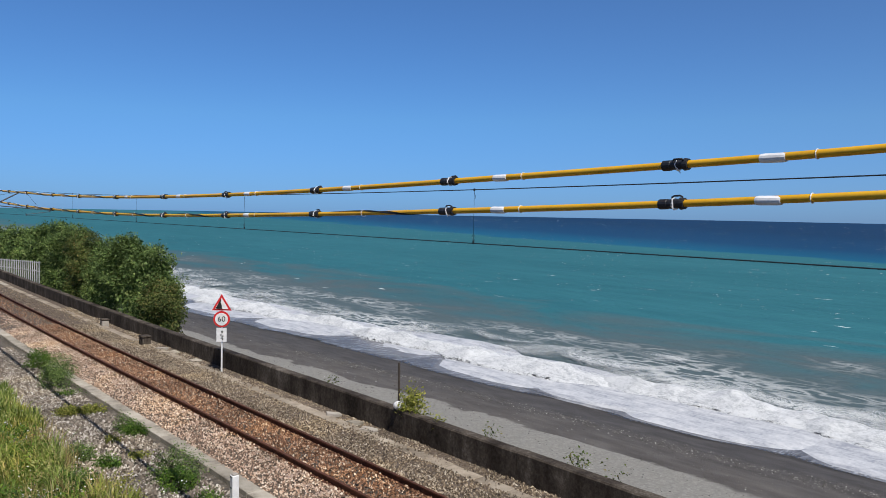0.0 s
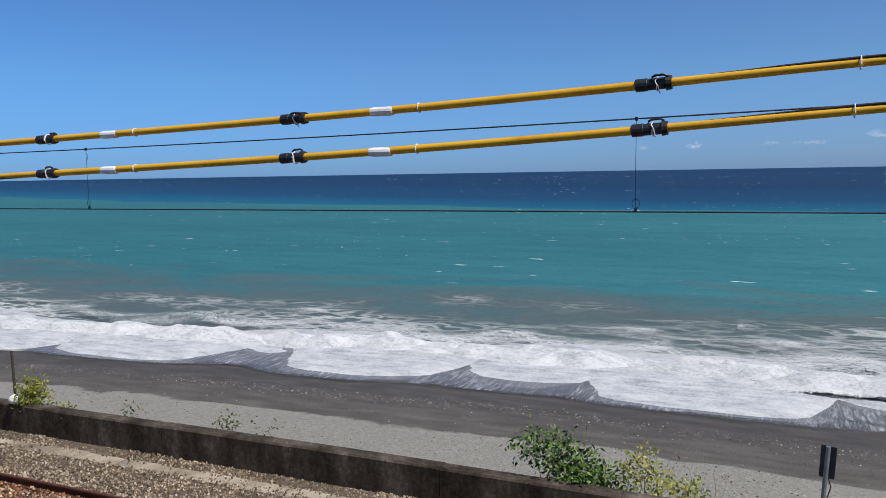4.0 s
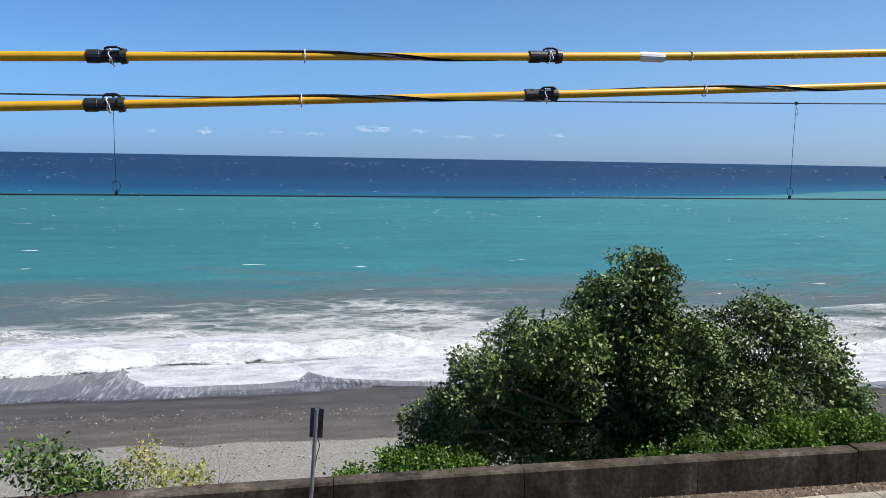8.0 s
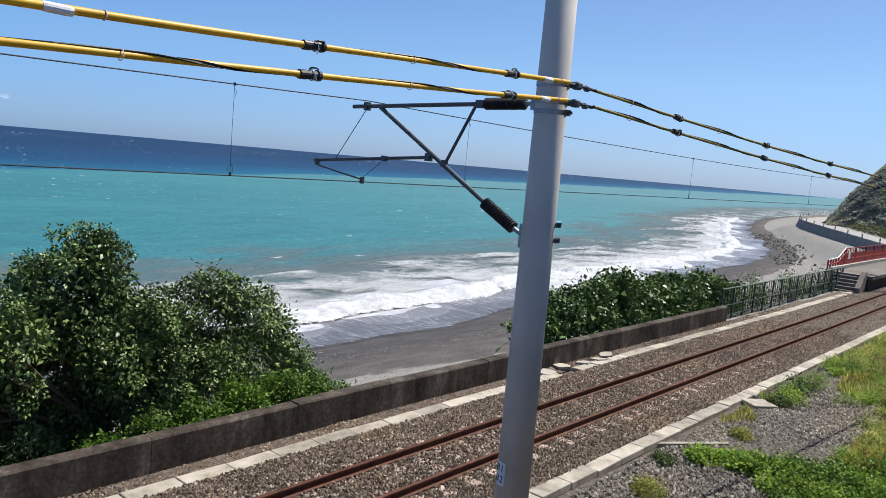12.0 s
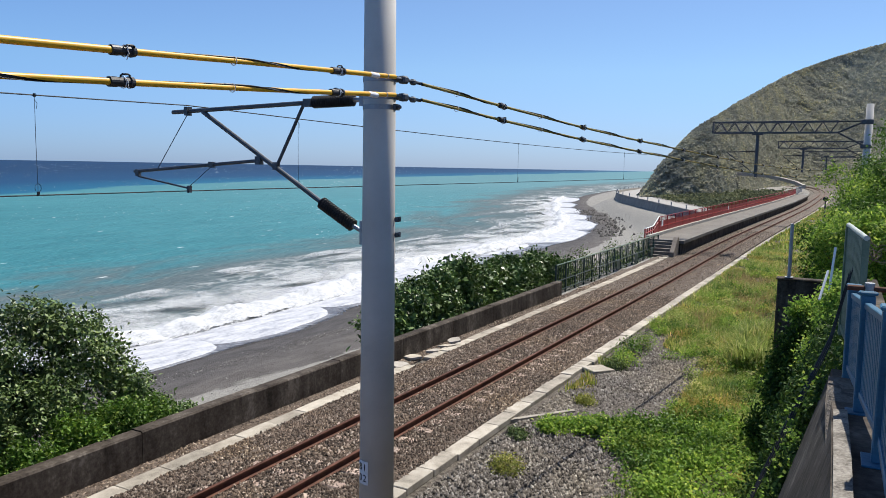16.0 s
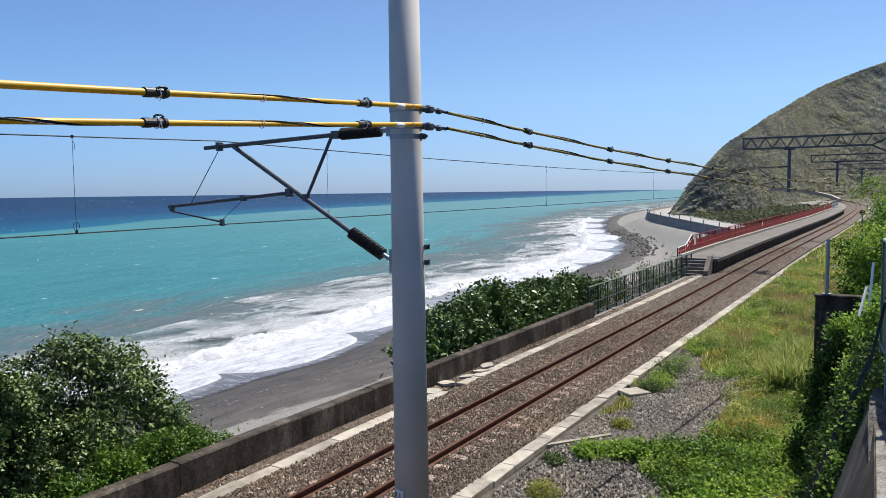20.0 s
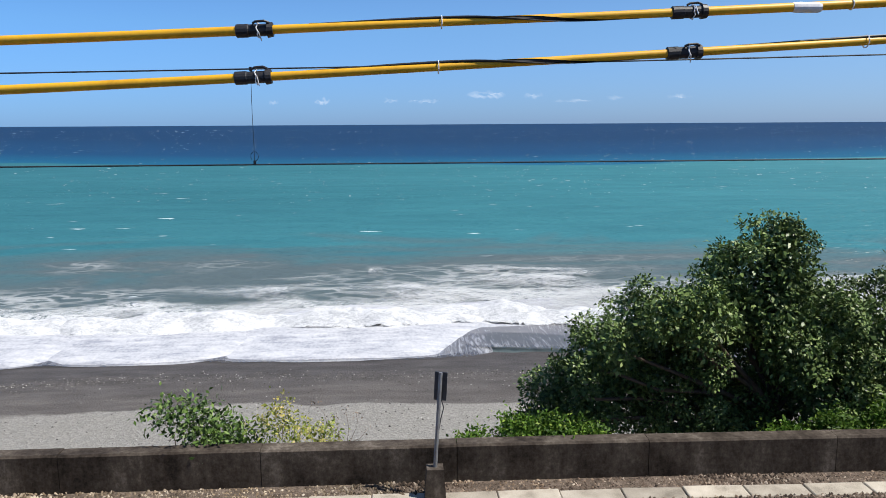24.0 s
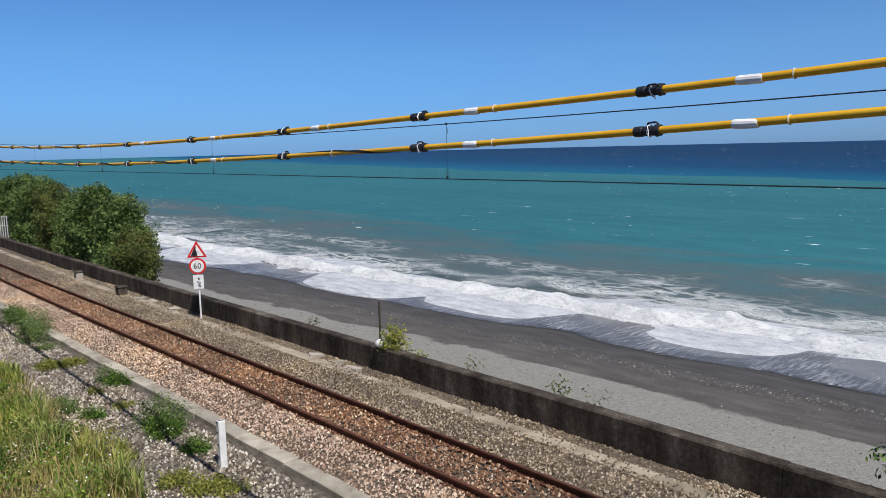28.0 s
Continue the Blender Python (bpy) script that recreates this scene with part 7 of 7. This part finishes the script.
ROADK = [(112, 12.5), (131, 18.5), (146, 25), (168, 34.5), (192, 45), (215, 54.5), (237, 61.5), (262, 66), (300, 69)]
o = part("wall_point", Shape().sweep(far_line(ROADK, 0), [(-0.5, -8), (1.6, -8), (0.2, -2.5), (0.2, -1.9), (-0.15, -1.9), (-0.5, -2.6)]), grainy("point_wall_concrete", [(0.3, (0.13, 0.12, 0.11)), (0.55, (0.2, 0.19, 0.175)), (0.75, (0.27, 0.255, 0.235))], 0.6, 30))
tagged(o, "grey concrete sea wall curving round the point", "wall", kind="structure")
o = part("road", Shape().sweep(far_line(ROADK, 0), [(-70, -4), (-0.45, -4), (-0.45, -2.55), (-70, -2.5)]), grainy("road_concrete", [(0.3, (0.24, 0.23, 0.215)), (0.7, (0.36, 0.345, 0.325))], 0.4, 20))
tagged(o, "pale coast road along the foot of the hill", "road", kind="structure")
posts = thing("road_bollards", "row of small pale posts beside the coast road", "bollards", (150, 27, -1.9))
for i, (p, a, u) in enumerate(far_line(ROADK, -1.9, 11)):
    part("bollard", Shape().box(p + Vector((-150, -27, 2.25)), (0.2, 0.2, 0.8)), M_STEEL, posts)

HILL_E = spline([(-60, 9.0), (-30, 9.6), (-10, 9.3), (-2.87, 8.53), (0.92, 7.58), (4.33, 6.16), (7.9, 3.91), (9.75, 2.53), (11.0, 1.0), (11.6, 0.3), (12.2, -0.75), (13.2, -1.9)])
HILL_R = spline([(-60, 60), (-30, 75), (-12, 100), (-5, 170), (-1, 290), (1.5, 335), (3.5, 330), (6, 260), (9, 226), (12.4, 222), (13.2, 224)])


def hill_fn(A, U):
    """The headland: A is the bearing seen from the walkway, U runs from its foot to its crest and over."""
    rf = HILL_R(A)
    depth = np.interp(A, [-4, -1, 2, 5, 8, 10, 12, 13.2], [170, 140, 95, 58, 32, 20, 12, 9])
    # scrub: rounded lumps that stand out of the slope, at two sizes
    arc, up = A * 4.0, U * np.maximum(depth, 40)
    lump = lattice(arc * 0.22, up * 0.22, 87) + 0.7 * lattice(arc * 0.55, up * 0.55, 88) + 0.35 * lattice(arc * 1.4, up * 1.4, 89)
    R = rf + depth * U + smoothstep(0, 0.05, U) * smoothstep(1.1, 0.9, U) * 1.7 * (1.0 - lump)
    foot = np.degrees(np.arctan((np.where(A > 3, -2.6, -0.4) - 5.27) / rf))
    lin = smoothstep(10, 2, A)
    t = np.clip(U, 0, 1)
    rise = np.sin(t * math.pi / 2) ** 0.95 * (1 - lin) + t * lin
    crest = HILL_E(A) - 0.12 * smoothstep(12.2, 10, A)
    z = 5.27 + R * np.tan(np.radians(foot + (crest - foot) * rise)) - np.where(U > 1, 40 * (U - 1), 0)
    X, Y = 0.7 + R * np.cos(np.radians(A)), 0.14 + R * np.sin(np.radians(A))
    # spurs and gullies that run down the slope
    fold = np.abs(np.sin(A * 0.62 + 1.4 * U + 0.5 * wavy(A * 0.5, U * 3, 84, 3))) ** 0.8 - 0.6
    rough = smoothstep(0.02, 0.25, U) * smoothstep(1.0, 0.8, U)
    z = z + rough * smoothstep(11, 7, A) * 0.8 * fold + smoothstep(0, 0.2, U) * smoothstep(1.02, 0.9, U) * (1.5 * wavy(X * 0.06, Y * 0.08, 81, 4))
    return X, Y, z


hill = new("hill", grid_mesh("hill", np.concatenate([np.linspace(13.2, -6, 300), np.linspace(-6.3, -60, 60)]), np.concatenate([np.linspace(0, 1, 210), np.linspace(1.03, 2, 20)]), hill_fn, M_HILL))
tagged(hill, "steep scrub-covered headland above the railway", "hill", kind="structure")


def far_foliage(name, label, c, size, stops, seed):
    """Tufts of leaves seen from far off: small ragged quads facing all ways, mostly up, all one mesh."""
    g = np.random.RandomState(seed)
    m = len(c)
    nrm = g.randn(m, 3) * 0.55 + np.array([-0.25, 0.1, 0.8])
    nrm /= np.linalg.norm(nrm, axis=1)[:, None]
    a = np.cross(nrm, g.randn(m, 3))
    a /= np.linalg.norm(a, axis=1)[:, None]
    b = np.cross(nrm, a)
    r = (size * g.uniform(0.5, 1.3, m))[:, None]
    k = g.uniform(0.6, 1.2, (m, 4, 1))
    co = np.stack([c + a * r * k[:, 0], c + b * r * k[:, 1] * 0.7, c - a * r * k[:, 2], c - b * r * k[:, 3] * 0.7], 1).reshape(-1, 3)
    q = np.arange(4 * m).reshape(-1, 4)
    return tagged(new(name, raw_mesh(name, co, q, islands(name + "_leaf", stops, 0.8, 0.05, 0.3, 0.09, (0.7, 0.74, 0.78), (1.3, 1.25, 1.0)))), label, "scrub", kind="stuff")


g = np.random.RandomState(90)
a, u = g.uniform(-5, 12.8, 90000), g.rand(90000) ** 0.85
u = np.where(g.rand(90000) < 0.1, 0.95 + 0.05 * g.rand(90000), u)
keep = u > 0.01
c = np.stack(hill_fn(a[keep], u[keep]), 1) + g.randn(keep.sum(), 3) * np.array([0.15, 0.15, 0.1]) + np.array([-0.15, 0, 0.08])
# leaf colours are raised and greyed to carry the haze of distance
far_foliage("hill_scrub", "grey-green bushes and small trees covering the headland", c, 0.45, [(0, (0.275, 0.275, 0.23)), (0.5, (0.34, 0.338, 0.275)), (0.85, (0.385, 0.378, 0.3)), (1, (0.43, 0.415, 0.32))], 91)
g = np.random.RandomState(95)
x = g.uniform(108, 262, 26000)
lo, hi = track_y(x) + 6.5, np.interp(x, [p[0] for p in ROADK], [p[1] for p in ROADK]) - 9.0
t = g.rand(26000) ** 0.7
keep = hi > lo + 1
x, y, t = x[keep], (lo + (hi - lo) * t)[keep], t[keep]
z = -2.3 + (1.9 * (1 - t) + 0.6) * (0.15 + lattice(x * 0.35, y * 0.35, 97) ** 2) * g.rand(len(x)) ** 0.5 + 0.8 * (1 - t)
far_foliage("roadside_scrub", "green scrub between the platform and the coast road", np.stack([x, y, z], 1), 0.38, [(0, (0.05, 0.06, 0.035)), (0.5, (0.1, 0.115, 0.065)), (0.9, (0.16, 0.175, 0.095)), (1, (0.24, 0.24, 0.15))], 96)

# ---- signs and small lineside things ----
sign = thing("speed_sign", "red and white railway warning and speed signs on a white post", "sign", (-24.75, 10.28, -0.3))
face = Matrix.Rotation(radians(58), 4, "Z")   # towards trains coming from the near side


part("post", Shape().tube([(0, 0, -0.2), (0, 0, 2.55)], 0.03, 10), M_WHITE, sign)
tri = lambda s: [(-0.33 * s, -0.19 * s), (0.33 * s, -0.19 * s), (0.0, 0.38 * s)]
disc = lambda r: [(r * math.cos(t), r * math.sin(t)) for t in np.linspace(0, math.tau, 28, endpoint=False)]


def plate(name, outline, y, z, mat, parent, label=""):
    return part(name, Shape().prism(outline, 0.012, Matrix.Translation((0, 0, z)) @ face @ Matrix.Translation((0, y, 0))), mat, parent, label)


t = plate("triangle_plate", tri(1.0), -0.05, 2.34, M_SIGNRED, sign, "red-edged triangular warning plate")
plate("triangle_field", tri(0.68), -0.064, 2.33, M_WHITE, t)
plate("pictogram", [(-0.2, -0.115), (0.02, -0.115), (0.0, 0.02), (-0.03, 0.08), (-0.015, 0.19), (-0.03, 0.22)], -0.074, 2.33, M_SIGNBLACK, t)
c = plate("speed_plate", disc(0.28), -0.05, 1.85, M_SIGNRED, sign, "red-ringed round speed limit plate")
plate("speed_field", disc(0.215), -0.064, 1.85, M_WHITE, c)
cu = bpy.data.curves.new("digits", "FONT")
cu.body, cu.size, cu.extrude, cu.align_x, cu.align_y = "60", 0.27, 0.003, "CENTER", "CENTER"
cu.materials.append(M_SIGNBLACK)
d = new("digits", cu)
d.parent = c
d.matrix_local = Matrix.Translation((0, 0, 1.85)) @ face @ Matrix.Translation((0, -0.076, 0)) @ Matrix.Rotation(math.pi / 2, 4, "X")
w = plate("notice_plate", [(-0.17, -0.24), (0.17, -0.24), (0.17, 0.24), (-0.17, 0.24)], -0.05, 1.31, M_WHITE, sign, "white notice plate")
for z, a, b in ((1.44, -0.02, 0.05), (1.39, 0.0, 0.04), (1.31, -0.06, 0.0), (1.27, 0.0, 0.07), (1.2, -0.03, 0.06), (1.15, 0.02, 0.06)):
    plate("text_bar", [(a, -0.014), (b, -0.014), (b, 0.014), (a, 0.014)], -0.06, z, M_SIGNBLACK, w)

km = thing("marker_post", "white painted concrete marker post standing in gravel", "post", (-12.66, 5.5, FLOOR))
part("shaft", Shape().box((0, 0, 0.35), (0.13, 0.13, 1.1), worn=0.012), M_WHITE, km)
for z in (0.88, 0.68, 0.45, 0.22):
    part("dark_mark", Shape().box((-0.01, -0.0665, z), (0.09, 0.004, 0.022)), M_DARKSTEEL, km)
part("top", Shape().box((0, 0, 0.915), (0.1, 0.1, 0.03), worn=0.01), M_CONC, km)

for x, y, s, lab in ((-31.44, 9.8, 0.44, "dark concrete cable box with a pale face by the wall"), (-37.4, 9.8, 0.4, "pale hollow concrete block box by the wall")):
    b = thing("cable_box", lab, "box", (x, y, -0.34), "cable boxes")
    part("body", Shape().box((0, 0, s * 0.42), (s, s * 0.8, s * 0.85), worn=0.03), M_CONC if x < -35 else M_WALL, b)
    part("lid", Shape().box((0, 0, s * 0.92), (s * 1.12, s * 0.92, s * 0.18), worn=0.03), M_WALL, b)
    # black panel painted for the shade inside; the body itself is solid
    part("opening", Shape().box((0.02, -s * 0.4, s * 0.45), (s * 0.35, 0.03, s * 0.4)), M_SIGNBLACK, b)

bs = thing("back_turned_sign", "small grey sign seen from behind, leaning in a concrete foot", "sign", (0.64, 10.75, -0.36))
part("block", Shape().add([(-0.17, -0.15, 0), (0.17, -0.15, 0), (0.17, 0.15, 0), (-0.17, 0.15, 0), (-0.125, -0.11, 0.56), (0.125, -0.11, 0.56), (0.125, 0.11, 0.56), (-0.125, 0.11, 0.56)], [(3, 2, 1, 0), (4, 5, 6, 7), (0, 1, 5, 4), (1, 2, 6, 5), (2, 3, 7, 6), (3, 0, 4, 7)]), M_WALL, bs, "tapered concrete foot")
part("post", Shape().tube([(0, 0, 0.5), (0.1, 0.12, 1.98)], 0.03, 10), M_STEEL, bs)
part("plate", Shape().box((0.1, 0.16, 1.76), (0.19, 0.014, 0.44), Matrix.Rotation(radians(-12), 4, "Z") @ Matrix.Rotation(radians(3), 4, "Y")), M_DARKSTEEL, bs, "grey back of the sign plate")
part("bracket", Shape().box((0.1, 0.13, 1.75), (0.05, 0.03, 0.34)), M_BLACK, bs)
part("cable", Shape().tube([(0.1, 0.1, 1.6), (0.14, 0.08, 1.45), (0.1, 0.08, 1.3), (0.06, 0.04, 1.1)], 0.008, 6), M_BLACK, bs)

rp = thing("thin_post", "thin grey-brown weathered post standing behind the wall", "post", (-15.4, 11.1, -0.6))
part("tube", Shape().tube([(0, 0, 0), (-0.03, 0, 2.1)], 0.03, 8), grainy("weathered_post", [(0.3, (0.035, 0.028, 0.023)), (0.7, (0.08, 0.066, 0.055))], 6, 60, 0.8), rp)
ball = thing("fishing_float", "white round fishing float lying on the wall", "float", (-15.2, 10.92, 0.37))
bm = bmesh.new()
bmesh.ops.create_uvsphere(bm, u_segments=18, v_segments=12, radius=0.12)
for v in bm.verts:
    v.co.z = v.co.z * 0.9 + 0.105
me = bpy.data.meshes.new("shell")
bm.to_mesh(me)
me.materials.append(M_WHITE)
part("shell", me, None, ball)
part("strap", Shape().tube([(0.121 * math.cos(t), 0.121 * math.sin(t) * 0.3, 0.105 + 0.108 * math.sin(t)) for t in np.linspace(0, math.tau, 16)], 0.008, 5), M_BLACK, ball)

# broken slabs leaning by the kerb, and a fallen strip of concrete
rb = random.Random(8)
for i, (x, dd, s, rz) in enumerate(((20.3, 2.55, 0.55, 20), (21.0, 2.45, 0.5, -14), (21.7, 2.6, 0.45, 40), (17.6, 2.55, 0.6, 10), (18.3, 2.5, 0.6, 4), (19.2, 2.6, 0.5, -25), (-15.9, 2.5, 0.5, 35), (-16.6, 2.55, 0.45, 5), (-17.6, 2.5, 0.4, -20), (-29, 2.5, 0.5, 12), (-30, 2.45, 0.45, -30), (-26.8, 2.45, 0.4, 15))):
    p = trk(x, dd, -0.28 + 0.02 * (i % 3))
    o = part("broken_slab", Shape().prism([(-s / 2, -0.2), (s * 0.3, -0.22), (s / 2, 0.02), (s * 0.35, 0.2), (-s * 0.42, 0.17)], 0.07), M_SLAB if i % 2 else M_CONC)
    o.matrix_world = Matrix.Translation(p) @ pose(0, 0, 0, 90 + rb.uniform(-9, 9), rb.uniform(-6, 6), rz)
    tagged(o, "broken pale concrete slab lying by the sea wall", "slab", "broken slabs")
for x, y, rz, sz in ((20.95, 5.72, -32, (0.75, 0.55, 0.1)), (21.75, 6.2, 4, (0.5, 0.4, 0.1)), (49.0, 9.6, 20, (0.8, 0.5, 0.12)), (50.1, 9.5, -15, (0.7, 0.45, 0.12))):
    o = part("loose_slab", Shape().box((0, 0, 0), sz, worn=0.015), M_SLAB)
    o.matrix_world = pose(x, y, -0.3, 2, 3, rz)
    tagged(o, "loose pale concrete slab lying beside the kerb", "slab", "loose slabs")
o = part("wall_hillfoot", Shape().sweep([(Vector(p), Vector((0, 1, 0)), Vector((0, 0, 1))) for p in ((252, 34, 4.9), (260, 26, 4.7), (262, 20, 4.2), (258, 15, 3.3), (250, 11, 2.4), (236, 8.4, 1.6))], [(-0.4, -1.0), (0.4, -1.0), (0.4, 0), (-0.4, 0)]), M_CONC)
tagged(o, "pale concrete parapet curving along the foot of the hill", "wall", kind="structure")
er = thing("end_railing", "grey steel railing past the platform's far end", "railing", trk(168.5, 4.0, 0.9))
for i in range(8):
    part("post", Shape().box(trk(168.6 + 3.0 * i, 4.0, 1.45) - trk(168.5, 4.0, 0.9), (0.1, 0.1, 1.3)), M_STEEL, er)
for z in (2.05, 1.5):
    part("rail", Shape().tube([trk(168.6 + 3.0 * i, 4.0, z) - trk(168.5, 4.0, 0.9) for i in range(8)], 0.05, 6), M_STEEL, er)
sg = thing("signal_head", "small round black railway signal on a thin post", "signal", (61.7, 0.83, 0.0))
part("post", Shape().tube([(0, 0, -0.4), (0, 0, 3.2)], 0.05, 8), M_DARKSTEEL, sg)
part("disc", Shape().tube([(-0.06, 0, 3.35), (-0.04, 0, 3.35), (0.05, 0, 3.35), (0.07, 0, 3.35)], [0.15, 0.18, 0.18, 0.13], 18), M_BLACK, sg)
part("hood", Shape().tube([(-0.25, 0, 3.38), (-0.05, 0, 3.38)], 0.08, 12), M_BLACK, sg)
strip = part("concrete_strip", Shape().sweep([(Vector((15.7, 6.35, -0.36)), Vector((0.2, 1, 0)).normalized(), Vector((0, 0, 1))), (Vector((17.2, 5.2, -0.36)), Vector((0.7, 1, 0)).normalized(), Vector((0, 0, 1)))], [(-0.06, 0), (0.06, 0), (0.06, 0.07), (-0.06, 0.07)]), M_SLAB)
tagged(strip, "thin pale concrete edging lying across gravel", "edging")
M_PICKET = grainy("weathered_white_paint", [(0.3, (0.3, 0.31, 0.32)), (0.7, (0.55, 0.56, 0.57))], 2, 20, 0.7)
white_rail = thing("white_railing", "weathered white picket railing above the sea wall", "railing", (-54, 10.2, 0.3))
for i in range(26):
    part("picket", Shape().box((-i * 0.7, 0, 0.72 - 0.022 * i), (0.06, 0.05, 1.44 - 0.02 * i)), M_PICKET, white_rail)
for z in (1.36, 0.8):
    part("rail", Shape().tube([(0.1, 0.03, z), (-17.6, 0.03, z - 0.8)], 0.03, 6), M_PICKET, white_rail)


# ---- small fair-weather clouds far off over the sea ----
def cloud_material():
    m, nt, b = material("cloud", 1.0, 0, 0.0)
    lw = nt.nodes.new("ShaderNodeAttribute")
    lw.attribute_name = "soft"
    n = noise_tex(nt, place(nt), 0.03, 5, 0.6)
    # daylight on the clouds is put in as emission over a black base
    b.inputs["Base Color"].default_value = (0.0, 0.0, 0.0, 1)
    b.inputs["Emission Color"].default_value, b.inputs["Emission Strength"].default_value = (0.62, 0.7, 0.82, 1), 1.0
    nt.links.new(maths(nt, "MULTIPLY", maths(nt, "MULTIPLY", lw.outputs["Fac"], n), 1.1, True), b.inputs["Alpha"])
    return m


M_CLOUD = cloud_material()
for i, (az, el, wide, high) in enumerate(((83.9, 2.0, 150, 36), (80.4, 1.9, 80, 24), (96.0, 1.55, 60, 30), (99.5, 1.5, 36, 20), (88.5, 1.55, 130, 16), (91.0, 1.6, 60, 18), (74.5, 1.7, 60, 18), (70.0, 1.7, 90, 14), (77.5, 1.5, 150, 12))):
    far = 4300.0
    a = radians(az)
    us = np.linspace(-1, 1, 40)
    ob = new("cloud", grid_mesh("cloud", us, np.linspace(-1, 1, 20), lambda X, T: (X * wide * 0.75 * math.sin(a) , -X * wide * 0.75 * math.cos(a), T * high * (0.6 + 0.4 * wavy(X * 6, T * 0, 700 + i, 4) * (T > 0)) + 6 * wavy(X * 9, T * 5, 710 + i, 4)), M_CLOUD,
                                {"soft": lambda X, T: np.clip((1 - X ** 2 - T ** 2) * 1.1, 0, 1) * np.clip(0.7 + wavy(X * 5, T * 3, 720 + i, 4), 0, 1) * (1.0 if i in (0, 2) else 0.45)}))
    ob.matrix_world = Matrix.Translation((far * math.cos(a), far * math.sin(a), 5.3 + far * math.tan(radians(el))))
    tagged(ob, "small white fair-weather cloud low over the horizon", "cloud", "clouds", kind="structure")


# ---- what moves: wash and breakers ----
def motions():
    times = [0.7 * i for i in range(41)]
    for i, (ob, (crest, sheet)) in enumerate(zip(WAVES, zip(CRESTS, FILMS))):
        x, half, mean, swing, peak = TONGUES[i]
        rows, own, film = [], [], []
        for t in times:
            w = math.tau * (t - peak) / 11.5
            back = swing * (1 - math.cos(w)) + 0.25 * math.sin(2.3 * w + i)
            rows.append((t, pose(x, back, -0.06 * back)))
            own.append((t, pose(0.2 * math.sin(w), -0.75 * back + 0.9 * math.sin(w), 0.05 * back - 0.12 + 0.14 * math.cos(w + 1.2))))
            film.append((t, pose(0, -0.85 * back, 0.045 * back)))
        walk(ob, rows)
        walk(crest, own)
        walk(sheet, film)
    walk(CAPS, [(t, pose(-0.35 * t, -0.5 * t, 0.05 * math.sin(1.3 * t))) for t in times])


motions()
